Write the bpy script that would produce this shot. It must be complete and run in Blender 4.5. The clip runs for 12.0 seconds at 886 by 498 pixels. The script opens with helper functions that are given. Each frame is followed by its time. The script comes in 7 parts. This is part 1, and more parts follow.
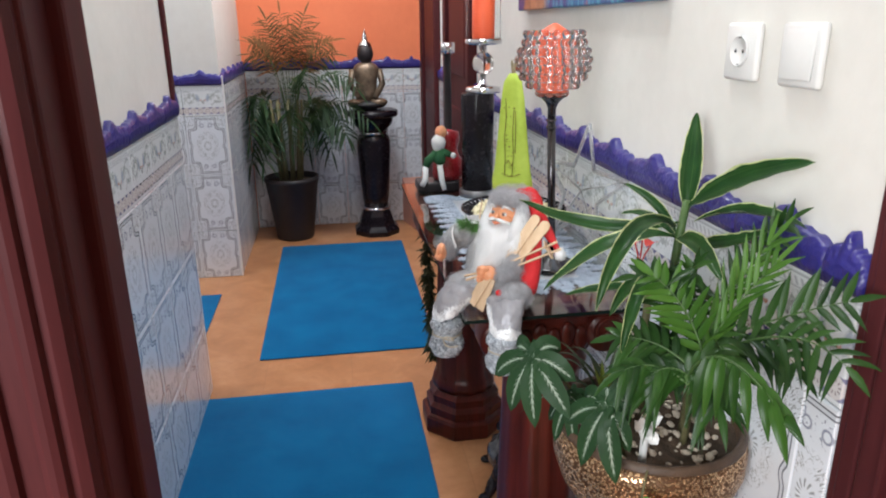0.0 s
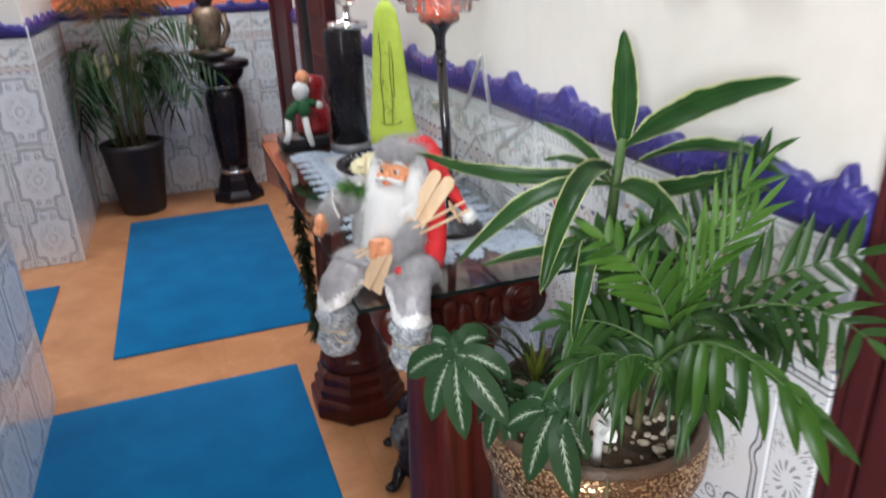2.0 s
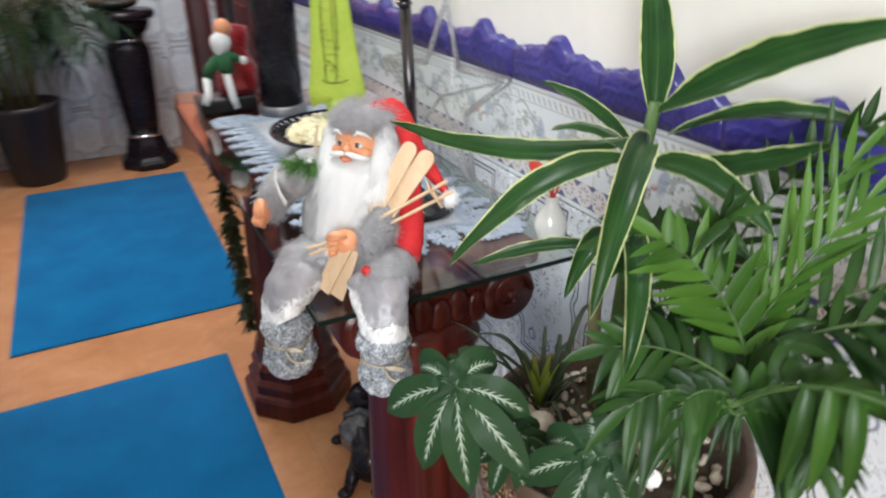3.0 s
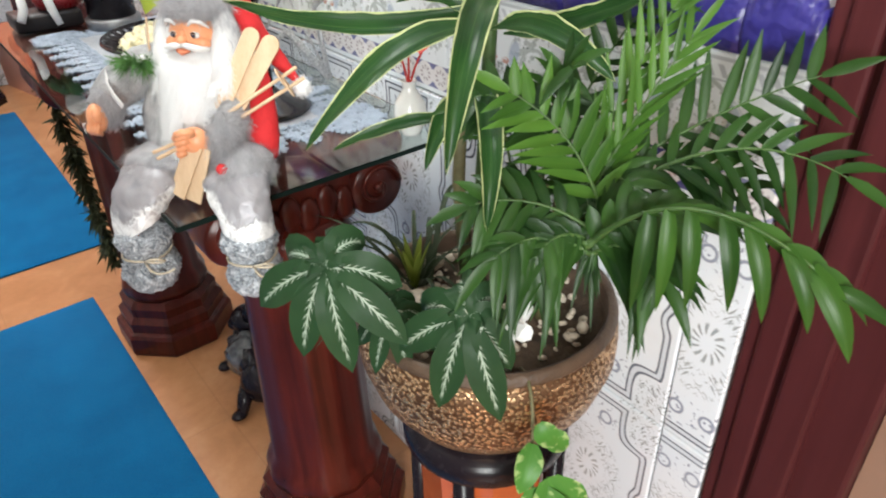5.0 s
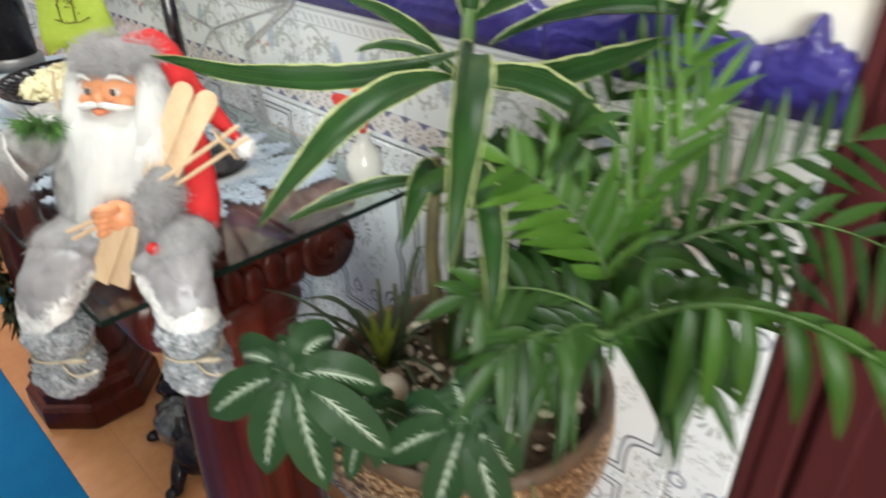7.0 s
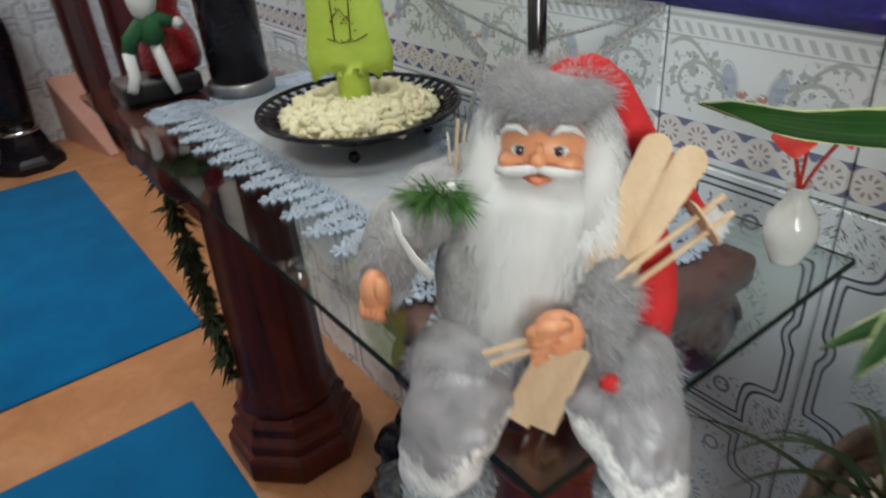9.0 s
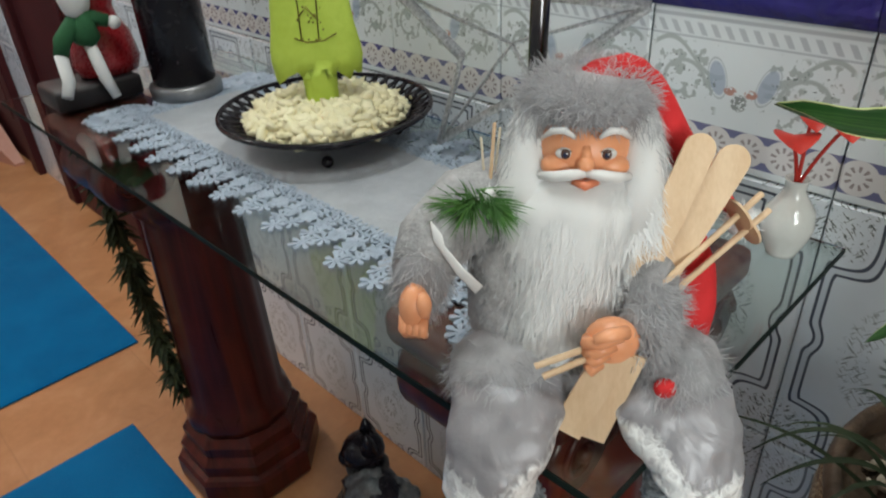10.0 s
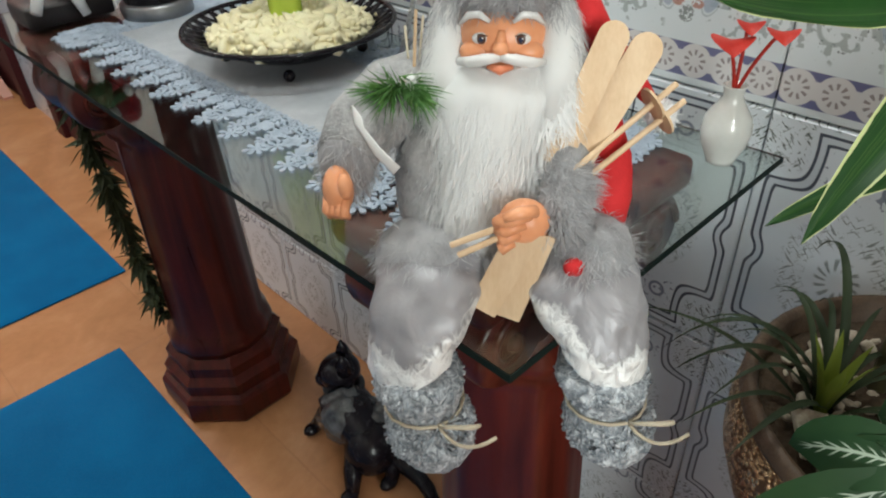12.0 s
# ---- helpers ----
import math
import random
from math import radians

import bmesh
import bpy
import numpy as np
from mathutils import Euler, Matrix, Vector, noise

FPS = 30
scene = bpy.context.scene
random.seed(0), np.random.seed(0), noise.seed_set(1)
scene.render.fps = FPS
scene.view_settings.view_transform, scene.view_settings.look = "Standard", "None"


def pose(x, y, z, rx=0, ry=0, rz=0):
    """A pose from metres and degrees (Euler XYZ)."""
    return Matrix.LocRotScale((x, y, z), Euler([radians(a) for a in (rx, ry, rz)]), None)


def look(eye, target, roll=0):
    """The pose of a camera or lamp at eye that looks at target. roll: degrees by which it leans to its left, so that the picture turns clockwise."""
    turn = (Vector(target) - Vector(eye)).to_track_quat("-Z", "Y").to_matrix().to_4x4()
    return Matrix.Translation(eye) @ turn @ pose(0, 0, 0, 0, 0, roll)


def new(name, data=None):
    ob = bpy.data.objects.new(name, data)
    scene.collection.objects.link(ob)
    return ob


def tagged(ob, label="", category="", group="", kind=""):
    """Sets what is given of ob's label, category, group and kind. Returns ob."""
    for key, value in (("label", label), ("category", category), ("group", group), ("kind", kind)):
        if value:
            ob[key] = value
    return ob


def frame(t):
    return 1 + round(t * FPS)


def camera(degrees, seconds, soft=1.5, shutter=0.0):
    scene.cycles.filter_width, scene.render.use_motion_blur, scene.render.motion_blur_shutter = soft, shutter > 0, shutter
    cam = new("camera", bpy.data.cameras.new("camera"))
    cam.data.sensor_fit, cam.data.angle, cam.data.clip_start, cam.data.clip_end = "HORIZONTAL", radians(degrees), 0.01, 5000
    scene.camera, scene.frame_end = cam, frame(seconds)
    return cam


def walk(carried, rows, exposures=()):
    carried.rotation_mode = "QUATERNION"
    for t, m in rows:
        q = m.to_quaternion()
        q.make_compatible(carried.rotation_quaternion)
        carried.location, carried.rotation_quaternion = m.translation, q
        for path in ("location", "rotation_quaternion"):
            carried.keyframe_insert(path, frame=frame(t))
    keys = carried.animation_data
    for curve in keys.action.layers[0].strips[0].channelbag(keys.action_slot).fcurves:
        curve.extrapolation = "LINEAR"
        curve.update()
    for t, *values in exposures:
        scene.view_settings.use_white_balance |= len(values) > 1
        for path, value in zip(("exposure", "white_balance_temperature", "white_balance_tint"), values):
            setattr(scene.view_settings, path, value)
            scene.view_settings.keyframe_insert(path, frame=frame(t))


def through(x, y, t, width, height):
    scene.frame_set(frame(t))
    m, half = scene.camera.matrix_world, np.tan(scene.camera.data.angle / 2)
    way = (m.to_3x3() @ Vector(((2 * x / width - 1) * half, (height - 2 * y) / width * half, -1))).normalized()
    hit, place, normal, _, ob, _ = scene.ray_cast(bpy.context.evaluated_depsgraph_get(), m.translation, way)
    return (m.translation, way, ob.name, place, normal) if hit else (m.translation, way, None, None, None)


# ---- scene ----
# ---- camera and walk ----
cam = camera(65.48, 12.0, soft=2.0, shutter=0.9)
# seconds, place, turn
ROWS = [
    (0.0, -0.0119, 0.2656, 1.2802, 71.96, 0.65, -8.99),
    (0.5, -0.0058, 0.2851, 1.2693, 71.91, 0.03, -9.74),
    (1.0, -0.0049, 0.3245, 1.2780, 71.90, -0.70, -15.96),
    (1.5, -0.0189, 0.4093, 1.2713, 70.86, -0.50, -23.00),
    (2.0, 0.0114, 0.5070, 1.2273, 67.64, 1.86, -20.73),
    (2.5, 0.0583, 0.6113, 1.1960, 65.45, -1.07, -21.46),
    (3.0, 0.0248, 0.7178, 1.1886, 64.07, 0.69, -27.09),
    (3.5, 0.0006, 0.7458, 1.1521, 62.16, 2.41, -35.19),
    (3.7, 0.0151, 0.7422, 1.1498, 60.16, 2.94, -37.10),
    (5.5, 0.0415, 0.6873, 1.1433, 57.68, 0.88, -38.88),
    (6.0, 0.0682, 0.6946, 1.1410, 58.26, 1.42, -39.67),
    (6.5, 0.0681, 0.7419, 1.1522, 58.51, 0.51, -44.50),
    (7.0, 0.0623, 0.8057, 1.1474, 59.08, 0.30, -45.29),
    (7.5, -0.0080, 0.9181, 1.1623, 57.11, 2.29, -39.64),
    (7.7, -0.0099, 0.9573, 1.1502, 58.22, 2.98, -34.42),
    (9.3, -0.0025, 1.2166, 1.1166, 59.88, 4.44, -40.84),
    (9.5, -0.0248, 1.2384, 1.1207, 60.47, 4.10, -44.74),
    (10.0, -0.0464, 1.2368, 1.1174, 58.86, 2.44, -44.93),
    (10.5, -0.0300, 1.2177, 1.1191, 58.20, 1.28, -42.65),
    (11.0, -0.0340, 1.1883, 1.1051, 55.71, 2.46, -42.92),
    (11.5, -0.0380, 1.1737, 1.0922, 54.16, 1.63, -43.65),
    (12.0, -0.0380, 1.1742, 1.0910, 54.65, 2.01, -44.47),
]
walk(cam, [(t, pose(x, y, z, rx, ry, rz)) for t, x, y, z, rx, ry, rz in ROWS],
     exposures=[(0.0, -0.52, 6300, 11), (2.5, -0.44, 6250, 11), (3.5, -0.20, 6550, 8), (5.5, -0.12, 6600, 8), (6.5, -0.16, 6700, 4), (7.5, -0.36, 6800, 6), (9.3, -0.97, 6500, 4), (12.0, -0.71, 6600, 3)])

# ---- world, lamps and exposure ----
world = bpy.data.worlds.new("world")
world.use_nodes = True
scene.world = world
world.node_tree.nodes["Background"].inputs[0].default_value = (0.9, 0.95, 1.0, 1)
world.node_tree.nodes["Background"].inputs[1].default_value = 0.25


def area_lamp(name, place, target, size, power, colour, size_y=None):
    data = bpy.data.lights.new(name, "AREA")
    data.energy, data.color, data.size = power, colour, size
    if size_y:
        data.shape, data.size_y = "RECTANGLE", size_y
    ob = new(name, data)
    ob.matrix_world = look(place, target)
    return ob


# added fill from the room behind the doorway; there is no window there
area_lamp("room_fill_light", (-1.35, -1.07, 1.50), (0.40, 1.35, 0.90), 1.1, 128, (0.96, 1.0, 1.0), 1.2)
# assumed overhead fills, unseen, added to brighten corridor, far end and hall
area_lamp("corridor_fill_light", (0.20, 1.65, 2.5), (0.0, 1.65, 0), 0.45, 24, (0.97, 1.0, 1.0))
area_lamp("far_fill_light", (0.15, 3.7, 2.5), (0.0, 4.2, 0), 0.5, 42, (0.97, 0.99, 1.0))
area_lamp("hall_fill_light", (-1.5, 3.2, 2.45), (-1.4, 3.2, 0), 0.8, 33, (0.88, 0.94, 1.0))


# ---- node helper ----
class Nodes:
    """A material with its node tree, and short calls to add nodes."""

    def __init__(self, name, colour=(0.8, 0.8, 0.8), rough=0.5, metal=0.0, coat=0.0, spec=0.5):
        self.mat = bpy.data.materials.new(name)
        self.mat.use_nodes = True
        self.tree = self.mat.node_tree
        self.bsdf = self.tree.nodes["Principled BSDF"]
        self.put("Base Color", colour)
        self.put("Roughness", rough)
        self.put("Metallic", metal)
        self.put("Coat Weight", coat)
        self.put("Coat Roughness", 0.06)
        self.put("Specular IOR Level", spec)
        self.mat.diffuse_color = (*colour[:3], 1) if isinstance(colour, tuple) else (0.5, 0.5, 0.5, 1)

    def put(self, key, value):
        self.link(value, self.bsdf.inputs[key])

    def link(self, value, socket):
        if isinstance(value, bpy.types.NodeSocket):
            self.tree.links.new(value, socket)
        elif isinstance(value, tuple) and socket.type == "RGBA":
            socket.default_value = (*value[:3], 1)
        else:
            socket.default_value = value

    def add(self, kind, out=0, **inputs):
        node = self.tree.nodes.new(kind)
        for key, value in inputs.items():
            self.link(value, node.inputs[key.replace("_", " ")])
        return node, node.outputs[out]

    def m(self, op, a, b=0.0, c=0.0):
        node = self.tree.nodes.new("ShaderNodeMath")
        node.operation = op
        for i, value in enumerate((a, b, c)):
            self.link(value, node.inputs[i])
        return node.outputs[0]

    def all(self, op, *values):
        total = values[0]
        for value in values[1:]:
            total = self.m(op, total, value)
        return total

    def coords(self, kind="Object"):
        return self.tree.nodes.new("ShaderNodeTexCoord").outputs[kind]

    def xyz(self, vec):
        node = self.tree.nodes.new("ShaderNodeSeparateXYZ")
        self.link(vec, node.inputs[0])
        return node.outputs

    def vec(self, x, y, z=0.0):
        node = self.tree.nodes.new("ShaderNodeCombineXYZ")
        for i, value in enumerate((x, y, z)):
            self.link(value, node.inputs[i])
        return node.outputs[0]

    def scaled(self, vec, factor):
        node = self.tree.nodes.new("ShaderNodeVectorMath")
        node.operation = "MULTIPLY"
        self.link(vec, node.inputs[0])
        node.inputs[1].default_value = factor
        return node.outputs[0]

    def noise(self, vec, scale, detail=4.0, rough=0.55, distort=0.0):
        node = self.tree.nodes.new("ShaderNodeTexNoise")
        self.link(vec, node.inputs["Vector"])
        node.inputs["Scale"].default_value, node.inputs["Detail"].default_value = scale, detail
        node.inputs["Roughness"].default_value, node.inputs["Distortion"].default_value = rough, distort
        return node.outputs["Fac"]

    def voronoi(self, vec, scale, feature="F1", out="Distance"):
        node = self.tree.nodes.new("ShaderNodeTexVoronoi")
        node.feature = feature
        self.link(vec, node.inputs["Vector"])
        node.inputs["Scale"].default_value = scale
        return node.outputs[out]

    def ramp(self, fac, *stops):
        node = self.tree.nodes.new("ShaderNodeValToRGB")
        self.link(fac, node.inputs[0])
        ramp = node.color_ramp
        while len(ramp.elements) < len(stops):
            ramp.elements.new(0.5)
        for element, (place, colour) in zip(ramp.elements, stops):
            element.position = place
            element.color = (*colour, 1) if isinstance(colour, tuple) else (colour, colour, colour, 1)
        return node.outputs[0]

    def mix(self, fac, a, b):
        node = self.tree.nodes.new("ShaderNodeMix")
        node.data_type = "RGBA"
        self.link(fac, node.inputs[0])
        self.link(a, node.inputs[6])
        self.link(b, node.inputs[7])
        return node.outputs[2]

    def step(self, value, edge, soft):
        """0 below the edge, 1 above, with a soft rim."""
        node = self.tree.nodes.new("ShaderNodeMapRange")
        node.interpolation_type = "SMOOTHSTEP"
        self.link(value, node.inputs[0])
        node.inputs[1].default_value, node.inputs[2].default_value = edge - soft, edge + soft
        return node.outputs[0]

    def band(self, value, low, high, soft):
        return self.m("MULTIPLY", self.step(value, low, soft), self.m("SUBTRACT", 1.0, self.step(value, high, soft)))

    def bump(self, height, strength=0.3, distance=0.01):
        node = self.tree.nodes.new("ShaderNodeBump")
        node.inputs["Strength"].default_value, node.inputs["Distance"].default_value = strength, distance
        self.link(height, node.inputs["Height"])
        self.put("Normal", node.outputs[0])

    def random(self):
        return self.tree.nodes.new("ShaderNodeObjectInfo").outputs["Random"]

    def island(self):
        return self.tree.nodes.new("ShaderNodeNewGeometry").outputs["Random Per Island"]

    def place(self):
        return self.tree.nodes.new("ShaderNodeNewGeometry").outputs["Position"]


def shaded(name, dark, light, rough=0.5, scale=8.0, metal=0.0, coat=0.0, bump=0.0, bump_scale=60.0, stretch=(1, 1, 1), spec=0.5, by_place=False):
    """A surface whose colour drifts between two tones at two scales, with fine relief."""
    g = Nodes(name, light, rough, metal, coat, spec)
    p = g.place() if by_place else g.coords()
    p = g.scaled(p, stretch)
    a = g.noise(p, scale, 5)
    b = g.noise(p, scale * 9, 3)
    g.put("Base Color", g.ramp(g.m("ADD", g.m("MULTIPLY", a, 0.7), g.m("MULTIPLY", b, 0.3)), (0.32, dark), (0.66, light)))
    g.put("Roughness", g.m("ADD", rough - 0.06, g.m("MULTIPLY", b, 0.12)))
    if bump:
        g.bump(g.noise(p, bump_scale, 4), bump, 0.004)
    return g.mat


# ---- materials ----
PLASTER = shaded("cream_plaster", (0.67, 0.65, 0.60), (0.75, 0.73, 0.68), 0.75, 3.0, bump=0.12, bump_scale=45, by_place=True)
ORANGE = shaded("orange_paint", (0.78, 0.20, 0.085), (0.86, 0.24, 0.105), 0.65, 2.5, bump=0.15, bump_scale=40, by_place=True)
SALMON = shaded("salmon_tile", (0.50, 0.24, 0.18), (0.60, 0.31, 0.24), 0.45, 5.0, by_place=True)
BROWN_WALL = shaded("brown_plaster", (0.22, 0.13, 0.09), (0.28, 0.165, 0.115), 0.7, 3.0, bump=0.1, by_place=True)
WHITE_STRIP = shaded("white_corner_strip", (0.76, 0.76, 0.76), (0.84, 0.84, 0.84), 0.4, 9.0)
CEILING = shaded("white_ceiling", (0.78, 0.77, 0.74), (0.84, 0.83, 0.80), 0.85, 2.0, by_place=True)


def floor_material():
    g = Nodes("terracotta_floor", (0.45, 0.2, 0.09), 0.3)
    p = g.place()
    x, y, z = g.xyz(p)
    a = g.noise(p, 7.0, 6, 0.6, 0.6)
    b = g.noise(p, 38.0, 4)
    tone = g.m("ADD", g.m("MULTIPLY", a, 0.75), g.m("MULTIPLY", b, 0.25))
    colour = g.ramp(tone, (0.30, (0.36, 0.155, 0.062)), (0.52, (0.47, 0.215, 0.095)), (0.72, (0.56, 0.29, 0.145)))
    jx = g.m("ABSOLUTE", g.m("SUBTRACT", g.m("FRACT", g.m("MULTIPLY", x, 3.03)), 0.5))
    jy = g.m("ABSOLUTE", g.m("SUBTRACT", g.m("FRACT", g.m("MULTIPLY", g.m("ADD", y, 0.1), 3.03)), 0.5))
    joint = g.step(g.m("MAXIMUM", jx, jy), 0.494, 0.003)
    g.put("Base Color", g.mix(g.m("MULTIPLY", joint, 0.25), colour, (0.30, 0.13, 0.06)))
    g.put("Roughness", g.m("ADD", 0.24, g.m("MULTIPLY", b, 0.22)))
    g.bump(g.m("SUBTRACT", g.m("MULTIPLY", a, 0.3), joint), 0.18, 0.003)
    return g.mat


def mat_material():
    g = Nodes("blue_felt", (0.01, 0.14, 0.34), 0.95, spec=0.15)
    p = g.place()
    a = g.noise(p, 6.0, 5)
    b = g.noise(p, 260.0, 3, 0.7)
    tone = g.m("ADD", g.m("MULTIPLY", a, 0.55), g.m("MULTIPLY", b, 0.45))
    g.put("Base Color", g.ramp(tone, (0.3, (0.001, 0.090, 0.235)), (0.7, (0.003, 0.160, 0.37))))
    g.put("Sheen Weight", 0.05)
    g.bump(b, 0.6, 0.004)
    return g.mat


def wood_material(name, dark, light, rough=0.22, coat=0.5, spec=0.5):
    """Stained wood with its grain along z."""
    g = Nodes(name, light, rough, 0.0, coat, spec)
    p = g.scaled(g.coords(), (30, 30, 1.6))
    a = g.noise(p, 1.0, 6, 0.6, 1.2)
    b = g.noise(g.coords(), 5.0, 3)
    tone = g.m("ADD", g.m("MULTIPLY", a, 0.65), g.m("MULTIPLY", b, 0.35))
    g.put("Base Color", g.ramp(tone, (0.3, dark), (0.7, light)))
    g.put("Roughness", g.m("ADD", rough - 0.05, g.m("MULTIPLY", a, 0.14)))
    g.bump(a, 0.08, 0.002)
    return g.mat


FLOOR = floor_material()
BLUE_FELT = mat_material()
JAMB_WOOD = wood_material("mahogany_frame", (0.044, 0.0092, 0.0108), (0.088, 0.0196, 0.0220), 0.5, 0.03, 0.16)
TABLE_WOOD = wood_material("polished_mahogany", (0.018, 0.0035, 0.003), (0.120, 0.018, 0.011), 0.28, 0.12, 0.25)


def tile_base(g):
    p = g.coords()
    return p, g.xyz(p)


def tile_finish(g, colour, relief):
    tint = g.mix(g.m("MULTIPLY", g.random(), 0.25), colour, (0.65, 0.70, 0.76))
    wear = g.noise(g.place(), 14.0, 4)
    tint = g.mix(g.m("MULTIPLY", g.step(wear, 0.62, 0.12), 0.14), tint, (0.55, 0.55, 0.54))
    g.put("Base Color", tint)
    g.put("Roughness", g.m("ADD", 0.13, g.m("MULTIPLY", wear, 0.14)))
    g.bump(relief, 0.10, 0.002)
    return g.mat


def medallion_tile():
    """A wall tile, 0.2 by 0.3 m: a curved frame of two lines, leaf sprays in the corners, a wreath in the middle."""
    g = Nodes("medallion_tile", (0.8, 0.8, 0.8), 0.15, 0.0, 0.3)
    p, (x, y, z) = tile_base(g)
    ax, az = g.m("ABSOLUTE", x), g.m("ABSOLUTE", z)

    def box(a, b):
        return g.m("MAXIMUM", g.m("SUBTRACT", ax, a), g.m("SUBTRACT", az, b))

    def span(dx, dz):
        return g.m("SQRT", g.m("ADD", g.m("MULTIPLY", dx, dx), g.m("MULTIPLY", dz, dz)))

    shape = g.m("SMOOTH_MIN", box(0.088, 0.088), box(0.052, 0.140), 0.030)
    bite = g.m("SUBTRACT", 0.030, span(g.m("SUBTRACT", ax, 0.086), g.m("SUBTRACT", az, 0.120)))
    shape = g.m("SMOOTH_MAX", shape, bite, 0.020)
    waist = g.m("SUBTRACT", 0.016, span(g.m("SUBTRACT", ax, 0.097), az))
    shape = g.m("SMOOTH_MAX", shape, waist, 0.010)
    lines = g.m("MAXIMUM", g.band(shape, -0.0014, 0.0014, 0.0005), g.band(shape, -0.0092, -0.0066, 0.0005))
    ribbon = g.band(shape, -0.0074, 0.0, 0.0006)
    # sprays of leaves round each corner of the tile
    cx, cz = g.m("SUBTRACT", 0.100, ax), g.m("SUBTRACT", 0.150, az)
    r = span(cx, cz)
    # short slanting strokes, mirrored in both axes
    slant, cross = g.m("ADD", ax, az), g.m("SUBTRACT", ax, az)
    fine = g.noise(g.vec(g.m("MULTIPLY", slant, 62.0), g.m("MULTIPLY", cross, 300.0), 0.0), 1.0, 2, 0.5, 0.4)
    other = g.noise(g.vec(g.m("MULTIPLY", slant, 300.0), g.m("MULTIPLY", cross, 62.0), 7.0), 1.0, 2, 0.5, 0.4)
    strokes = g.m("MAXIMUM", g.step(fine, 0.60, 0.015), g.m("MULTIPLY", g.step(other, 0.63, 0.015), 0.8))
    spray = g.all("MULTIPLY", strokes, g.band(r, 0.006, 0.066, 0.004), g.step(shape, 0.006, 0.002))
    # wreath
    rr = span(x, g.m("MULTIPLY", z, 0.78))
    tt = g.m("ARCTAN2", z, x)
    petal = g.m("SINE", g.m("ADD", g.m("MULTIPLY", tt, 13.0), g.m("MULTIPLY", rr, 190.0)))
    wreath = g.m("MAXIMUM", g.m("MULTIPLY", strokes, g.band(rr, 0.030, 0.056, 0.004)), g.m("MULTIPLY", g.step(petal, 0.35, 0.15), g.band(rr, 0.010, 0.020, 0.002)))
    # curls above and below
    curl = g.band(span(g.m("SUBTRACT", ax, 0.020), g.m("SUBTRACT", az, 0.104)), 0.007, 0.0105, 0.001)
    fleck = g.m("MULTIPLY", g.step(g.noise(p, 130.0, 2), 0.61, 0.02), g.band(az, 0.085, 0.128, 0.004))
    fleck = g.m("MULTIPLY", fleck, g.m("SUBTRACT", 1.0, g.step(ax, 0.042, 0.004)))
    blue = g.m("MAXIMUM", curl, g.m("MULTIPLY", fleck, 0.9))
    shade = g.noise(p, 24.0, 2)
    green = g.mix(shade, (0.02, 0.028, 0.02), (0.13, 0.15, 0.13))
    c = (0.76, 0.80, 0.85)
    c = g.mix(g.m("MULTIPLY", g.step(shape, 0.004, 0.004), 0.10), c, (0.62, 0.65, 0.68))
    c = g.mix(g.m("MULTIPLY", ribbon, 0.35), c, (0.42, 0.45, 0.52))
    c = g.mix(g.m("MULTIPLY", g.m("MAXIMUM", spray, g.m("MULTIPLY", wreath, 0.75)), 0.9), c, green)
    c = g.mix(g.m("MULTIPLY", blue, 0.75), c, (0.06, 0.07, 0.16))
    c = g.mix(g.m("MULTIPLY", lines, 0.95), c, (0.035, 0.04, 0.065))
    return tile_finish(g, c, g.noise(p, 18.0, 3))


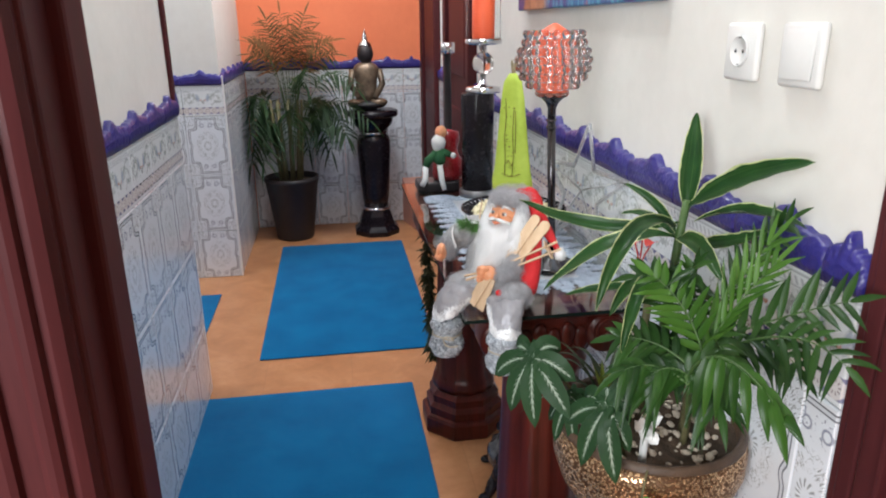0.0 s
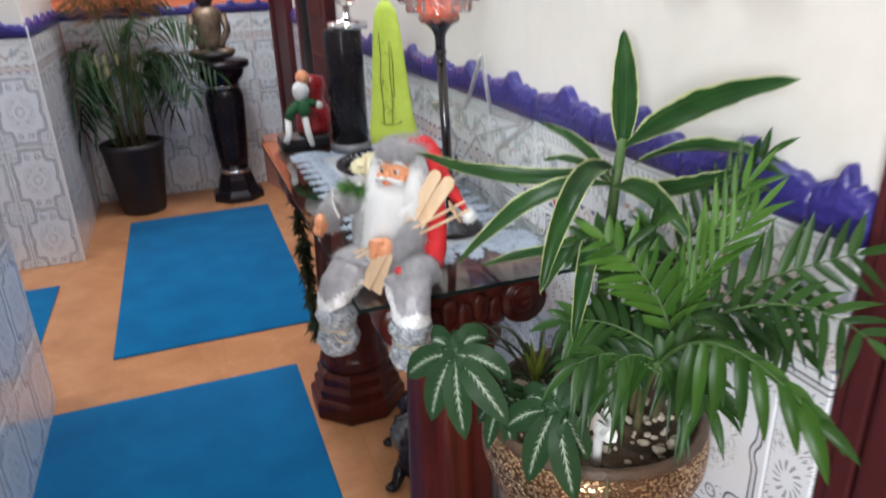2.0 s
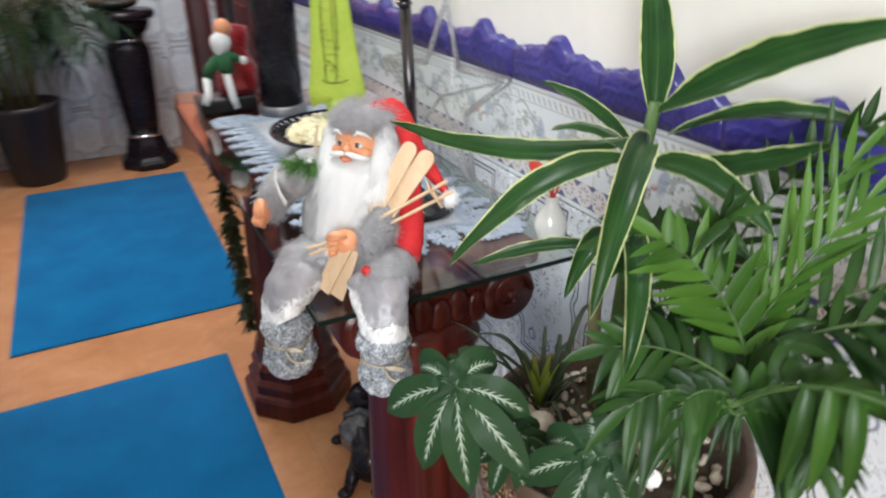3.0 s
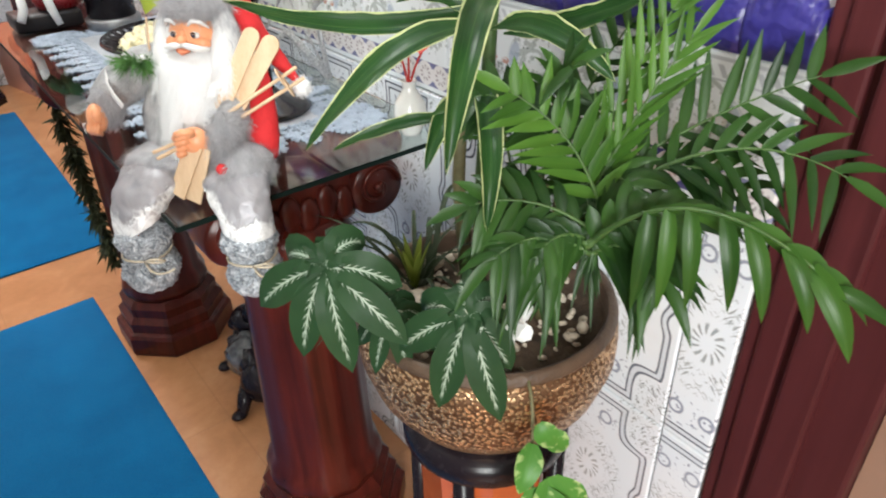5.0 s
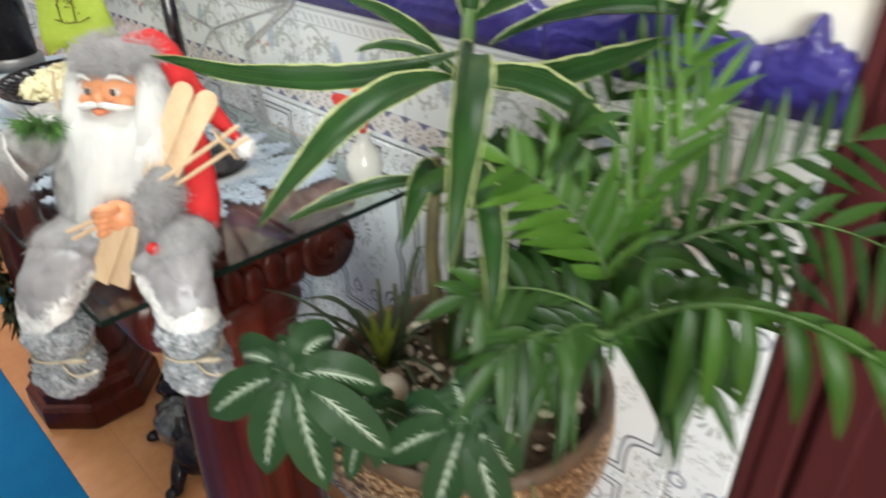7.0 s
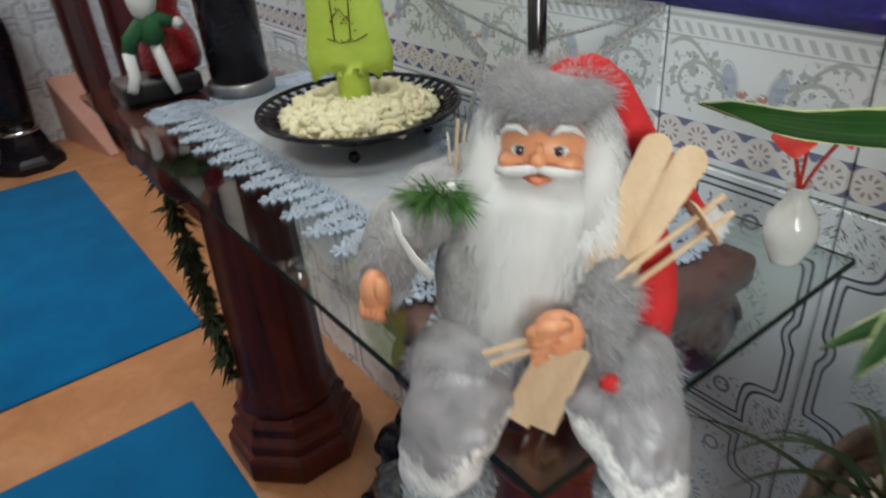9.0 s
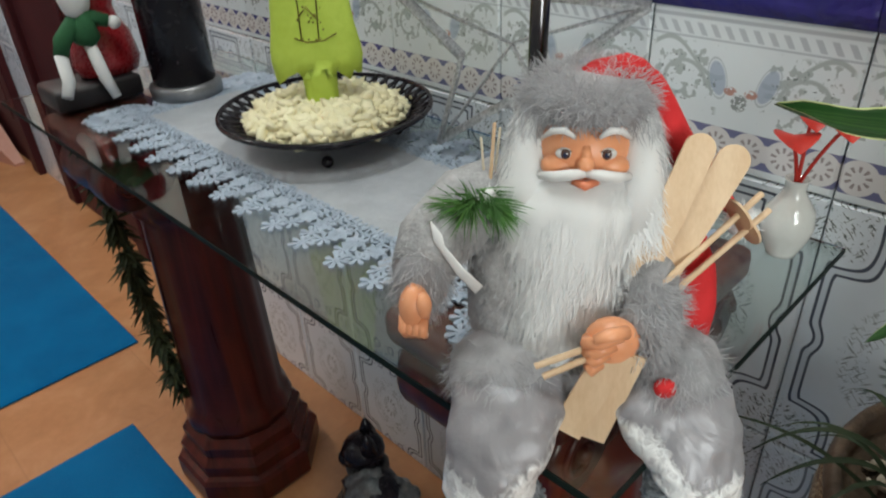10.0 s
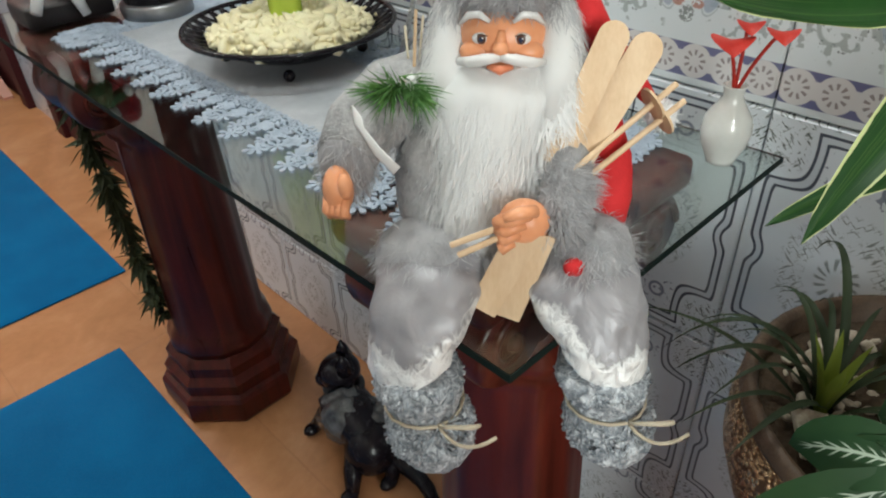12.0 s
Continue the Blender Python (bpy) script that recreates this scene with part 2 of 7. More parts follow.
def frieze_tile():
    """The top row, 0.2 by 0.15 m: a rope edge, scrolls with a tulip, and a row of small rosettes."""
    g = Nodes("frieze_tile", (0.8, 0.8, 0.8), 0.15, 0.0, 0.3)
    p, (x, y, z) = tile_base(g)
    ax = g.m("ABSOLUTE", x)

    def span(dx, dz):
        return g.m("SQRT", g.m("ADD", g.m("MULTIPLY", dx, dx), g.m("MULTIPLY", dz, dz)))

    # rosettes
    fx = g.m("SUBTRACT", g.m("FRACT", g.m("MULTIPLY", g.m("ADD", x, 0.1), 30.0)), 0.5)
    fx = g.m("DIVIDE", fx, 30.0)
    fz = g.m("ADD", z, 0.049)
    r = span(fx, fz)
    row = g.band(fz, -0.0166, 0.0166, 0.0005)
    ground = g.all("MULTIPLY", row, g.step(r, 0.0168, 0.0006), g.step(g.m("ABSOLUTE", fz), 0.0085, 0.0008))
    spokes = g.m("SINE", g.m("MULTIPLY", g.m("ARCTAN2", fz, fx), 9.0))
    spokes = g.m("MULTIPLY", g.step(spokes, 0.25, 0.15), g.band(r, 0.0058, 0.0112, 0.0006))
    # rope edge
    rope = g.m("SINE", g.m("ADD", g.m("MULTIPLY", x, 470.0), g.m("MULTIPLY", z, 300.0)))
    rope = g.m("MULTIPLY", g.step(rope, 0.2, 0.2), g.band(z, 0.051, 0.062, 0.001))
    edge = g.m("MAXIMUM", g.band(z, 0.0475, 0.0495, 0.0006), g.band(z, 0.0655, 0.0690, 0.0008))
    # scrolls and tulip
    dx, dz = g.m("SUBTRACT", ax, 0.062), g.m("SUBTRACT", z, 0.004)
    rs = span(dx, dz)
    ts = g.m("ARCTAN2", dz, dx)
    coil = g.m("SUBTRACT", rs, g.m("ADD", 0.016, g.m("MULTIPLY", ts, 0.0034)))
    scroll = g.m("MULTIPLY", g.band(coil, -0.0018, 0.0022, 0.0010), g.band(z, -0.026, 0.044, 0.002))
    arm = g.m("SUBTRACT", z, g.m("ADD", 0.030, g.m("MULTIPLY", g.m("SINE", g.m("MULTIPLY", ax, 62.0)), -0.016)))
    arm = g.m("MULTIPLY", g.band(arm, -0.0022, 0.0026, 0.001), g.band(ax, 0.018, 0.092, 0.003))
    wob = g.noise(p, 85.0, 2)
    near = g.band(g.m("ABSOLUTE", coil), 0.0, 0.011, 0.004)
    frill = g.m("MULTIPLY", g.step(g.m("ADD", wob, g.m("MULTIPLY", near, 0.07)), 0.60, 0.025), g.m("MULTIPLY", g.band(z, -0.024, 0.044, 0.003), g.band(ax, 0.022, 0.098, 0.003)))
    hair = g.noise(p, 210.0, 2)
    dark_leaf = g.m("MULTIPLY", g.step(hair, 0.63, 0.02), g.m("MULTIPLY", near, g.band(z, -0.024, 0.044, 0.003)))
    fruit = g.m("SUBTRACT", 1.0, g.step(span(g.m("SUBTRACT", ax, 0.010), g.m("MULTIPLY", g.m("SUBTRACT", z, 0.004), 1.5)), 0.0062, 0.0012))
    fruit = g.m("MULTIPLY", fruit, g.step(g.noise(p, 240.0, 1), 0.42, 0.05))
    rim = g.m("SUBTRACT", span(g.m("MULTIPLY", g.m("SUBTRACT", g.m("SUBTRACT", ax, 0.021), g.m("MULTIPLY", z, 0.22)), 2.0), g.m("SUBTRACT", z, 0.014)), 0.0185)
    rim = g.band(rim, -0.0007, 0.0013, 0.0006)
    tulip = span(g.m("MULTIPLY", g.m("SUBTRACT", g.m("SUBTRACT", ax, 0.021), g.m("MULTIPLY", z, 0.22)), 2.0), g.m("SUBTRACT", z, 0.014))
    tulip = g.m("SUBTRACT", 1.0, g.step(tulip, 0.016, 0.0015))
    core = g.m("SUBTRACT", 1.0, g.step(span(x, g.m("ADD", z, 0.006)), 0.008, 0.001))
    core = g.m("MULTIPLY", core, g.step(g.noise(p, 300.0, 1), 0.45, 0.05))
    c = (0.75, 0.785, 0.80)
    c = g.mix(row, c, (0.70, 0.655, 0.64))
    c = g.mix(g.m("MULTIPLY", g.m("MAXIMUM", g.m("MAXIMUM", scroll, arm), frill), 0.75), c, (0.27, 0.30, 0.28))
    c = g.mix(g.m("MULTIPLY", tulip, 0.8), c, (0.30, 0.36, 0.48))
    c = g.mix(g.m("MULTIPLY", rim, 0.6), c, (0.30, 0.34, 0.36))
    c = g.mix(g.m("MULTIPLY", dark_leaf, 0.85), c, (0.07, 0.08, 0.06))
    c = g.mix(g.m("MULTIPLY", core, 0.8), c, (0.08, 0.08, 0.06))
    c = g.mix(g.m("MULTIPLY", fruit, 0.9), c, (0.42, 0.12, 0.05))
    c = g.mix(g.m("MULTIPLY", g.m("MAXIMUM", rope, edge), 0.6), c, (0.28, 0.30, 0.34))
    c = g.mix(g.m("MULTIPLY", spokes, 0.8), c, (0.16, 0.08, 0.07))
    c = g.mix(ground, c, (0.07, 0.06, 0.20))
    return tile_finish(g, c, g.noise(p, 18.0, 3))


def cap_material():
    g = Nodes("purple_glaze", (0.035, 0.022, 0.17), 0.34, 0.0, 0.12)
    p = g.coords()
    x, y, z = g.xyz(p)
    wave = g.m("SINE", g.m("ADD", g.m("MULTIPLY", z, 330.0), g.m("MULTIPLY", g.noise(p, 26.0, 3), 22.0)))
    tone = g.noise(g.place(), 16.0, 4)
    c = g.ramp(tone, (0.3, (0.021, 0.017, 0.145)), (0.7, (0.040, 0.033, 0.225)))
    g.put("Base Color", c)
    g.bump(wave, 0.25, 0.003)
    return g.mat


MEDALLION = medallion_tile()
FRIEZE = frieze_tile()
PURPLE = cap_material()


# ---- mesh helpers ----
def part(name, bm, material, parent=None, label="", smooth=True):
    """Links a bmesh as one mesh object, under its thing."""
    mesh = bpy.data.meshes.new(name)
    bmesh.ops.recalc_face_normals(bm, faces=bm.faces)
    bm.to_mesh(mesh)
    bm.free()
    for one in material if isinstance(material, (list, tuple)) else [material]:
        mesh.materials.append(one)
    for face in mesh.polygons:
        face.use_smooth = smooth
    ob = new(name, mesh)
    if parent:
        ob.parent = parent
    if label:
        tagged(ob, label=label)
    return ob


def thing(name, place, label, category, group="", turn=0.0):
    ob = new(name)
    ob.empty_display_size = 0.05
    ob.matrix_world = pose(*place, 0, 0, turn)
    return tagged(ob, label=label, category=category, group=group)


def box(bm, low, high, bevel=0.0, m=None, mi=0):
    """A box between two corners, its edges rounded off."""
    c = [(a + b) / 2 for a, b in zip(low, high)]
    s = [abs(b - a) for a, b in zip(low, high)]
    made = bmesh.ops.create_cube(bm, size=1, matrix=(m or Matrix()) @ Matrix.LocRotScale(c, None, s))
    faces = {f for v in made["verts"] for f in v.link_faces}
    if bevel:
        edges = {e for v in made["verts"] for e in v.link_edges}
        out = bmesh.ops.bevel(bm, geom=list(edges), offset=bevel, segments=2, profile=0.5, affect="EDGES")
        faces = set(out["faces"]) | {f for f in faces if f.is_valid}
    for f in faces:
        f.material_index = mi


def lathe(bm, profile, segments=32, m=None, mi=0, squash=1.0, ripple=0.0, lobes=0):
    """Turns a profile of (radius, height) about z."""
    rings = []
    m = m or Matrix()
    for r, z in profile:
        ring = []
        for k in range(segments):
            a = 2 * math.pi * k / segments
            q = r * (1 + ripple * math.cos(lobes * a))
            ring.append(bm.verts.new(m @ Vector((q * math.cos(a), squash * q * math.sin(a), z))))
        rings.append(ring)
    for lower, upper in zip(rings, rings[1:]):
        for k in range(segments):
            f = bm.faces.new((lower[k], lower[(k + 1) % segments], upper[(k + 1) % segments], upper[k]))
            f.material_index = mi
    for ring in (rings[0], rings[-1]):
        if profile[0 if ring is rings[0] else -1][0] > 1e-5:
            bm.faces.new(ring).material_index = mi


def ball(bm, c, r, mi=0, rings=10, segments=16, m=None, rough=0.0):
    """An ellipsoid; r is one radius or three."""
    r = (r, r, r) if isinstance(r, (int, float)) else r
    made = bmesh.ops.create_uvsphere(bm, u_segments=segments, v_segments=rings, radius=1,
                                     matrix=Matrix.Translation(c) @ (m or Matrix()) @ Matrix.Diagonal((*r, 1)))
    for v in made["verts"]:
        if rough:
            v.co += (v.co - Vector(c)) * rough * noise.noise(v.co * 60)
        for f in v.link_faces:
            f.material_index = mi


def tube(bm, points, radius, mi=0, segments=8, flat=1.0):
    """A tube through points; radius is one number or one for each point."""
    points = [Vector(p) for p in points]
    radii = [radius] * len(points) if isinstance(radius, (int, float)) else radius
    rings = []
    side = None
    for i, p in enumerate(points):
        t = (points[min(i + 1, len(points) - 1)] - points[max(i - 1, 0)]).normalized()
        if side is None:
            side = t.orthogonal().normalized()
        side = (side - t * side.dot(t)).normalized()
        up = t.cross(side)
        rings.append([bm.verts.new(p + radii[i] * (math.cos(2 * math.pi * k / segments) * side + flat * math.sin(2 * math.pi * k / segments) * up)) for k in range(segments)])
    for a, b in zip(rings, rings[1:]):
        for k in range(segments):
            bm.faces.new((a[k], a[(k + 1) % segments], b[(k + 1) % segments], b[k])).material_index = mi
    bm.faces.new(rings[0]).material_index = mi
    bm.faces.new(rings[-1]).material_index = mi


def bezier(a, b, c, n):
    a, b, c = Vector(a), Vector(b), Vector(c)
    return [a * (1 - s) ** 2 + 2 * b * s * (1 - s) + c * s * s for s in (i / (n - 1) for i in range(n))]


def structure(name, bm, material, label, category="wall", smooth=False):
    return tagged(part(name, bm, material, smooth=smooth), label=label, category=category, kind="structure")


# ---- the large structure ----
RIGHT, LEFT, NICHE, FAR = 0.587, -0.515, -0.548, 4.836
TOP_R, TOP_L = 0.968, 1.008
TILE = 0.012

bm = bmesh.new()
box(bm, (-3.0, -2.2, -0.1), (3.0, 7.0, 0.0))
floor = structure("floor", bm, FLOOR, "glossy terracotta floor tiles with mottled glaze", "floor")

bm = bmesh.new()
box(bm, (-3.0, -2.2, 2.6), (3.0, 7.0, 2.7))
structure("ceiling", bm, CEILING, "plain white plaster ceiling", "ceiling")

bm = bmesh.new()
box(bm, (RIGHT + TILE, 0.93, 0), (RIGHT + TILE + 0.14, FAR, 2.6))
wall_right = structure("wall_right", bm, PLASTER, "cream plaster corridor wall above a tiled dado")

bm = bmesh.new()
box(bm, (LEFT - TILE - 0.14, 0.93, 0), (LEFT - TILE, 2.655, 2.6))
wall_left = structure("wall_left", bm, PLASTER, "cream plaster corridor wall above a tiled dado")

bm = bmesh.new()
box(bm, (-1.6, 3.897 + TILE, 0), (NICHE - TILE, FAR + 0.14, 2.6))
wall_niche = structure("wall_niche", bm, PLASTER, "cream plaster wall end with a tiled dado")

bm = bmesh.new()
box(bm, (NICHE - TILE, FAR + TILE, 0), (RIGHT + 0.16, FAR + 0.14, 2.6))
wall_far = structure("wall_far", bm, ORANGE, "bright orange painted wall above a tiled dado")

# side hall beyond the opening, and the room that the walk starts from
bm = bmesh.new()
box(bm, (-2.9, 0.95, 0), (-2.78, 5.0, 2.6))
box(bm, (-2.78, 0.95, 0), (LEFT - TILE - 0.16, 1.07, 2.6))
structure("wall_hall", bm, PLASTER, "plain cream wall of the side hall")
bm = bmesh.new()
box(bm, (-1.9, -2.1, 0), (-1.78, 0.81, 2.6))
box(bm, (-1.78, -2.1, 0), (0.62, -1.98, 2.6))
structure("wall_room", bm, BROWN_WALL, "plain brown walls of the room behind the doorway")
bm = bmesh.new()
box(bm, (-1.78, 0.835, 0), (-0.262, 0.915, 2.6))
box(bm, (0.612, -2.1, 0), (0.732, 0.799, 2.6))
box(bm, (0.632, 0.80, 0), (0.74, 0.925, 2.6))
box(bm, (-0.262, 0.835, 2.185), (0.630, 0.915, 2.6))
structure("wall_doorway", bm, BROWN_WALL, "brown painted wall round the doorway")


def door_frame():
    """The doorway that the camera goes through: two moulded posts and a head."""
    bm = bmesh.new()
    for x, s in ((-0.218, -1), (RIGHT, 1)):
        box(bm, (x, 0.80, 0), (x + s * 0.040, 0.93, 2.09), 0.004)
        if s < 0:
            box(bm, (x + s * 0.004, 0.782, 0), (x + s * 0.175, 0.834, 2.18), 0.012)
            for inset, wide in ((0.022, 0.020), (0.058, 0.040), (0.118, 0.024)):
                box(bm, (x + s * inset, 0.774, 0), (x + s * (inset + wide), 0.800, 2.13), 0.0075)
        box(bm, (x - s * 0.012, 0.845, 0), (x + s * 0.01, 0.880, 2.07), 0.004)
        box(bm, (x - s * 0.005, 0.888, 0), (x + s * 0.01, 0.915, 2.07), 0.004)
    box(bm, (-0.218, 0.80, 2.05), (RIGHT, 0.93, 2.09), 0.004)
    box(bm, (-0.399, 0.782, 2.09), (RIGHT + 0.115, 0.834, 2.18), 0.010)
    return structure("door_1", bm, JAMB_WOOD, "dark red mahogany door frame with rounded mouldings", "door frame")


door_frame()


def side_door(name, y0, y1):
    """A closed dark door in the corridor's right wall, with its raised frame."""
    bm = bmesh.new()
    box(bm, (RIGHT - 0.028, y0, 0), (RIGHT + 0.02, y0 + 0.075, 2.08), 0.005)
    box(bm, (RIGHT - 0.028, y1 - 0.075, 0), (RIGHT + 0.02, y1, 2.08), 0.005)
    box(bm, (RIGHT - 0.028, y0, 2.0), (RIGHT + 0.02, y1, 2.08), 0.005)
    frame_ob = structure(name, bm, JAMB_WOOD, "closed dark mahogany door in a raised frame", "door")
    leaf = bmesh.new()
    box(leaf, (RIGHT - 0.008, y0 + 0.075, 0.005), (RIGHT + 0.012, y1 - 0.075, 2.0), 0.003)
    for low, high in ((0.2, 0.9), (1.05, 1.85)):
        box(leaf, (RIGHT - 0.016, y0 + 0.15, low), (RIGHT - 0.004, y1 - 0.15, high), 0.006)
    part("door_leaf", leaf, JAMB_WOOD, frame_ob, smooth=False)
    return frame_ob


side_door("door_2", 3.22, 3.90)
side_door("door_3", 4.22, 4.83)

bm = bmesh.new()
box(bm, (LEFT - TILE - 0.15, 2.655, 0), (LEFT - TILE + 0.006, 2.675, 2.12), 0.003)
box(bm, (LEFT - TILE - 0.003, 2.628, TOP_L + 0.03), (LEFT - TILE + 0.012, 2.660, 2.12), 0.004)
structure("trim_opening", bm, JAMB_WOOD, "narrow dark wood edging of the wall's end", "trim")

bm = bmesh.new()
box(bm, (NICHE - 0.004, 3.893, 0), (NICHE + 0.004, 3.901, TOP_L + 0.045), 0.002)
structure("trim_corner", bm, WHITE_STRIP, "white plastic tile corner strip", "trim")

bm = bmesh.new()
v = [bm.verts.new(p) for p in ((0.42, FAR - 0.004, 0), (RIGHT - 0.03, FAR - 0.004, 0), (RIGHT - 0.03, 4.40, 0), (0.52, 4.40, 0),
                               (0.42, FAR - 0.004, 0.30), (RIGHT - 0.03, FAR - 0.004, 0.30), (RIGHT - 0.03, 4.40, 0.012), (0.52, 4.40, 0.012))]
for q in ((0, 1, 2, 3), (4, 5, 6, 7), (0, 4, 7, 3), (1, 5, 6, 2), (0, 1, 5, 4), (2, 3, 7, 6)):
    bm.faces.new([v[i] for i in q])
structure("ramp", bm, SALMON, "sloping salmon-coloured block in the corner", "ramp")


# ---- materials of the things ----
def plain(name, colour, rough=0.5, metal=0.0, coat=0.0, spec=0.5):
    return Nodes(name, colour, rough, metal, coat, spec).mat


def clear(name, colour, rough=0.0, ior=1.5):
    g = Nodes(name, colour, rough)
    g.put("Transmission Weight", 1.0)
    g.put("IOR", ior)
    return g.mat


GLASS = clear("greenish_glass", (0.70, 0.77, 0.735))
GLASS_EDGE = plain("glass_edge", (0.006, 0.014, 0.012), 0.55, spec=0.1)
CRYSTAL = clear("crystal", (0.72, 0.70, 0.69), 0.02, 1.60)
THIN_GLASS = clear("thin_glass", (0.97, 0.98, 0.98), 0.0, 1.03)
CHROME = shaded("chrome", (0.62, 0.62, 0.64), (0.75, 0.75, 0.77), 0.12, 12.0, metal=1.0)
DULL_STEEL = shaded("dull_steel", (0.22, 0.22, 0.23), (0.34, 0.34, 0.35), 0.42, 12.0, metal=0.9)
GUNMETAL = shaded("dark_chrome", (0.055, 0.052, 0.055), (0.12, 0.115, 0.12), 0.22, 12.0, metal=1.0)
BLACK = shaded("black_lacquer", (0.008, 0.006, 0.009), (0.014, 0.010, 0.014), 0.26, 9.0, coat=0.06, spec=0.25)
BLACK_MATT = shaded("black_plastic", (0.010, 0.008, 0.010), (0.022, 0.018, 0.020), 0.5, 9.0)
CANDLE = shaded("orange_red_wax", (0.80, 0.10, 0.035), (0.90, 0.15, 0.055), 0.45, 14.0)
WHITE_PLASTIC = shaded("white_plastic", (0.72, 0.72, 0.70), (0.77, 0.77, 0.75), 0.38, 6.0)
SOCKET_DARK = plain("socket_holes", (0.03, 0.03, 0.03), 0.6)
LACE = shaded("silver_lace", (0.32, 0.39, 0.49), (0.52, 0.60, 0.71), 0.5, 60.0, bump=0.5, bump_scale=700)
RUNNER = shaded("silver_runner_cloth", (0.40, 0.42, 0.46), (0.56, 0.58, 0.62), 0.42, 16.0, bump=0.5, bump_scale=520)
LIME = shaded("lime_green_felt", (0.40, 0.54, 0.05), (0.54, 0.68, 0.10), 0.7, 9.0, bump=0.25, bump_scale=160)
FLAKES = shaded("cream_flakes", (0.76, 0.68, 0.42), (0.88, 0.82, 0.58), 0.6, 40.0)
GOLD_LINE = shaded("tarnished_gilding", (0.05, 0.04, 0.01), (0.30, 0.24, 0.06), 0.35, 90.0, metal=0.7)
CERAMIC = shaded("white_ceramic", (0.72, 0.72, 0.68), (0.80, 0.80, 0.77), 0.12, 20.0, coat=0.5)
RED_PETAL = shaded("red_petal", (0.42, 0.018, 0.012), (0.60, 0.035, 0.02), 0.45, 40.0)
GLITTER = shaded("silver_glitter", (0.32, 0.33, 0.35), (0.85, 0.86, 0.88), 0.3, 260.0, metal=0.9, bump=1.0, bump_scale=900)
SOIL = shaded("potting_soil", (0.032, 0.020, 0.012), (0.098, 0.062, 0.037), 0.95, 30.0, bump=1.0, bump_scale=160)
PEBBLE = shaded("pale_pebble", (0.30, 0.23, 0.16), (0.62, 0.55, 0.45), 0.6, 30.0)
ORANGE_CERAMIC = shaded("orange_ceramic", (0.42, 0.085, 0.025), (0.58, 0.14, 0.045), 0.25, 6.0, coat=0.4)
DRY_STALK = shaded("dry_stalk", (0.22, 0.17, 0.09), (0.40, 0.33, 0.20), 0.8, 40.0)
STEM = shaded("palm_stem", (0.08, 0.075, 0.03), (0.17, 0.15, 0.07), 0.6, 30.0)
PALM_STALK = shaded("green_stalk", (0.035, 0.085, 0.02), (0.08, 0.15, 0.04), 0.5, 40.0)
PINE = shaded("pine_needles", (0.03, 0.11, 0.02), (0.13, 0.30, 0.07), 0.6, 60.0)
GARLAND = shaded("dark_garland", (0.014, 0.020, 0.006), (0.058, 0.070, 0.024), 0.7, 60.0)
STRING = shaded("jute_string", (0.45, 0.38, 0.28), (0.62, 0.55, 0.43), 0.85, 90.0)


def bronze_material():
    g = Nodes("hammered_bronze", (0.2, 0.11, 0.05), 0.35, 0.75)
    p = g.coords()
    d = g.voronoi(p, 215.0)
    dots = g.m("SUBTRACT", 1.0, g.step(d, 0.50, 0.13))
    tone = g.noise(p, 9.0, 4)
    ground = g.ramp(tone, (0.3, (0.11, 0.055, 0.028)), (0.7, (0.19, 0.10, 0.052)))
    g.put("Base Color", g.mix(dots, ground, (0.62, 0.40, 0.22)))
    g.put("Roughness", g.m("SUBTRACT", 0.46, g.m("MULTIPLY", dots, 0.20)))
    g.bump(dots, 0.8, 0.004)
    return g.mat


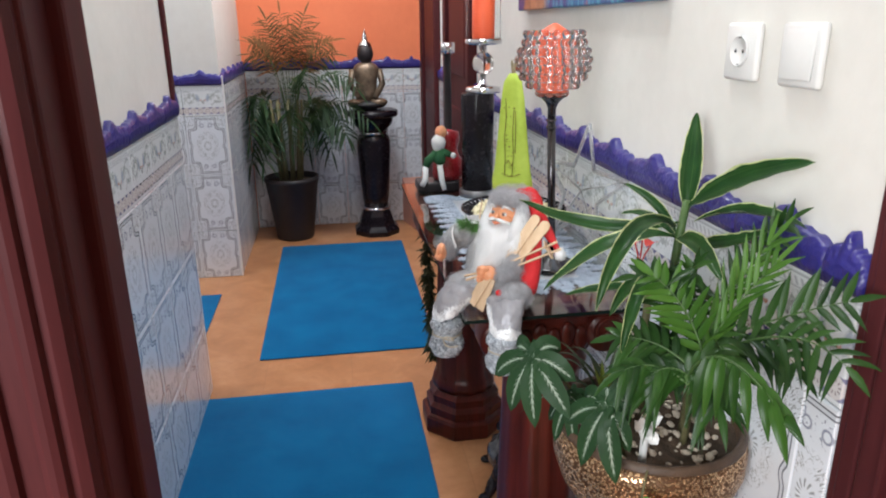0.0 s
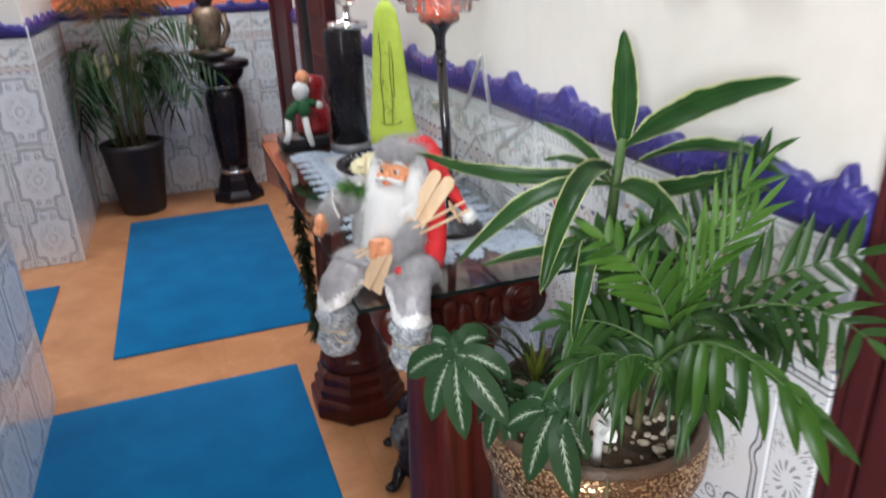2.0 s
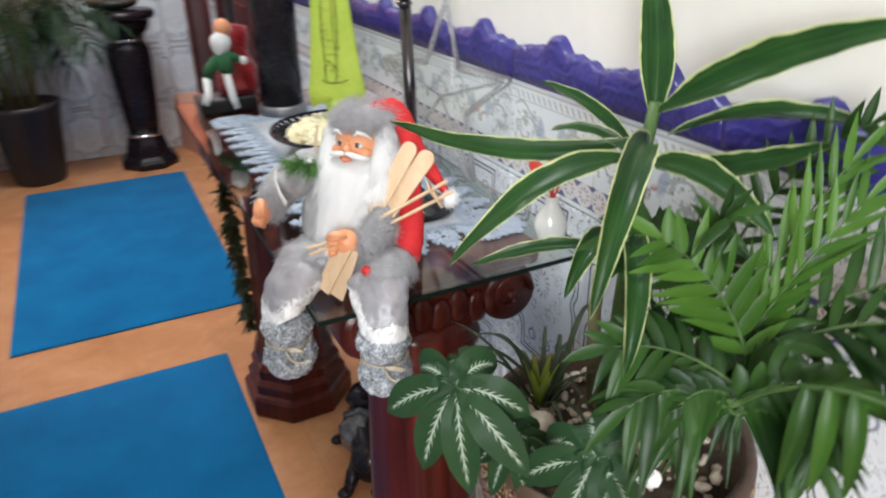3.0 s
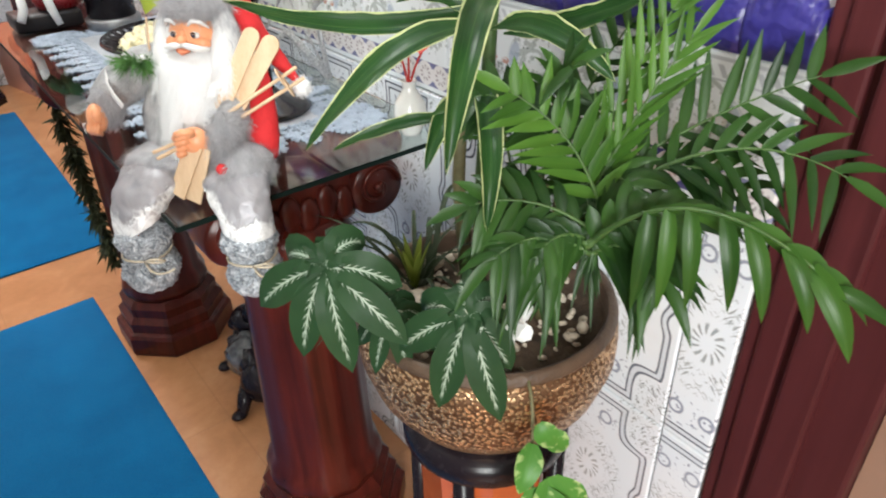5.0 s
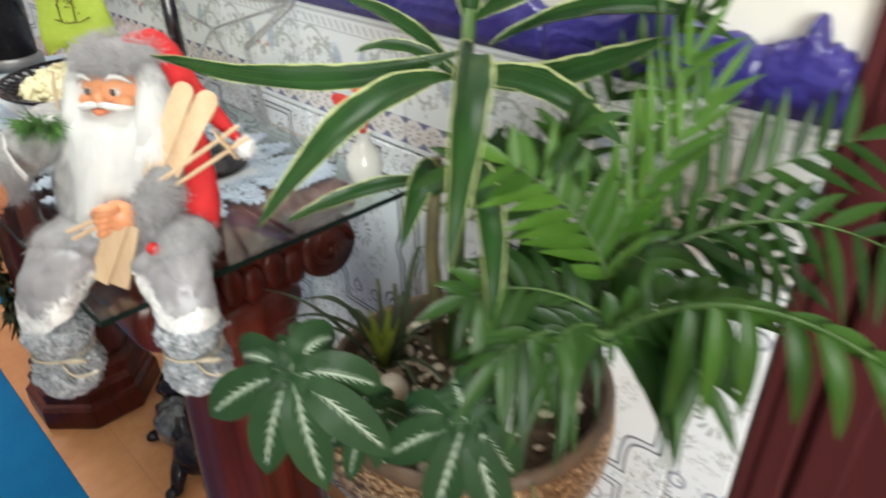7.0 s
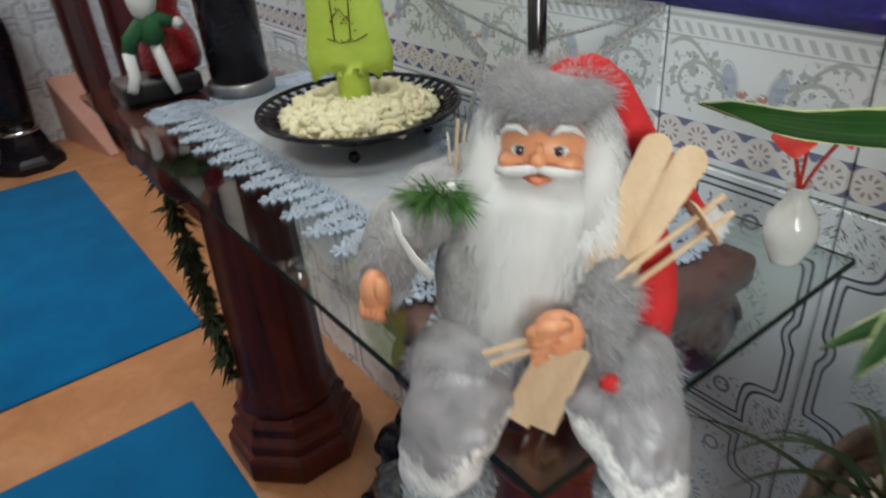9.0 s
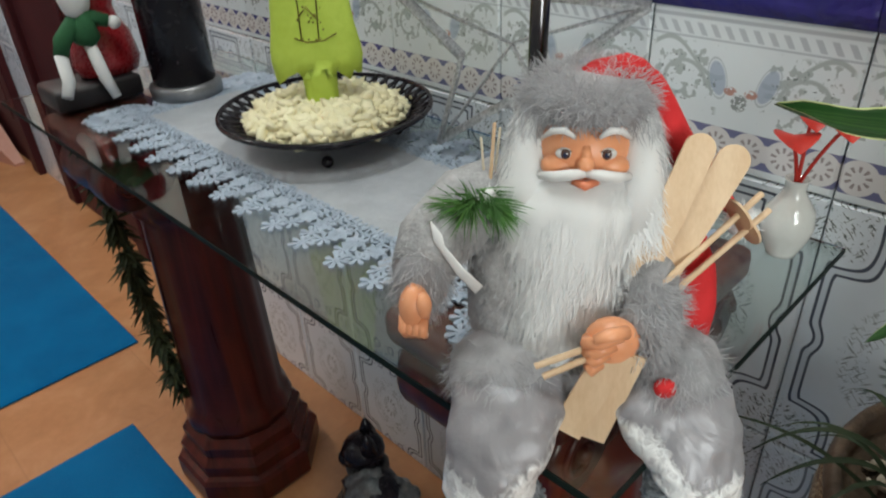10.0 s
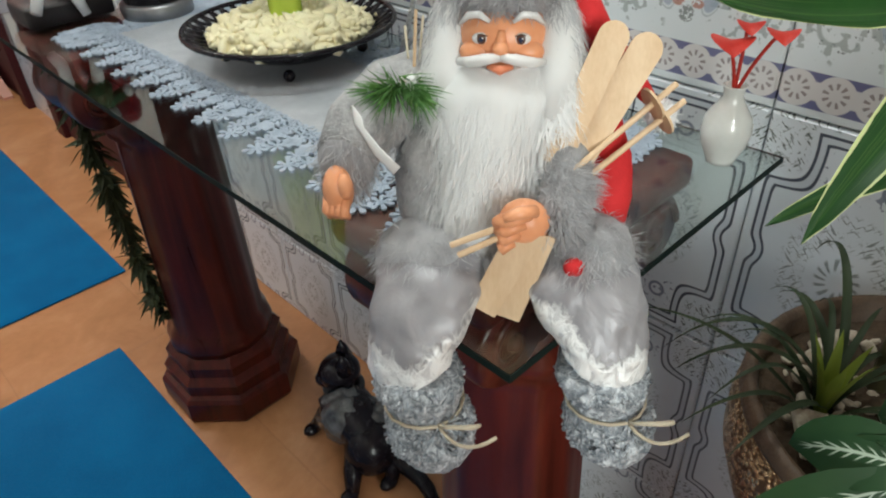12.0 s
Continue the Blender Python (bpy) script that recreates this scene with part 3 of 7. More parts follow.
def leaf_material(name, dark, light, rough=0.36, kind="plain", rim=(0.56, 0.62, 0.30)):
    """A leaf: u runs across it, v along it."""
    g = Nodes(name, light, rough + 0.06, 0.0, 0.03, 0.22)
    p = g.place()
    uv = g.tree.nodes.new("ShaderNodeUVMap").outputs[0]
    u, v, w = g.xyz(uv)
    a = g.m("ABSOLUTE", g.m("SUBTRACT", g.m("MULTIPLY", u, 2.0), 1.0))
    tone = g.m("ADD", g.m("MULTIPLY", g.noise(p, 22.0, 3), 0.6), g.m("MULTIPLY", g.island(), 0.4))
    c = g.ramp(tone, (0.25, dark), (0.75, light))
    ridge = g.m("SINE", g.m("MULTIPLY", u, 40.0))
    c = g.mix(g.m("MULTIPLY", g.m("SUBTRACT", 1.0, g.step(a, 0.05, 0.03)), 0.35), c, light)
    if kind == "striped":
        wob = g.m("MULTIPLY", g.m("SUBTRACT", g.noise(g.vec(0.0, g.m("MULTIPLY", v, 4.0), g.island()), 2.0, 3), 0.5), 0.30)
        c = g.mix(g.step(g.m("ADD", a, wob), 0.87, 0.03), c, rim)
        streak = g.noise(g.vec(g.m("MULTIPLY", u, 9.0), g.m("MULTIPLY", v, 0.6), g.island()), 2.5, 2)
        c = g.mix(g.m("MULTIPLY", g.step(streak, 0.60, 0.05), 0.16), c, (0.16, 0.27, 0.07))
    if kind == "veined":
        jag = g.m("SINE", g.m("ADD", g.m("MULTIPLY", v, 70.0), g.m("MULTIPLY", a, -26.0)))
        reach = g.m("MULTIPLY", g.step(jag, 0.72, 0.18), g.m("SUBTRACT", 1.0, g.step(a, 0.20, 0.06)))
        rib = g.m("SUBTRACT", 1.0, g.step(a, 0.045, 0.025))
        ends = g.band(v, 0.06, 0.90, 0.05)
        c = g.mix(g.m("MULTIPLY", g.m("MULTIPLY", g.m("MAXIMUM", rib, reach), ends), 0.85), c, (0.50, 0.60, 0.48))
    if kind == "mottled":
        spots = g.step(g.noise(p, 95.0, 3), 0.56, 0.04)
        c = g.mix(g.m("MULTIPLY", spots, g.m("MULTIPLY", g.step(a, 0.55, 0.25), 0.8)), c, (0.42, 0.55, 0.22))
    g.put("Base Color", c)
    g.put("Subsurface Weight", 0.0)
    g.bump(ridge, 0.035, 0.001)
    # leaves let some light through
    glow = g.tree.nodes.new("ShaderNodeBsdfTranslucent")
    g.link(g.mix(0.5, c, light), glow.inputs[0])
    blend = g.tree.nodes.new("ShaderNodeMixShader")
    blend.inputs[0].default_value = 0.22
    out = g.tree.nodes["Material Output"]
    g.tree.links.new(g.bsdf.outputs[0], blend.inputs[1])
    g.tree.links.new(glow.outputs[0], blend.inputs[2])
    g.tree.links.new(blend.outputs[0], out.inputs[0])
    return g.mat


BRONZE = bronze_material()
PALM_LEAF = leaf_material("palm_leaf", (0.010, 0.035, 0.008), (0.035, 0.095, 0.016), 0.32)
PALM_FRESH = leaf_material("fresh_palm_leaf", (0.018, 0.056, 0.010), (0.050, 0.128, 0.019), 0.30)
PALM_YOUNG = leaf_material("young_palm_leaf", (0.034, 0.100, 0.012), (0.092, 0.21, 0.030), 0.36)
STRIPED_LEAF = leaf_material("striped_leaf", (0.007, 0.030, 0.009), (0.024, 0.086, 0.018), 0.30, "striped")
VEINED_LEAF = leaf_material("veined_leaf", (0.013, 0.040, 0.015), (0.030, 0.078, 0.028), 0.5, "veined")
POTHOS_LEAF = leaf_material("mottled_leaf", (0.04, 0.14, 0.02), (0.10, 0.28, 0.05), 0.32, "mottled")
GRASS_LEAF = leaf_material("narrow_leaf", (0.022, 0.034, 0.018), (0.060, 0.080, 0.040), 0.5)
BROMELIAD = leaf_material("bromeliad_leaf", (0.11, 0.16, 0.02), (0.26, 0.30, 0.05), 0.4)
FAR_PALM = leaf_material("far_palm_leaf", (0.012, 0.034, 0.014), (0.036, 0.080, 0.030), 0.45)
DRY_PALM = leaf_material("browned_palm_leaf", (0.12, 0.060, 0.022), (0.30, 0.145, 0.055), 0.6)


# ---- leaf helpers ----
def blade(bm, spine, width, hint, fold=0.25, curl=0.0, shape=0.55, across=5, base=0.12, mi=0, wave=0.0, taper=0.8):
    """A leaf along a spine: width at its widest, hint the side that its face looks to."""
    uv = bm.loops.layers.uv.verify()
    spine = [Vector(p) for p in spine]
    n = len(spine)
    hint = Vector(hint)
    rows = []
    for i, p in enumerate(spine):
        s = i / (n - 1)
        t = (spine[min(i + 1, n - 1)] - spine[max(i - 1, 0)]).normalized()
        side = t.cross(hint)
        side = side.normalized() if side.length > 1e-4 else t.orthogonal().normalized()
        up = side.cross(t).normalized()
        if s < shape:
            w = base + (1 - base) * math.sin(0.5 * math.pi * s / shape)
        else:
            w = math.cos(0.5 * math.pi * (s - shape) / (1 - shape)) ** taper
        w = max(w, 0.01) * width / 2
        row = []
        for k in range(across):
            q = 2 * k / (across - 1) - 1
            row.append(bm.verts.new(p + side * (q * w * math.cos(fold * abs(q))) + up * (abs(q) * w * math.sin(fold) + curl * w * q * q + wave * width * q * noise.noise(Vector((s * 7, q * 3, spine[0].x * 90 + spine[-1].y * 70))))))
        rows.append(row)
    for i in range(n - 1):
        for k in range(across - 1):
            f = bm.faces.new((rows[i][k], rows[i][k + 1], rows[i + 1][k + 1], rows[i + 1][k]))
            f.material_index = mi
            f.smooth = True
            for loop, (a, b) in zip(f.loops, ((k, i), (k + 1, i), (k + 1, i + 1), (k, i + 1))):
                loop[uv].uv = (a / (across - 1), b / (n - 1))


def leaf(name, parent, spine, width, hint, material, **more):
    bm = bmesh.new()
    blade(bm, spine, width, hint, **more)
    mesh = bpy.data.meshes.new(name)
    bm.to_mesh(mesh)
    bm.free()
    mesh.materials.append(material)
    ob = new(name, mesh)
    ob.parent = parent
    ob.matrix_parent_inverse = parent.matrix_world.inverted()
    return ob


def frond(parent, a, b, c, pairs, size, material, droop=0.35, width=0.016, start=0.22, rise=(0, 0, 1), seed=1, spread=0.95, name="frond", lean=0.55, thick=0.0030):
    """A feather leaf: a bent rib from a over b to c, with pairs of narrow leaflets."""
    rnd = random.Random(seed)
    bm = bmesh.new()
    rib = bezier(a, b, c, 24)
    tube(bm, rib, [thick * (1 - 0.75 * i / 23) for i in range(24)], 1, 5)
    up = Vector(rise).normalized()
    for k in range(pairs):
        s = start + (1 - start) * (k + 0.5) / pairs
        x = s * 23
        i = min(int(x), 22)
        p = rib[i].lerp(rib[i + 1], x - i)
        t = (rib[i + 1] - rib[i]).normalized()
        side = t.cross(up).normalized()
        reach = size * (0.55 + 0.45 * math.sin(math.pi * min(1.0, 0.22 + 0.72 * (k + 0.5) / pairs))) * rnd.uniform(0.82, 1.12)
        for sign in (-1, 1):
            way = (t * (lean + rnd.uniform(-0.15, 0.2)) + side * sign * spread + up * rnd.uniform(-0.12, 0.25)).normalized()
            mid = p + way * reach * 0.5 + Vector((0, 0, -droop * reach * 0.10))
            end = p + way * reach * 0.95 + Vector((0, 0, -droop * reach * rnd.uniform(0.55, 1.0)))
            blade(bm, bezier(p, mid, end, 6), width * rnd.uniform(0.85, 1.15), up + Vector((0, 0, 0.3)) + side * rnd.uniform(-0.15, 0.15), 0.3, 0.0, 0.30, 3, 0.58, taper=1.05)
    last = rib[-1] - rib[-2]
    blade(bm, bezier(rib[-1], rib[-1] + last.normalized() * size * 0.4, rib[-1] + last.normalized() * size * 0.7 + Vector((0, 0, -droop * size * 0.3)), 5), width, up, 0.3, 0.0, 0.35, 3, 0.4, taper=1.05)
    mesh = bpy.data.meshes.new(name)
    bm.to_mesh(mesh)
    bm.free()
    mesh.materials.append(material)
    mesh.materials.append(PALM_STALK)
    for f in mesh.polygons:
        f.use_smooth = True
    ob = new(name, mesh)
    ob.parent = parent
    ob.matrix_parent_inverse = parent.matrix_world.inverted()
    return ob


def stem(parent, points, radius, material=STEM, name="stem"):
    bm = bmesh.new()
    tube(bm, points, radius, 0, 8)
    ob = part(name, bm, material, parent)
    ob.matrix_parent_inverse = parent.matrix_world.inverted()
    return ob


def under(ob, parent):
    """Keeps a part that was built in the world's coordinates where it is."""
    ob.parent = parent
    ob.matrix_parent_inverse = parent.matrix_world.inverted()
    return ob


# ---- mats ----
def floor_mat(x0, y0, x1, y1, skew=0.0):
    ob = thing("floor_mat", (x0, y0, 0), "blue felt floor mat lying on the terracotta floor", "mat", "blue floor mats", skew)
    bm = bmesh.new()
    w, h = x1 - x0, y1 - y0
    box(bm, (0, 0, 0.0005), (w, h, 0.007), 0.003)
    part("felt_sheet", bm, BLUE_FELT, ob)
    return ob


floor_mat(-0.517, 0.95, 0.221, 2.565, 0.0)
floor_mat(-0.365, 2.85, 0.36, 4.36, 0.0)
floor_mat(-1.65, 2.95, -0.62, 3.62, 0.0)


# ---- the console table ----
TABLE_TOP = 0.78
LEG_A, LEG_B = (0.388, 1.524), (0.365, 2.29)


def table_leg(parent, x, y):
    """A carved pedestal: stepped eight-sided plinth, fluted shaft, capital with two scrolls."""
    m = Matrix.Translation((x, y, 0))
    bm = bmesh.new()
    lathe(bm, [(0.140, 0.0), (0.144, 0.008), (0.144, 0.052), (0.138, 0.060), (0.128, 0.064), (0.130, 0.090), (0.120, 0.100), (0.116, 0.104), (0.118, 0.128), (0.106, 0.142), (0.094, 0.150)], 8,
          m @ pose(0, 0, 0, 0, 0, 22.5))
    leg = under(part("leg", bm, TABLE_WOOD, smooth=False), parent)
    bm = bmesh.new()
    lathe(bm, [(0.100, 0.145), (0.104, 0.165), (0.098, 0.185), (0.090, 0.200), (0.088, 0.30), (0.084, 0.45), (0.080, 0.58), (0.080, 0.60), (0.090, 0.612), (0.092, 0.63), (0.084, 0.645), (0.090, 0.665)], 60, m, 0, 1.0, 0.018, 12)
    under(part("shaft", bm, TABLE_WOOD), leg)
    bm = bmesh.new()
    box(bm, (x - 0.080, y - 0.074, 0.655), (x + 0.080, y + 0.074, 0.742), 0.014)
    box(bm, (x - 0.150, y - 0.095, 0.738), (x + 0.150, y + 0.095, 0.7733), 0.010)
    for side in (-1, 1):
        turn = Matrix.Translation((x + side * 0.106, y, 0.700)) @ pose(0, 0, 0, 90, 0, 0)
        lathe(bm, [(0.040, -0.086), (0.043, -0.080), (0.043, -0.03), (0.034, 0.0), (0.043, 0.03), (0.043, 0.080), (0.040, 0.086)], 24, turn)
        for face in (-1, 1):
            spiral = [Vector((x + side * 0.106 + (0.037 - 0.0044 * a) * math.cos(a * side), y + face * 0.0865, 0.700 + (0.037 - 0.0044 * a) * math.sin(a))) for a in (0.35 * i for i in range(22))]
            tube(bm, spiral, 0.0042, 0, 6)
            ball(bm, (x + side * 0.106, y + face * 0.0865, 0.700), 0.008)
    for k in range(5):
        ball(bm, (x - 0.056 + 0.028 * k, y - 0.076, 0.690 + 0.01 * (k % 2)), (0.017, 0.009, 0.026), 0, 8, 10)
        ball(bm, (x - 0.056 + 0.028 * k, y + 0.076, 0.690 + 0.01 * (k % 2)), (0.017, 0.009, 0.026), 0, 8, 10)
    under(part("capital", bm, TABLE_WOOD), leg)


table = thing("console_table", (0.385, 1.93, 0), "glass-topped console table on two carved mahogany pedestals", "table")
table_leg(table, *LEG_A)
table_leg(table, *LEG_B)
bm = bmesh.new()
box(bm, (0.1955, 1.3685, 0.7737), (0.5795, 2.4995, TABLE_TOP), 0.0)
top = under(part("glass_top", bm, GLASS, label="clear greenish glass table top", smooth=False), table)
top.visible_shadow = False
bm = bmesh.new()
for low, high in (((0.1945, 1.3675, 0.7735), (0.5805, 1.3683, 0.7798)), ((0.1945, 1.3683, 0.7735), (0.1953, 2.5, 0.7798)), ((0.1945, 2.4997, 0.7735), (0.5805, 2.5005, 0.7798))):
    box(bm, low, high)
under(part("glass_edge", bm, GLASS_EDGE, label="dark green polished glass edge", smooth=False), table)


# ---- the lace runner ----
def lace_runner(x0, y0, x1, y1):
    ob = thing("table_runner", (x0, y0, TABLE_TOP), "silver lace-edged table runner lying on the glass", "runner")
    z = TABLE_TOP + 0.0006
    bm = bmesh.new()
    d = 0.074
    box(bm, (x0 + d, y0 + d, z), (x1 - d, y1 - d, z + 0.0012))
    under(part("cloth", bm, RUNNER, smooth=False), ob)
    bm = bmesh.new()
    rnd = random.Random(4)

    def slab(outline, top):
        lower = [bm.verts.new((a, b, z)) for a, b in outline]
        upper = [bm.verts.new((a, b, top)) for a, b in outline]
        bm.faces.new(upper)
        n = len(outline)
        for k in range(n):
            bm.faces.new((lower[k], lower[(k + 1) % n], upper[(k + 1) % n], upper[k]))

    def petal(x, y, a, r, w, top):
        c, s = math.cos(a), math.sin(a)
        slab([(x + u * c - v * s, y + u * s + v * c) for u, v in ((-0.1 * r, 0.2 * w), (-0.1 * r, -0.2 * w), (0.45 * r, -0.28 * w), (0.78 * r, -0.5 * w), (r, -0.22 * w), (r, 0.22 * w), (0.78 * r, 0.5 * w), (0.45 * r, 0.28 * w))], top)

    def flower(x, y, r, n, wide):
        a0 = rnd.uniform(0, 1)
        for k in range(n):
            petal(x, y, a0 + 2 * math.pi * k / n, r * rnd.uniform(0.92, 1.08), r * wide, z + 0.0017 + rnd.uniform(0, 0.0006))

    def oval(x, y, rx, ry):
        slab([(x + rx * math.cos(k * math.pi / 5), y + ry * math.sin(k * math.pi / 5)) for k in range(10)], z + 0.0016 + rnd.uniform(0, 0.0005))

    def row(a, b, inward):
        a, b, inward = Vector(a), Vector(b), Vector(inward)
        n = max(2, round((b - a).length / 0.0530))
        along = (b - a).normalized()
        pitch = (b - a).length / n
        for k in range(n):
            for depth, shifts in ((0.013, (0.0,)), (0.030, (-0.20, 0.20)), (0.047, (-0.25, 0.25)), (0.062, (-0.375, -0.125, 0.125, 0.375)), (0.072, (-0.4, -0.2, 0.0, 0.2, 0.4))):
                for shift in shifts:
                    p = a + along * pitch * (k + 0.5 + shift) + inward * depth
                    x, y = p.x + rnd.uniform(-0.001, 0.001), p.y + rnd.uniform(-0.001, 0.001)
                    if depth == 0.047:
                        oval(x, y, 0.0095 if inward.x else 0.0108, 0.0108 if inward.x else 0.0095)
                        flower(x, y, 0.0140, 8, 0.30)
                    elif depth > 0.05:
                        flower(x, y, 0.0082, 5, 0.50)
                    else:
                        flower(x, y, 0.0135 if depth < 0.02 else 0.0122, 7, 0.46)

    row((x0, y0), (x0, y1), (1, 0))
    row((x1, y0), (x1, y1), (-1, 0))
    row((x0, y0), (x1, y0), (0, 1))
    row((x0, y1), (x1, y1), (0, -1))
    tagged(under(part("lace_edge", bm, LACE, label="silver flower lace with pointed edge", smooth=False), ob), kind="stuff")


lace_runner(0.242, 1.461, 0.548, 2.309)


# ---- the doll on the table's corner ----
def fur_material(name, dark, light, sheen=0.5, relief=0.5, through=0.35):
    """Hair: tone changes from wisp to wisp, and part of the light passes on."""
    g = Nodes(name, light, 0.9, spec=0.15)
    p = g.coords()
    a = g.noise(g.scaled(p, (1, 1, 0.30 if relief > 0.2 else 0.12)), 90.0, 4)
    b = g.m("ADD", g.m("MULTIPLY", a, 0.70), g.m("MULTIPLY", g.island(), 0.30))
    c = g.ramp(b, (0.25, dark), (0.75, light))
    g.put("Base Color", c)
    g.put("Sheen Weight", sheen)
    g.bump(a, relief, 0.002)
    glow = g.tree.nodes.new("ShaderNodeBsdfTranslucent")
    g.link(c, glow.inputs[0])
    blend = g.tree.nodes.new("ShaderNodeMixShader")
    blend.inputs[0].default_value = through
    g.tree.links.new(g.bsdf.outputs[0], blend.inputs[1])
    g.tree.links.new(glow.outputs[0], blend.inputs[2])
    g.tree.links.new(blend.outputs[0], g.tree.nodes["Material Output"].inputs[0])
    return g.mat


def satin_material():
    """Soft grey satin, creased and bright silver towards its slanting hems."""
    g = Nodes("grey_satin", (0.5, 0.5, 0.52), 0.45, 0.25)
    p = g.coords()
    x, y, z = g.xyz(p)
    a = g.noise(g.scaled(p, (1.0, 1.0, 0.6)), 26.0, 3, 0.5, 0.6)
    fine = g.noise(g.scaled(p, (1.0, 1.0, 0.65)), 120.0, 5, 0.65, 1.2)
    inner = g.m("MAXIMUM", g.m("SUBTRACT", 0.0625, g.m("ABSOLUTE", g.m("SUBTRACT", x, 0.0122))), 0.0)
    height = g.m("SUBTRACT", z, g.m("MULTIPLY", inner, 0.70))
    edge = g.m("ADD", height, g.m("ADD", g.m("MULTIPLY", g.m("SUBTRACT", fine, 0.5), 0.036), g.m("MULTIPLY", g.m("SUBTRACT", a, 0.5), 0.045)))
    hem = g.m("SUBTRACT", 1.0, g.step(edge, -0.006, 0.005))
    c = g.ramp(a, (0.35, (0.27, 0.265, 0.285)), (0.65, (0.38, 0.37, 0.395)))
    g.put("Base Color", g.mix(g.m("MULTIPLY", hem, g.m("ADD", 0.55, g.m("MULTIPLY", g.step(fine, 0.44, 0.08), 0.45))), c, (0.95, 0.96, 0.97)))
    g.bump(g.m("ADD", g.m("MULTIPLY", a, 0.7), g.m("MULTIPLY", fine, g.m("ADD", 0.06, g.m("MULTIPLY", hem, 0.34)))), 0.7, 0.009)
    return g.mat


def yarn_material():
    g = Nodes("grey_boucle_yarn", (0.4, 0.42, 0.46), 0.85)
    p = g.coords()
    a = g.noise(p, 150.0, 4, 0.65, 1.5)
    g.put("Base Color", g.ramp(a, (0.34, (0.18, 0.205, 0.235)), (0.50, (0.43, 0.465, 0.515)), (0.64, (0.82, 0.85, 0.89))))
    g.bump(a, 1.0, 0.006)
    return g.mat


DOLL_MATS = [fur_material("grey_fur", (0.38, 0.38, 0.40), (0.64, 0.64, 0.665), 0.5, 0.4, 0.35), fur_material("white_fur", (0.92, 0.925, 0.93), (0.98, 0.985, 0.99), 0.8, 0.05, 0.30),
             shaded("red_felt", (0.52, 0.012, 0.016), (0.68, 0.025, 0.03), 0.8, 20.0, bump=0.3, bump_scale=300),
             shaded("doll_skin", (0.80, 0.32, 0.15), (0.88, 0.41, 0.22), 0.38, 30.0),
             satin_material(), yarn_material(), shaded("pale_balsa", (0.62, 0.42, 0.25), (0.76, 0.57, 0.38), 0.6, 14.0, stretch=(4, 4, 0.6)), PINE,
             plain("dark_bead", (0.02, 0.03, 0.07), 0.1), shaded("grey_coat", (0.26, 0.26, 0.265), (0.52, 0.52, 0.53), 0.9, 50.0, bump=0.6, bump_scale=260), STRING, WHITE_STRIP,
             plain("brown_iris", (0.10, 0.055, 0.04), 0.2), plain("lash_line", (0.06, 0.03, 0.02), 0.5), plain("painted_lip", (0.78, 0.25, 0.13), 0.4), fur_material("pale_grey_fur", (0.52, 0.53, 0.55), (0.78, 0.79, 0.81), 0.3)]
FUR, BEARD, RED, SKIN, SATIN, YARN, BALSA, NEEDLE, BEAD, COAT, CORD, WHITE, IRIS, LID, LIP, GREY_WHITE = range(16)


def strand(bm, p, way, length, width, mi, sag=0.0, rnd=random, face=None):
    """One tuft of hair: a narrow tapered strip."""
    p, way = Vector(p), Vector(way).normalized()
    side = way.cross(Vector(face) + Vector((rnd.uniform(-0.3, 0.3), rnd.uniform(-0.3, 0.3), rnd.uniform(-0.3, 0.3)))).normalized() if face else way.orthogonal().normalized()
    side = side * width if face else (Matrix.Rotation(rnd.uniform(0, 6.28), 3, way) @ side) * width
    mid = p + way * length * 0.55 + Vector((0, 0, -sag * 0.3 * length))
    tip = p + way * length + Vector((0, 0, -sag * length))
    v = [bm.verts.new(q) for q in (p - side, p + side, mid + side * 0.7, mid - side * 0.7, tip)]
    for f in ((v[0], v[1], v[2], v[3]), (v[3], v[2], v[4])):
        bm.faces.new(f).material_index = mi


def lock(bm, p, way, length, width, mi, rnd, face, wave=0.3, n=4):
    """One soft wisp: a tapered strip that bends on its way."""
    p, way, face = Vector(p), Vector(way).normalized(), Vector(face).normalized()
    side = way.cross(face).normalized()
    bend = rnd.uniform(-wave, wave)
    lift = rnd.uniform(-0.02, 0.10)
    twist = (side + face * rnd.uniform(-0.35, 0.35)).normalized()
    rows = []
    for i in range(n):
        s = i / n
        q = p + (way * s + side * bend * s * s + face * lift * s * (1 - s)) * length
        w = width * (0.55 + 1.2 * s * (1 - s))
        rows.append((bm.verts.new(q - twist * w), bm.verts.new(q + twist * w)))
    tip = bm.verts.new(p + (way + side * bend) * length)
    for (a, b), (c, d) in zip(rows, rows[1:]):
        bm.faces.new((a, b, d, c)).material_index = mi
    bm.faces.new((rows[-1][0], rows[-1][1], tip)).material_index = mi


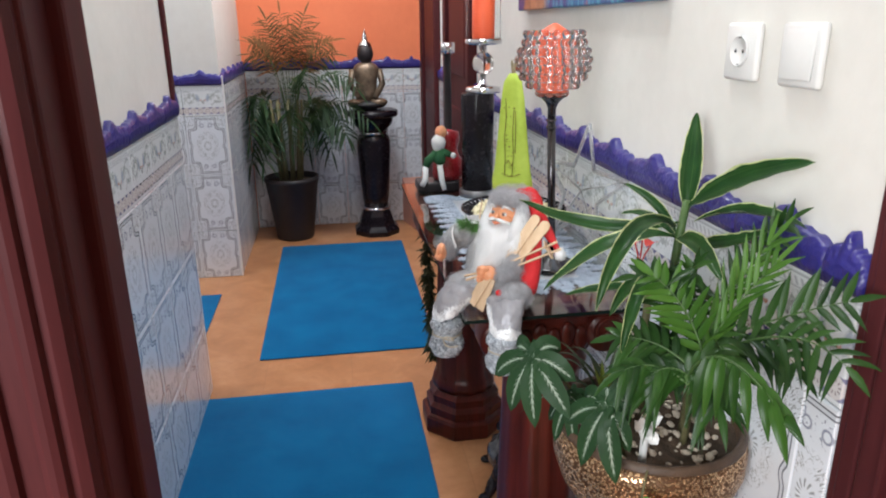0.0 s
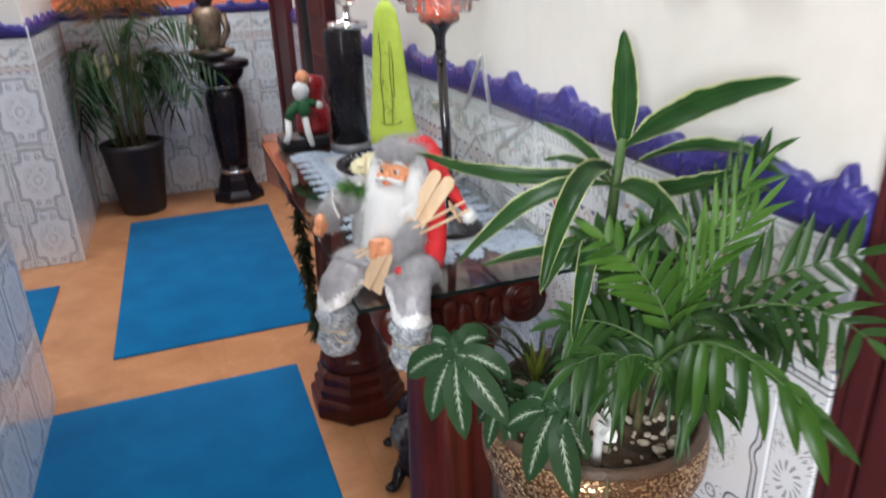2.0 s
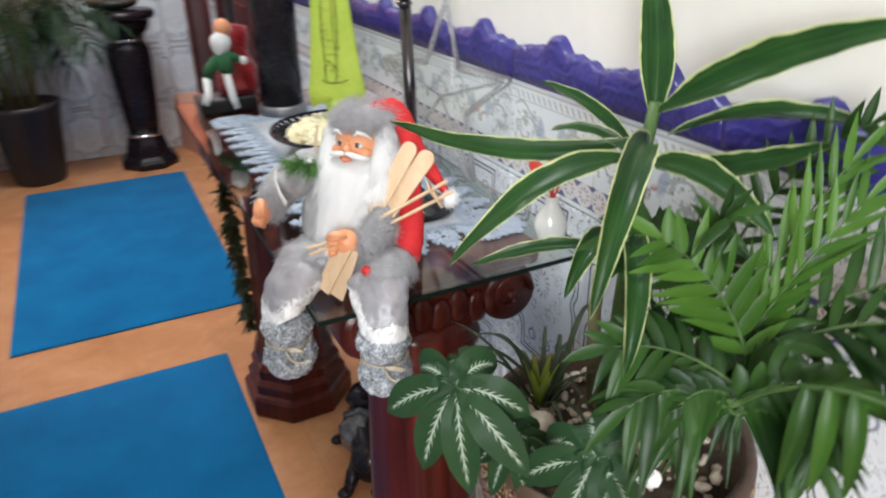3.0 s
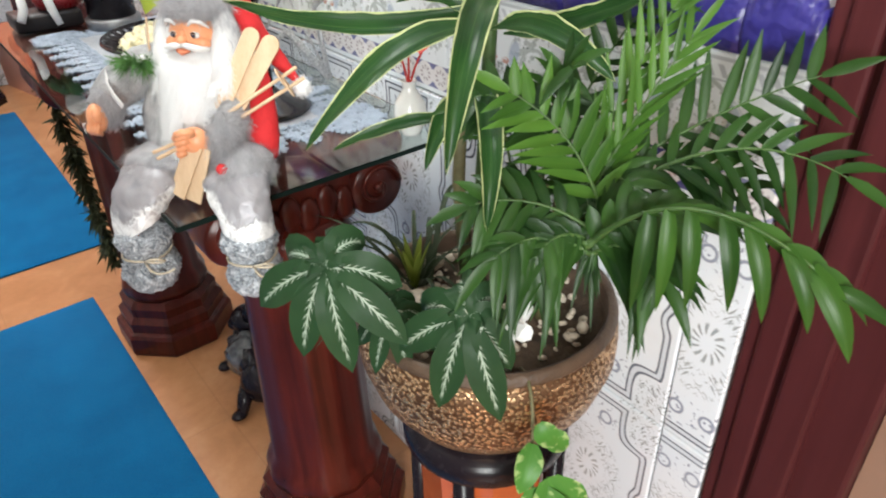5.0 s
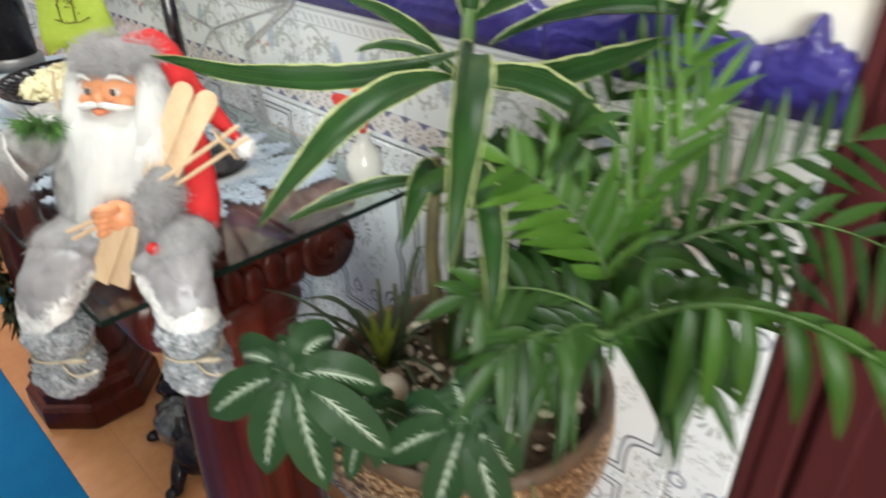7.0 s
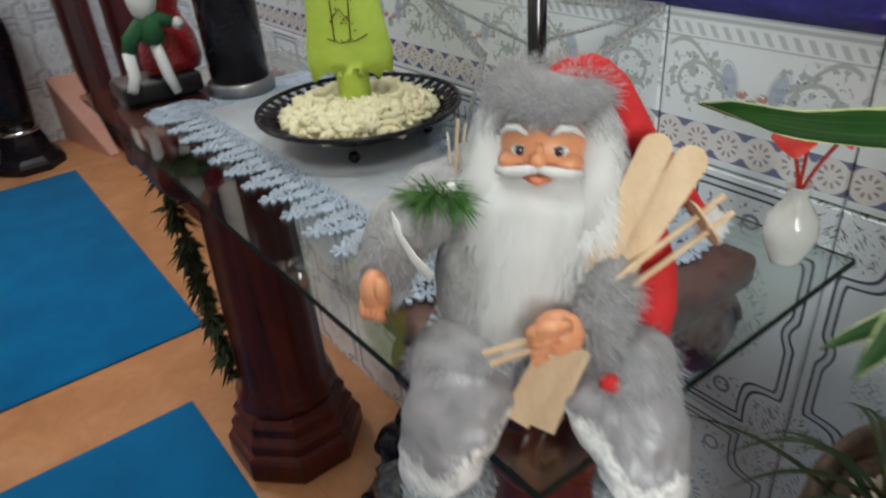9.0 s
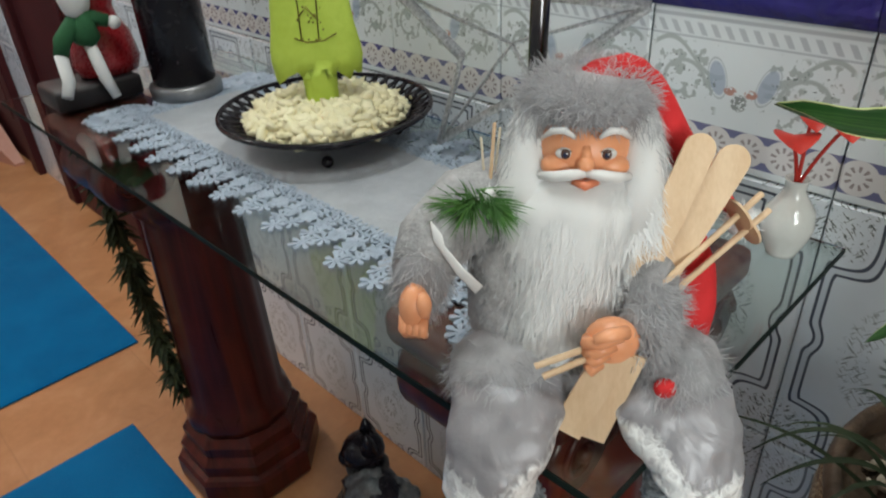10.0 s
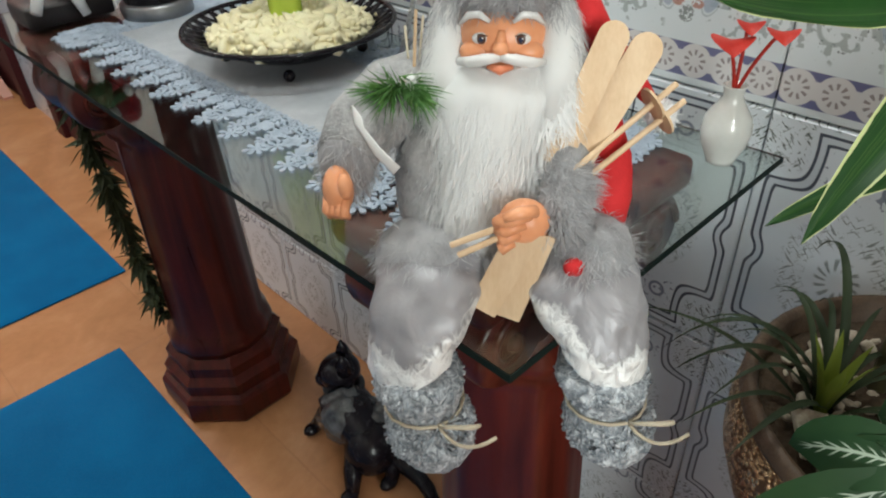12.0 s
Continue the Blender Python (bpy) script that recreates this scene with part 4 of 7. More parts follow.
def fluffy(bm, c, r, count, length, mi, rnd, bias=(0, 0, -0.4), zmin=-1, zmax=1, width=0.0004, stand=0.30, wild=0.40):
    """Wisps all over an ellipsoid, combed along bias."""
    for _ in range(count):
        z = rnd.uniform(zmin, zmax)
        a = rnd.uniform(0, 6.2832)
        q = math.sqrt(max(0, 1 - z * z))
        n = Vector((q * math.cos(a), q * math.sin(a), z))
        if n.y > 0.75:
            continue
        p = Vector((c[0] + n.x * r[0], c[1] + n.y * r[1], c[2] + n.z * r[2]))
        way = n * stand + Vector(bias) + Vector((rnd.uniform(-wild, wild), rnd.uniform(-wild, wild), rnd.uniform(-wild, wild)))
        lock(bm, p, way, length * rnd.uniform(0.55, 1.25), width, mi, rnd, n + Vector((0.01, -0.02, 0.03)), 0.4, 3)


def limb(bm, rows, mi, crease=0.0, segments=32, rise=0.0):
    """A cloth leg through (place, half width, half depth); its width lies along x. Creases run along and across it.
    Its end climbs by rise on one side."""
    rings = []
    for i, (p, w, d) in enumerate(rows):
        t = (Vector(rows[min(i + 1, len(rows) - 1)][0]) - Vector(rows[max(i - 1, 0)][0])).normalized()
        side = (Vector((1, 0, 0)) - t * t.x).normalized()
        up = t.cross(side)
        ring = []
        for k in range(segments):
            a = 2 * math.pi * k / segments
            q = Vector(p) + side * w * math.cos(a) + up * d * math.sin(a)
            q += (q - Vector(p)).normalized() * crease * (noise.noise(q * 45) + 0.6 * noise.noise(q * 110))
            q.z += abs(rise) * max(0.0, math.copysign(1, rise) * math.cos(a)) * (i / len(rows)) ** 3
            ring.append(bm.verts.new(q))
        rings.append(ring)
    for a, b in zip(rings, rings[1:]):
        for k in range(segments):
            bm.faces.new((a[k], a[(k + 1) % segments], b[(k + 1) % segments], b[k])).material_index = mi
    bm.faces.new(rings[0]).material_index = mi
    bm.faces.new(rings[-1]).material_index = mi


def eased(rows, n):
    """More rows between the given ones of a limb."""
    out = []
    for (p, w, d), (q, u, e) in zip(rows, rows[1:]):
        for k in range(n):
            s = k / n
            out.append((Vector(p).lerp(Vector(q), s), w + (u - w) * s, d + (e - d) * s))
    return out + [(Vector(rows[-1][0]), rows[-1][1], rows[-1][2])]


def christmas_doll():
    """A seated stuffed doll: fur coat, white beard, red cap, with wooden skis. Its front looks to -y."""
    rnd = random.Random(11)
    bm = bmesh.new()
    # coat: body, woollen front, hem of fur
    ball(bm, (-0.004, 0.000, 0.070), (0.070, 0.054, 0.072), COAT, 16, 26)
    ball(bm, (-0.044, -0.030, 0.066), (0.030, 0.034, 0.054), COAT, 14, 20, rough=0.10)
    fluffy(bm, (-0.044, -0.030, 0.066), (0.030, 0.034, 0.054), 1500, 0.007, COAT, rnd, (0.1, -0.1, -0.5), width=0.00025)
    for c, r, n in (((0.000, -0.038, 0.026), (0.074, 0.050, 0.024), 3600), ((-0.046, -0.072, 0.034), (0.036, 0.034, 0.021), 2900), ((0.060, -0.066, 0.038), (0.032, 0.035, 0.024), 3200)):
        ball(bm, c, r, FUR, 12, 26, rough=0.10)
        fluffy(bm, c, r, n, 0.011, FUR, rnd, (0, -0.25, -0.45), width=0.00025)
    # sleeve that hangs at the side, and the one bent across the front
    tube(bm, [(-0.046, 0.0, 0.126), (-0.074, -0.018, 0.122), (-0.094, -0.044, 0.110), (-0.098, -0.064, 0.100)], [0.027, 0.028, 0.024, 0.020], COAT, 16)
    fluffy(bm, (-0.078, -0.026, 0.116), (0.028, 0.032, 0.027), 1500, 0.007, COAT, rnd, (-0.2, -0.2, -0.5), width=0.00025)
    ball(bm, (-0.098, -0.062, 0.097), (0.019, 0.020, 0.024), FUR, 10, 14, rough=0.1)
    fluffy(bm, (-0.098, -0.062, 0.097), (0.019, 0.020, 0.024), 1300, 0.011, FUR, rnd, (-0.1, -0.1, -0.6), width=0.00025)
    tube(bm, [(0.032, -0.004, 0.112), (0.044, -0.038, 0.090), (0.046, -0.062, 0.074), (0.038, -0.079, 0.071)], [0.019, 0.019, 0.018, 0.015], FUR, 16)
    fluffy(bm, (0.045, -0.050, 0.079), (0.018, 0.030, 0.022), 2600, 0.011, FUR, rnd, (0.15, -0.1, -0.4), width=0.00025)
    fluffy(bm, (0.041, -0.073, 0.068), (0.016, 0.018, 0.021), 1900, 0.011, FUR, rnd, (0.10, -0.1, -0.5), width=0.00025)
    # ends of the sleeves
    ball(bm, (-0.100, -0.083, 0.087), (0.010, 0.012, 0.017), SKIN, 12, 14)
    ball(bm, (-0.093, -0.090, 0.094), (0.005, 0.006, 0.009), SKIN, 8, 10)
    for k in range(4):
        tube(bm, [(-0.106 + 0.0040 * k, -0.087 - 0.001 * k, 0.084), (-0.106 + 0.0040 * k, -0.093 - 0.001 * k, 0.077), (-0.105 + 0.0038 * k, -0.090, 0.0715)], [0.0036, 0.0034, 0.0026], SKIN, 8)
    ball(bm, (0.019, -0.086, 0.071), (0.0165, 0.013, 0.0155), SKIN, 12, 16)
    for k in range(4):
        tube(bm, [(0.023 - 0.0035 * k, -0.0965, 0.083 - 0.0068 * k), (0.010 - 0.0015 * k, -0.101, 0.080 - 0.0068 * k), (0.003 + 0.001 * k, -0.097, 0.077 - 0.0060 * k), (0.004 + 0.002 * k, -0.088, 0.074 - 0.005 * k)], [0.0038, 0.0042, 0.0040, 0.0030], SKIN, 8)
    tube(bm, [(0.026, -0.094, 0.084), (0.016, -0.101, 0.0865), (0.007, -0.102, 0.083)], [0.0042, 0.0044, 0.0032], SKIN, 8)
    # head
    ball(bm, (0, 0.006, 0.150), (0.038, 0.038, 0.044), FUR, 14, 20)
    ball(bm, (0, -0.010, 0.166), (0.0300, 0.030, 0.026), SKIN, 18, 26)
    ball(bm, (0.0, -0.0415, 0.1655), (0.0052, 0.0058, 0.0050), SKIN, 10, 14)
    tube(bm, [(0, -0.0365, 0.175), (0, -0.0405, 0.1675)], [0.0026, 0.0040], SKIN, 8)
    for s in (-1, 1):
        ball(bm, (s * 0.0150, -0.0315, 0.1605), (0.0115, 0.0075, 0.0075), SKIN, 10, 14)
        ball(bm, (s * 0.0122, -0.0358, 0.1700), (0.0058, 0.0030, 0.0037), WHITE, 8, 12)
        ball(bm, (s * 0.0120, -0.0378, 0.1702), (0.0031, 0.0016, 0.0032), IRIS, 8, 12)
        ball(bm, (s * 0.0120, -0.0390, 0.1702), (0.0017, 0.0008, 0.0017), BEAD, 8, 10)
        # white dot put on the pupil as its glint
        ball(bm, (s * 0.0120 + 0.0009, -0.0397, 0.1713), (0.0005, 0.0003, 0.0005), WHITE, 6, 8)
        tube(bm, [(s * 0.0072, -0.0372, 0.1712), (s * 0.0120, -0.0388, 0.1735), (s * 0.0175, -0.0355, 0.1712)], [0.0003, 0.0005, 0.0003], LID, 6)
        tube(bm, [(s * 0.0080, -0.0368, 0.1672), (s * 0.0122, -0.0374, 0.1666), (s * 0.0168, -0.0350, 0.1675)], [0.0007, 0.0010, 0.0007], SKIN, 6)
        tube(bm, [(s * 0.0070, -0.0375, 0.1805), (s * 0.0130, -0.0375, 0.1850), (s * 0.0200, -0.0335, 0.1832), (s * 0.0262, -0.0275, 0.1760)], [0.0012, 0.0024, 0.0023, 0.0010], WHITE, 8)
        tube(bm, [(0, -0.0450, 0.1615), (s * 0.009, -0.0460, 0.1606), (s * 0.018, -0.0420, 0.1575), (s * 0.0265, -0.0350, 0.1552)], [0.0026, 0.0036, 0.0036, 0.0024], WHITE, 10)
    tube(bm, [(-0.0075, -0.0440, 0.1555), (0.0, -0.0475, 0.1545), (0.0075, -0.0440, 0.1555)], [0.0018, 0.0032, 0.0018], LIP, 8)
    # beard: an uneven soft mass that leans forwards and to one side, under wisps
    lean = Matrix(((1, 0, 0.14, -0.021), (0, 1, 0.42, -0.078), (0, 0, 1, 0), (0, 0, 0, 1)))
    profile = ((0.013, 0.049), (0.024, 0.055), (0.031, 0.070), (0.037, 0.090), (0.0415, 0.115), (0.043, 0.136), (0.036, 0.150), (0.022, 0.155), (0.0, 0.156))
    rings = []
    for r, z in ((q, h) for (r0, z0), (r1, z1) in zip(profile, profile[1:]) for q, h in ((r0 + (r1 - r0) * k / 3, z0 + (z1 - z0) * k / 3) for k in range(3))):
        ring = []
        for k in range(44):
            a = 2 * math.pi * k / 44
            v = lean @ Vector((r * math.cos(a), 0.80 * r * math.sin(a), z))
            rag = noise.noise(Vector((v.x * 95, v.y * 95, v.z * 26))) * 0.0026 + noise.noise(v * 38) * 0.0030
            ring.append(bm.verts.new(v + Vector((math.cos(a), math.sin(a), 0)) * rag))
        rings.append(ring)
    for p, q in zip(rings, rings[1:]):
        for k in range(44):
            bm.faces.new((p[k], p[(k + 1) % 44], q[(k + 1) % 44], q[k])).material_index = BEARD
    bm.faces.new(rings[0]).material_index = BEARD
    for s in (-1, 1):
        tube(bm, [(s * 0.031, -0.008, 0.186), (s * 0.0335, -0.014, 0.168), (s * 0.034, -0.022, 0.146), (s * 0.030, -0.034, 0.118)], [0.007, 0.012, 0.016, 0.017], BEARD, 14)
    for _ in range(5200):
        z = 0.054 + 0.096 * rnd.random() ** 1.25
        a = rnd.uniform(math.pi * 0.90, math.pi * 2.10)
        r = next(r0 + (r1 - r0) * (z - z0) / (z1 - z0) for (r0, z0), (r1, z1) in zip(profile, profile[1:]) if z <= z1)
        n = Vector((math.cos(a), 0.8 * math.sin(a), 0.05))
        p = lean @ Vector((r * math.cos(a), 0.80 * r * math.sin(a), z))
        low = z < 0.080
        edge = abs(math.cos(a)) > 0.75
        way = n * (0.30 if edge else 0.03) + Vector((rnd.uniform(-0.22, 0.22) - 0.10, -0.36, -1.0))
        lock(bm, p, way, rnd.uniform(0.012, 0.026) * (1.25 if low else 1), 0.00034, BEARD, rnd, n, 0.30, 4)
    for s in (-1, 1):
        for _ in range(2600):
            t = rnd.random()
            a = rnd.uniform(-0.5, 2.2)
            r = 0.008 + 0.010 * min(1.0, t * 1.6)
            n = Vector((s * math.cos(a), -math.sin(a), 0.1))
            p = Vector((s * (0.031 + 0.010 * t * (1 - t)), -0.008 - 0.026 * t * t, 0.192 - 0.074 * t)) + n * r
            lock(bm, p, n * 0.30 + Vector((s * 0.08, -0.1, -1)) + Vector((rnd.uniform(-0.3, 0.3), rnd.uniform(-0.2, 0.2), 0)), rnd.uniform(0.010, 0.020), 0.00030, GREY_WHITE if rnd.random() < 0.7 - t else BEARD, rnd, n, 0.4, 4)
    for _ in range(500):
        a = rnd.uniform(-1, 1)
        p = (0.022 * a, -0.041 + 0.012 * a * a, 0.1505 + 0.006 * a * a)
        lock(bm, p, (0.5 * a + rnd.uniform(-0.2, 0.2), -0.35, -1), rnd.uniform(0.006, 0.013), 0.0004, BEARD, rnd, (a, -1, 0.2), 0.3, 3)
    # cap: fur band, red crown folded over to one side down to a white bobble
    lathe(bm, [(0.0, 0.178), (0.032, 0.180), (0.038, 0.186), (0.039, 0.194), (0.033, 0.202), (0.0, 0.205)], 30, Matrix.Translation((0.001, 0.006, 0)), FUR, 1.02)
    fluffy(bm, (0.001, 0.006, 0.193), (0.039, 0.041, 0.017), 5600, 0.011, FUR, rnd, (0.02, -0.12, -0.12), -0.75, 0.95, 0.00025, 0.26, 0.36)
    crown = eased([((0.012, 0.022, 0.178), 0.028, 0), ((0.017, 0.022, 0.188), 0.026, 0), ((0.026, 0.021, 0.194), 0.021, 0), ((0.037, 0.019, 0.189), 0.017, 0), ((0.045, 0.016, 0.178), 0.016, 0), ((0.058, 0.012, 0.159), 0.014, 0), ((0.082, 0.009, 0.134), 0.010, 0), ((0.104, 0.006, 0.110), 0.004, 0)], 5)
    tube(bm, [p for p, r, _ in crown], [r for p, r, _ in crown], RED, 24, 0.9)
    ball(bm, (0.108, 0.005, 0.105), 0.0105, WHITE, 10, 14)
    fluffy(bm, (0.108, 0.005, 0.105), (0.010, 0.010, 0.010), 350, 0.005, BEARD, rnd, (0, 0, 0), width=0.0004)
    # red felt sack and button
    limb(bm, eased([((0.058, 0.006, 0.136), 0.008, 0.006), ((0.066, -0.012, 0.112), 0.013, 0.009), ((0.070, -0.026, 0.088), 0.0175, 0.013), ((0.0715, -0.034, 0.062), 0.0190, 0.016), ((0.070, -0.038, 0.040), 0.0170, 0.014), ((0.068, -0.040, 0.028), 0.009, 0.008)], 3), RED, 0.0006)
    ball(bm, (0.0515, -0.0968, 0.0454), (0.0070, 0.006, 0.0064), RED, 10, 12)

    # skis, poles
    def board(p, q, w, t, flat, round_end):
        p, q = Vector(p), Vector(q)
        d = (q - p)
        n = Vector(flat).normalized()
        s = d.normalized().cross(n).normalized()
        up = s.cross(d.normalized())
        size = d.length
        line = [(-w * 0.92, 0), (w * 0.92, 0)] + ([(w * math.cos(a), size - w + w * math.sin(a)) for a in (math.pi * k / 10 for k in range(11))] if round_end else [(w, size), (-w, size)])
        a = [bm.verts.new(p + d.normalized() * v + s * u) for u, v in line]
        b = [bm.verts.new(p + d.normalized() * v + s * u + up * t) for u, v in line]
        m = len(line)
        faces = [bm.faces.new(a), bm.faces.new(b[::-1])] + [bm.faces.new((a[i], a[(i + 1) % m], b[(i + 1) % m], b[i])) for i in range(m)]
        for f in faces:
            f.material_index = BALSA
    board((0.036, -0.052, 0.094), (0.0715, -0.014, 0.174), 0.0098, 0.0022, (0.15, -1, 0.5), True)
    board((0.046, -0.050, 0.086), (0.0935, -0.013, 0.166), 0.0104, 0.0022, (0.15, -1, 0.5), True)
    board((-0.006, -0.104, 0.012), (0.022, -0.092, 0.070), 0.0105, 0.0022, (0.1, -1, 0.6), False)
    board((0.010, -0.100, 0.004), (0.030, -0.090, 0.066), 0.0098, 0.0022, (0.1, -1, 0.6), False)
    for p, q in (((0.048, -0.060, 0.094), (0.112, -0.010, 0.133)), ((0.052, -0.060, 0.084), (0.119, -0.009, 0.121)), ((0.016, -0.094, 0.077), (-0.026, -0.100, 0.060)), ((0.016, -0.096, 0.072), (-0.021, -0.102, 0.054))):
        tube(bm, [p, q], 0.0021, BALSA, 8)
    for c in ((0.097, -0.0215, 0.124), (0.1045, -0.0200, 0.1130)):
        lathe(bm, [(0.0, -0.0008), (0.0115, -0.0008), (0.0115, 0.0008), (0.0, 0.0008)], 18, Matrix.Translation(c) @ Vector((0.80, 0.42, 0.43)).to_track_quat("Z", "Y").to_matrix().to_4x4(), BALSA)
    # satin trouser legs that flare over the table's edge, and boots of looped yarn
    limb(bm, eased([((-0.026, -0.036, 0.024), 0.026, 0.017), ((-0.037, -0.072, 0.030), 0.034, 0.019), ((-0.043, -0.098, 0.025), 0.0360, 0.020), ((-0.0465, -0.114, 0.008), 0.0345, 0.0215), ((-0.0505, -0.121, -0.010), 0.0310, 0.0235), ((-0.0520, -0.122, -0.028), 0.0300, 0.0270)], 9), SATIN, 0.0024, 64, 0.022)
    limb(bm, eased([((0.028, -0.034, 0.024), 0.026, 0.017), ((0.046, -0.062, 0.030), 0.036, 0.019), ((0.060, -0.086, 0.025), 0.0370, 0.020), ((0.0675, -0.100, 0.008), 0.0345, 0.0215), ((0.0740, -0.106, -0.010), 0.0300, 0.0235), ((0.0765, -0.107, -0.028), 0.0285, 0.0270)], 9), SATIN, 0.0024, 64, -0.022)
    for x, y, dx, dy in ((-0.049, -0.123, 0.010, -0.014), (0.0745, -0.108, 0.008, -0.012)):
        tilt = Matrix(((1, 0, dx / -0.04, x), (0, 1, dy / -0.04, y), (0, 0, 1, -0.026), (0, 0, 0, 1)))
        first = len(bm.verts)
        lathe(bm, [(0.0, -0.061), (0.014, -0.060), (0.023, -0.056), (0.0290, -0.048), (0.0305, -0.038), (0.0285, -0.029), (0.0250, -0.022), (0.0255, -0.018), (0.0295, -0.011), (0.0305, -0.004), (0.0270, 0.004), (0.012, 0.004), (0.0, 0.004)], 40, tilt, YARN, 1.05)
        bm.verts.ensure_lookup_table()
        for v in bm.verts[first:]:
            v.co += Vector((noise.noise(v.co * 150), noise.noise(v.co * 150 + Vector((9, 0, 0))), 0.5 * noise.noise(v.co * 150 + Vector((0, 9, 0))))) * 0.0035
        for mid, tall, n in ((-0.040, 0.022, 620), (-0.006, 0.012, 420)):
            c = tilt @ Vector((0, 0, mid))
            for _ in range(n):
                # short loops of yarn
                z, a = rnd.uniform(-0.95, 0.95), rnd.uniform(0, 6.2832)
                q = math.sqrt(1 - z * z)
                nrm = Vector((q * math.cos(a), q * math.sin(a), z))
                p = Vector((c.x + 0.0285 * nrm.x, c.y + 0.030 * nrm.y, c.z + tall * z))
                u = (nrm.orthogonal().normalized() * math.cos(a * 5) + nrm.cross(nrm.orthogonal()).normalized() * math.sin(a * 5)) * rnd.uniform(0.002, 0.004)
                tube(bm, [p - u, p + nrm * rnd.uniform(0.0018, 0.0042), p + u], 0.0009, YARN, 4)
        c = tilt @ Vector((0, 0, -0.021))
        x, y, z = c.x, c.y, c.z
        tube(bm, [(x + 0.0270 * math.cos(a), y + 0.0285 * math.sin(a), z + 0.001 * math.sin(3 * a)) for a in (0.4 * i for i in range(17))], 0.0013, CORD, 6)
        tube(bm, bezier((x + 0.014, y - 0.025, z), (x + 0.040, y - 0.042, z + 0.020), (x + 0.041, y - 0.026, z + 0.006), 8) + bezier((x + 0.041, y - 0.026, z + 0.006), (x + 0.034, y - 0.022, z - 0.002), (x + 0.014, y - 0.025, z), 5)[1:], 0.0013, CORD, 6)
        tube(bm, bezier((x + 0.014, y - 0.025, z), (x + 0.030, y - 0.040, z - 0.014), (x + 0.052, y - 0.028, z - 0.002), 8), 0.0013, CORD, 6)
    # pine sprig, white berry, two dry twigs and a ribbon at the shoulder
    for k in range(5):
        root = Vector((-0.066 + 0.004 * (k % 2), -0.034, 0.136 + 0.004 * (k // 2)))
        out = Vector((-0.75 + 0.36 * k, -0.45, 0.15 - 0.12 * abs(k - 1))).normalized()
        for _ in range(90):
            p = root + out * rnd.uniform(0.0, 0.016)
            way = out * 0.9 + Vector((rnd.uniform(-0.6, 0.6), rnd.uniform(-0.6, 0.6), rnd.uniform(-0.6, 0.5)))
            strand(bm, p, way, rnd.uniform(0.016, 0.028), 0.0007, NEEDLE, 0.15, rnd)
    for k in range(60):
        a, b = rnd.uniform(0, 6.28), rnd.uniform(-0.6, 1)
        strand(bm, (-0.057, -0.037, 0.141), (math.cos(a), math.sin(a), b), 0.010, 0.0011, WHITE, 0.0, rnd)
    ball(bm, (-0.057, -0.037, 0.141), 0.005, WHITE, 6, 8)
    tube(bm, [(-0.058, -0.024, 0.138), (-0.055, -0.018, 0.182)], 0.0012, BALSA, 6)
    tube(bm, [(-0.061, -0.020, 0.138), (-0.064, -0.012, 0.170)], 0.0009, CORD, 6)
    tube(bm, [(-0.056, -0.020, 0.138), (-0.052, -0.010, 0.176)], 0.0009, CORD, 6)
    tube(bm, [(-0.091, -0.060, 0.135), (-0.086, -0.068, 0.128), (-0.083, -0.072, 0.124), (-0.072, -0.081, 0.114), (-0.060, -0.086, 0.104)], [0.0006, 0.0042, 0.0024, 0.0036, 0.0040], WHITE, 8, 0.2)
    ob = part("doll", bm, DOLL_MATS)
    for f in ob.data.polygons:
        if f.material_index == BALSA:
            f.use_smooth = False
    tagged(ob, label="seated bearded doll in grey fur and red cap, holding wooden skis", category="doll")
    f = Vector((-0.7907, -0.6122, 0))
    side = -f.cross(Vector((0, 0, 1)))
    ob.matrix_world = Matrix(((side.x, -f.x, 0, 0.303), (side.y, -f.y, 0, 1.471), (0, 0, 1, TABLE_TOP + 0.002), (0, 0, 0, 1)))
    return ob


christmas_doll()


# ---- things on the table ----
def bowl_radius(s):
    """Radius of the goblet's bowl from its foot (0) to its rim (1)."""
    steps = ((0.0, 0.026), (0.12, 0.044), (0.25, 0.058), (0.5, 0.068), (0.65, 0.067), (0.8, 0.060), (0.9, 0.053), (1.0, 0.053))
    for (p, q), (u, v) in zip(steps, steps[1:]):
        if s <= u:
            return q + (v - q) * (s - p) / (u - p)
    return steps[-1][1]


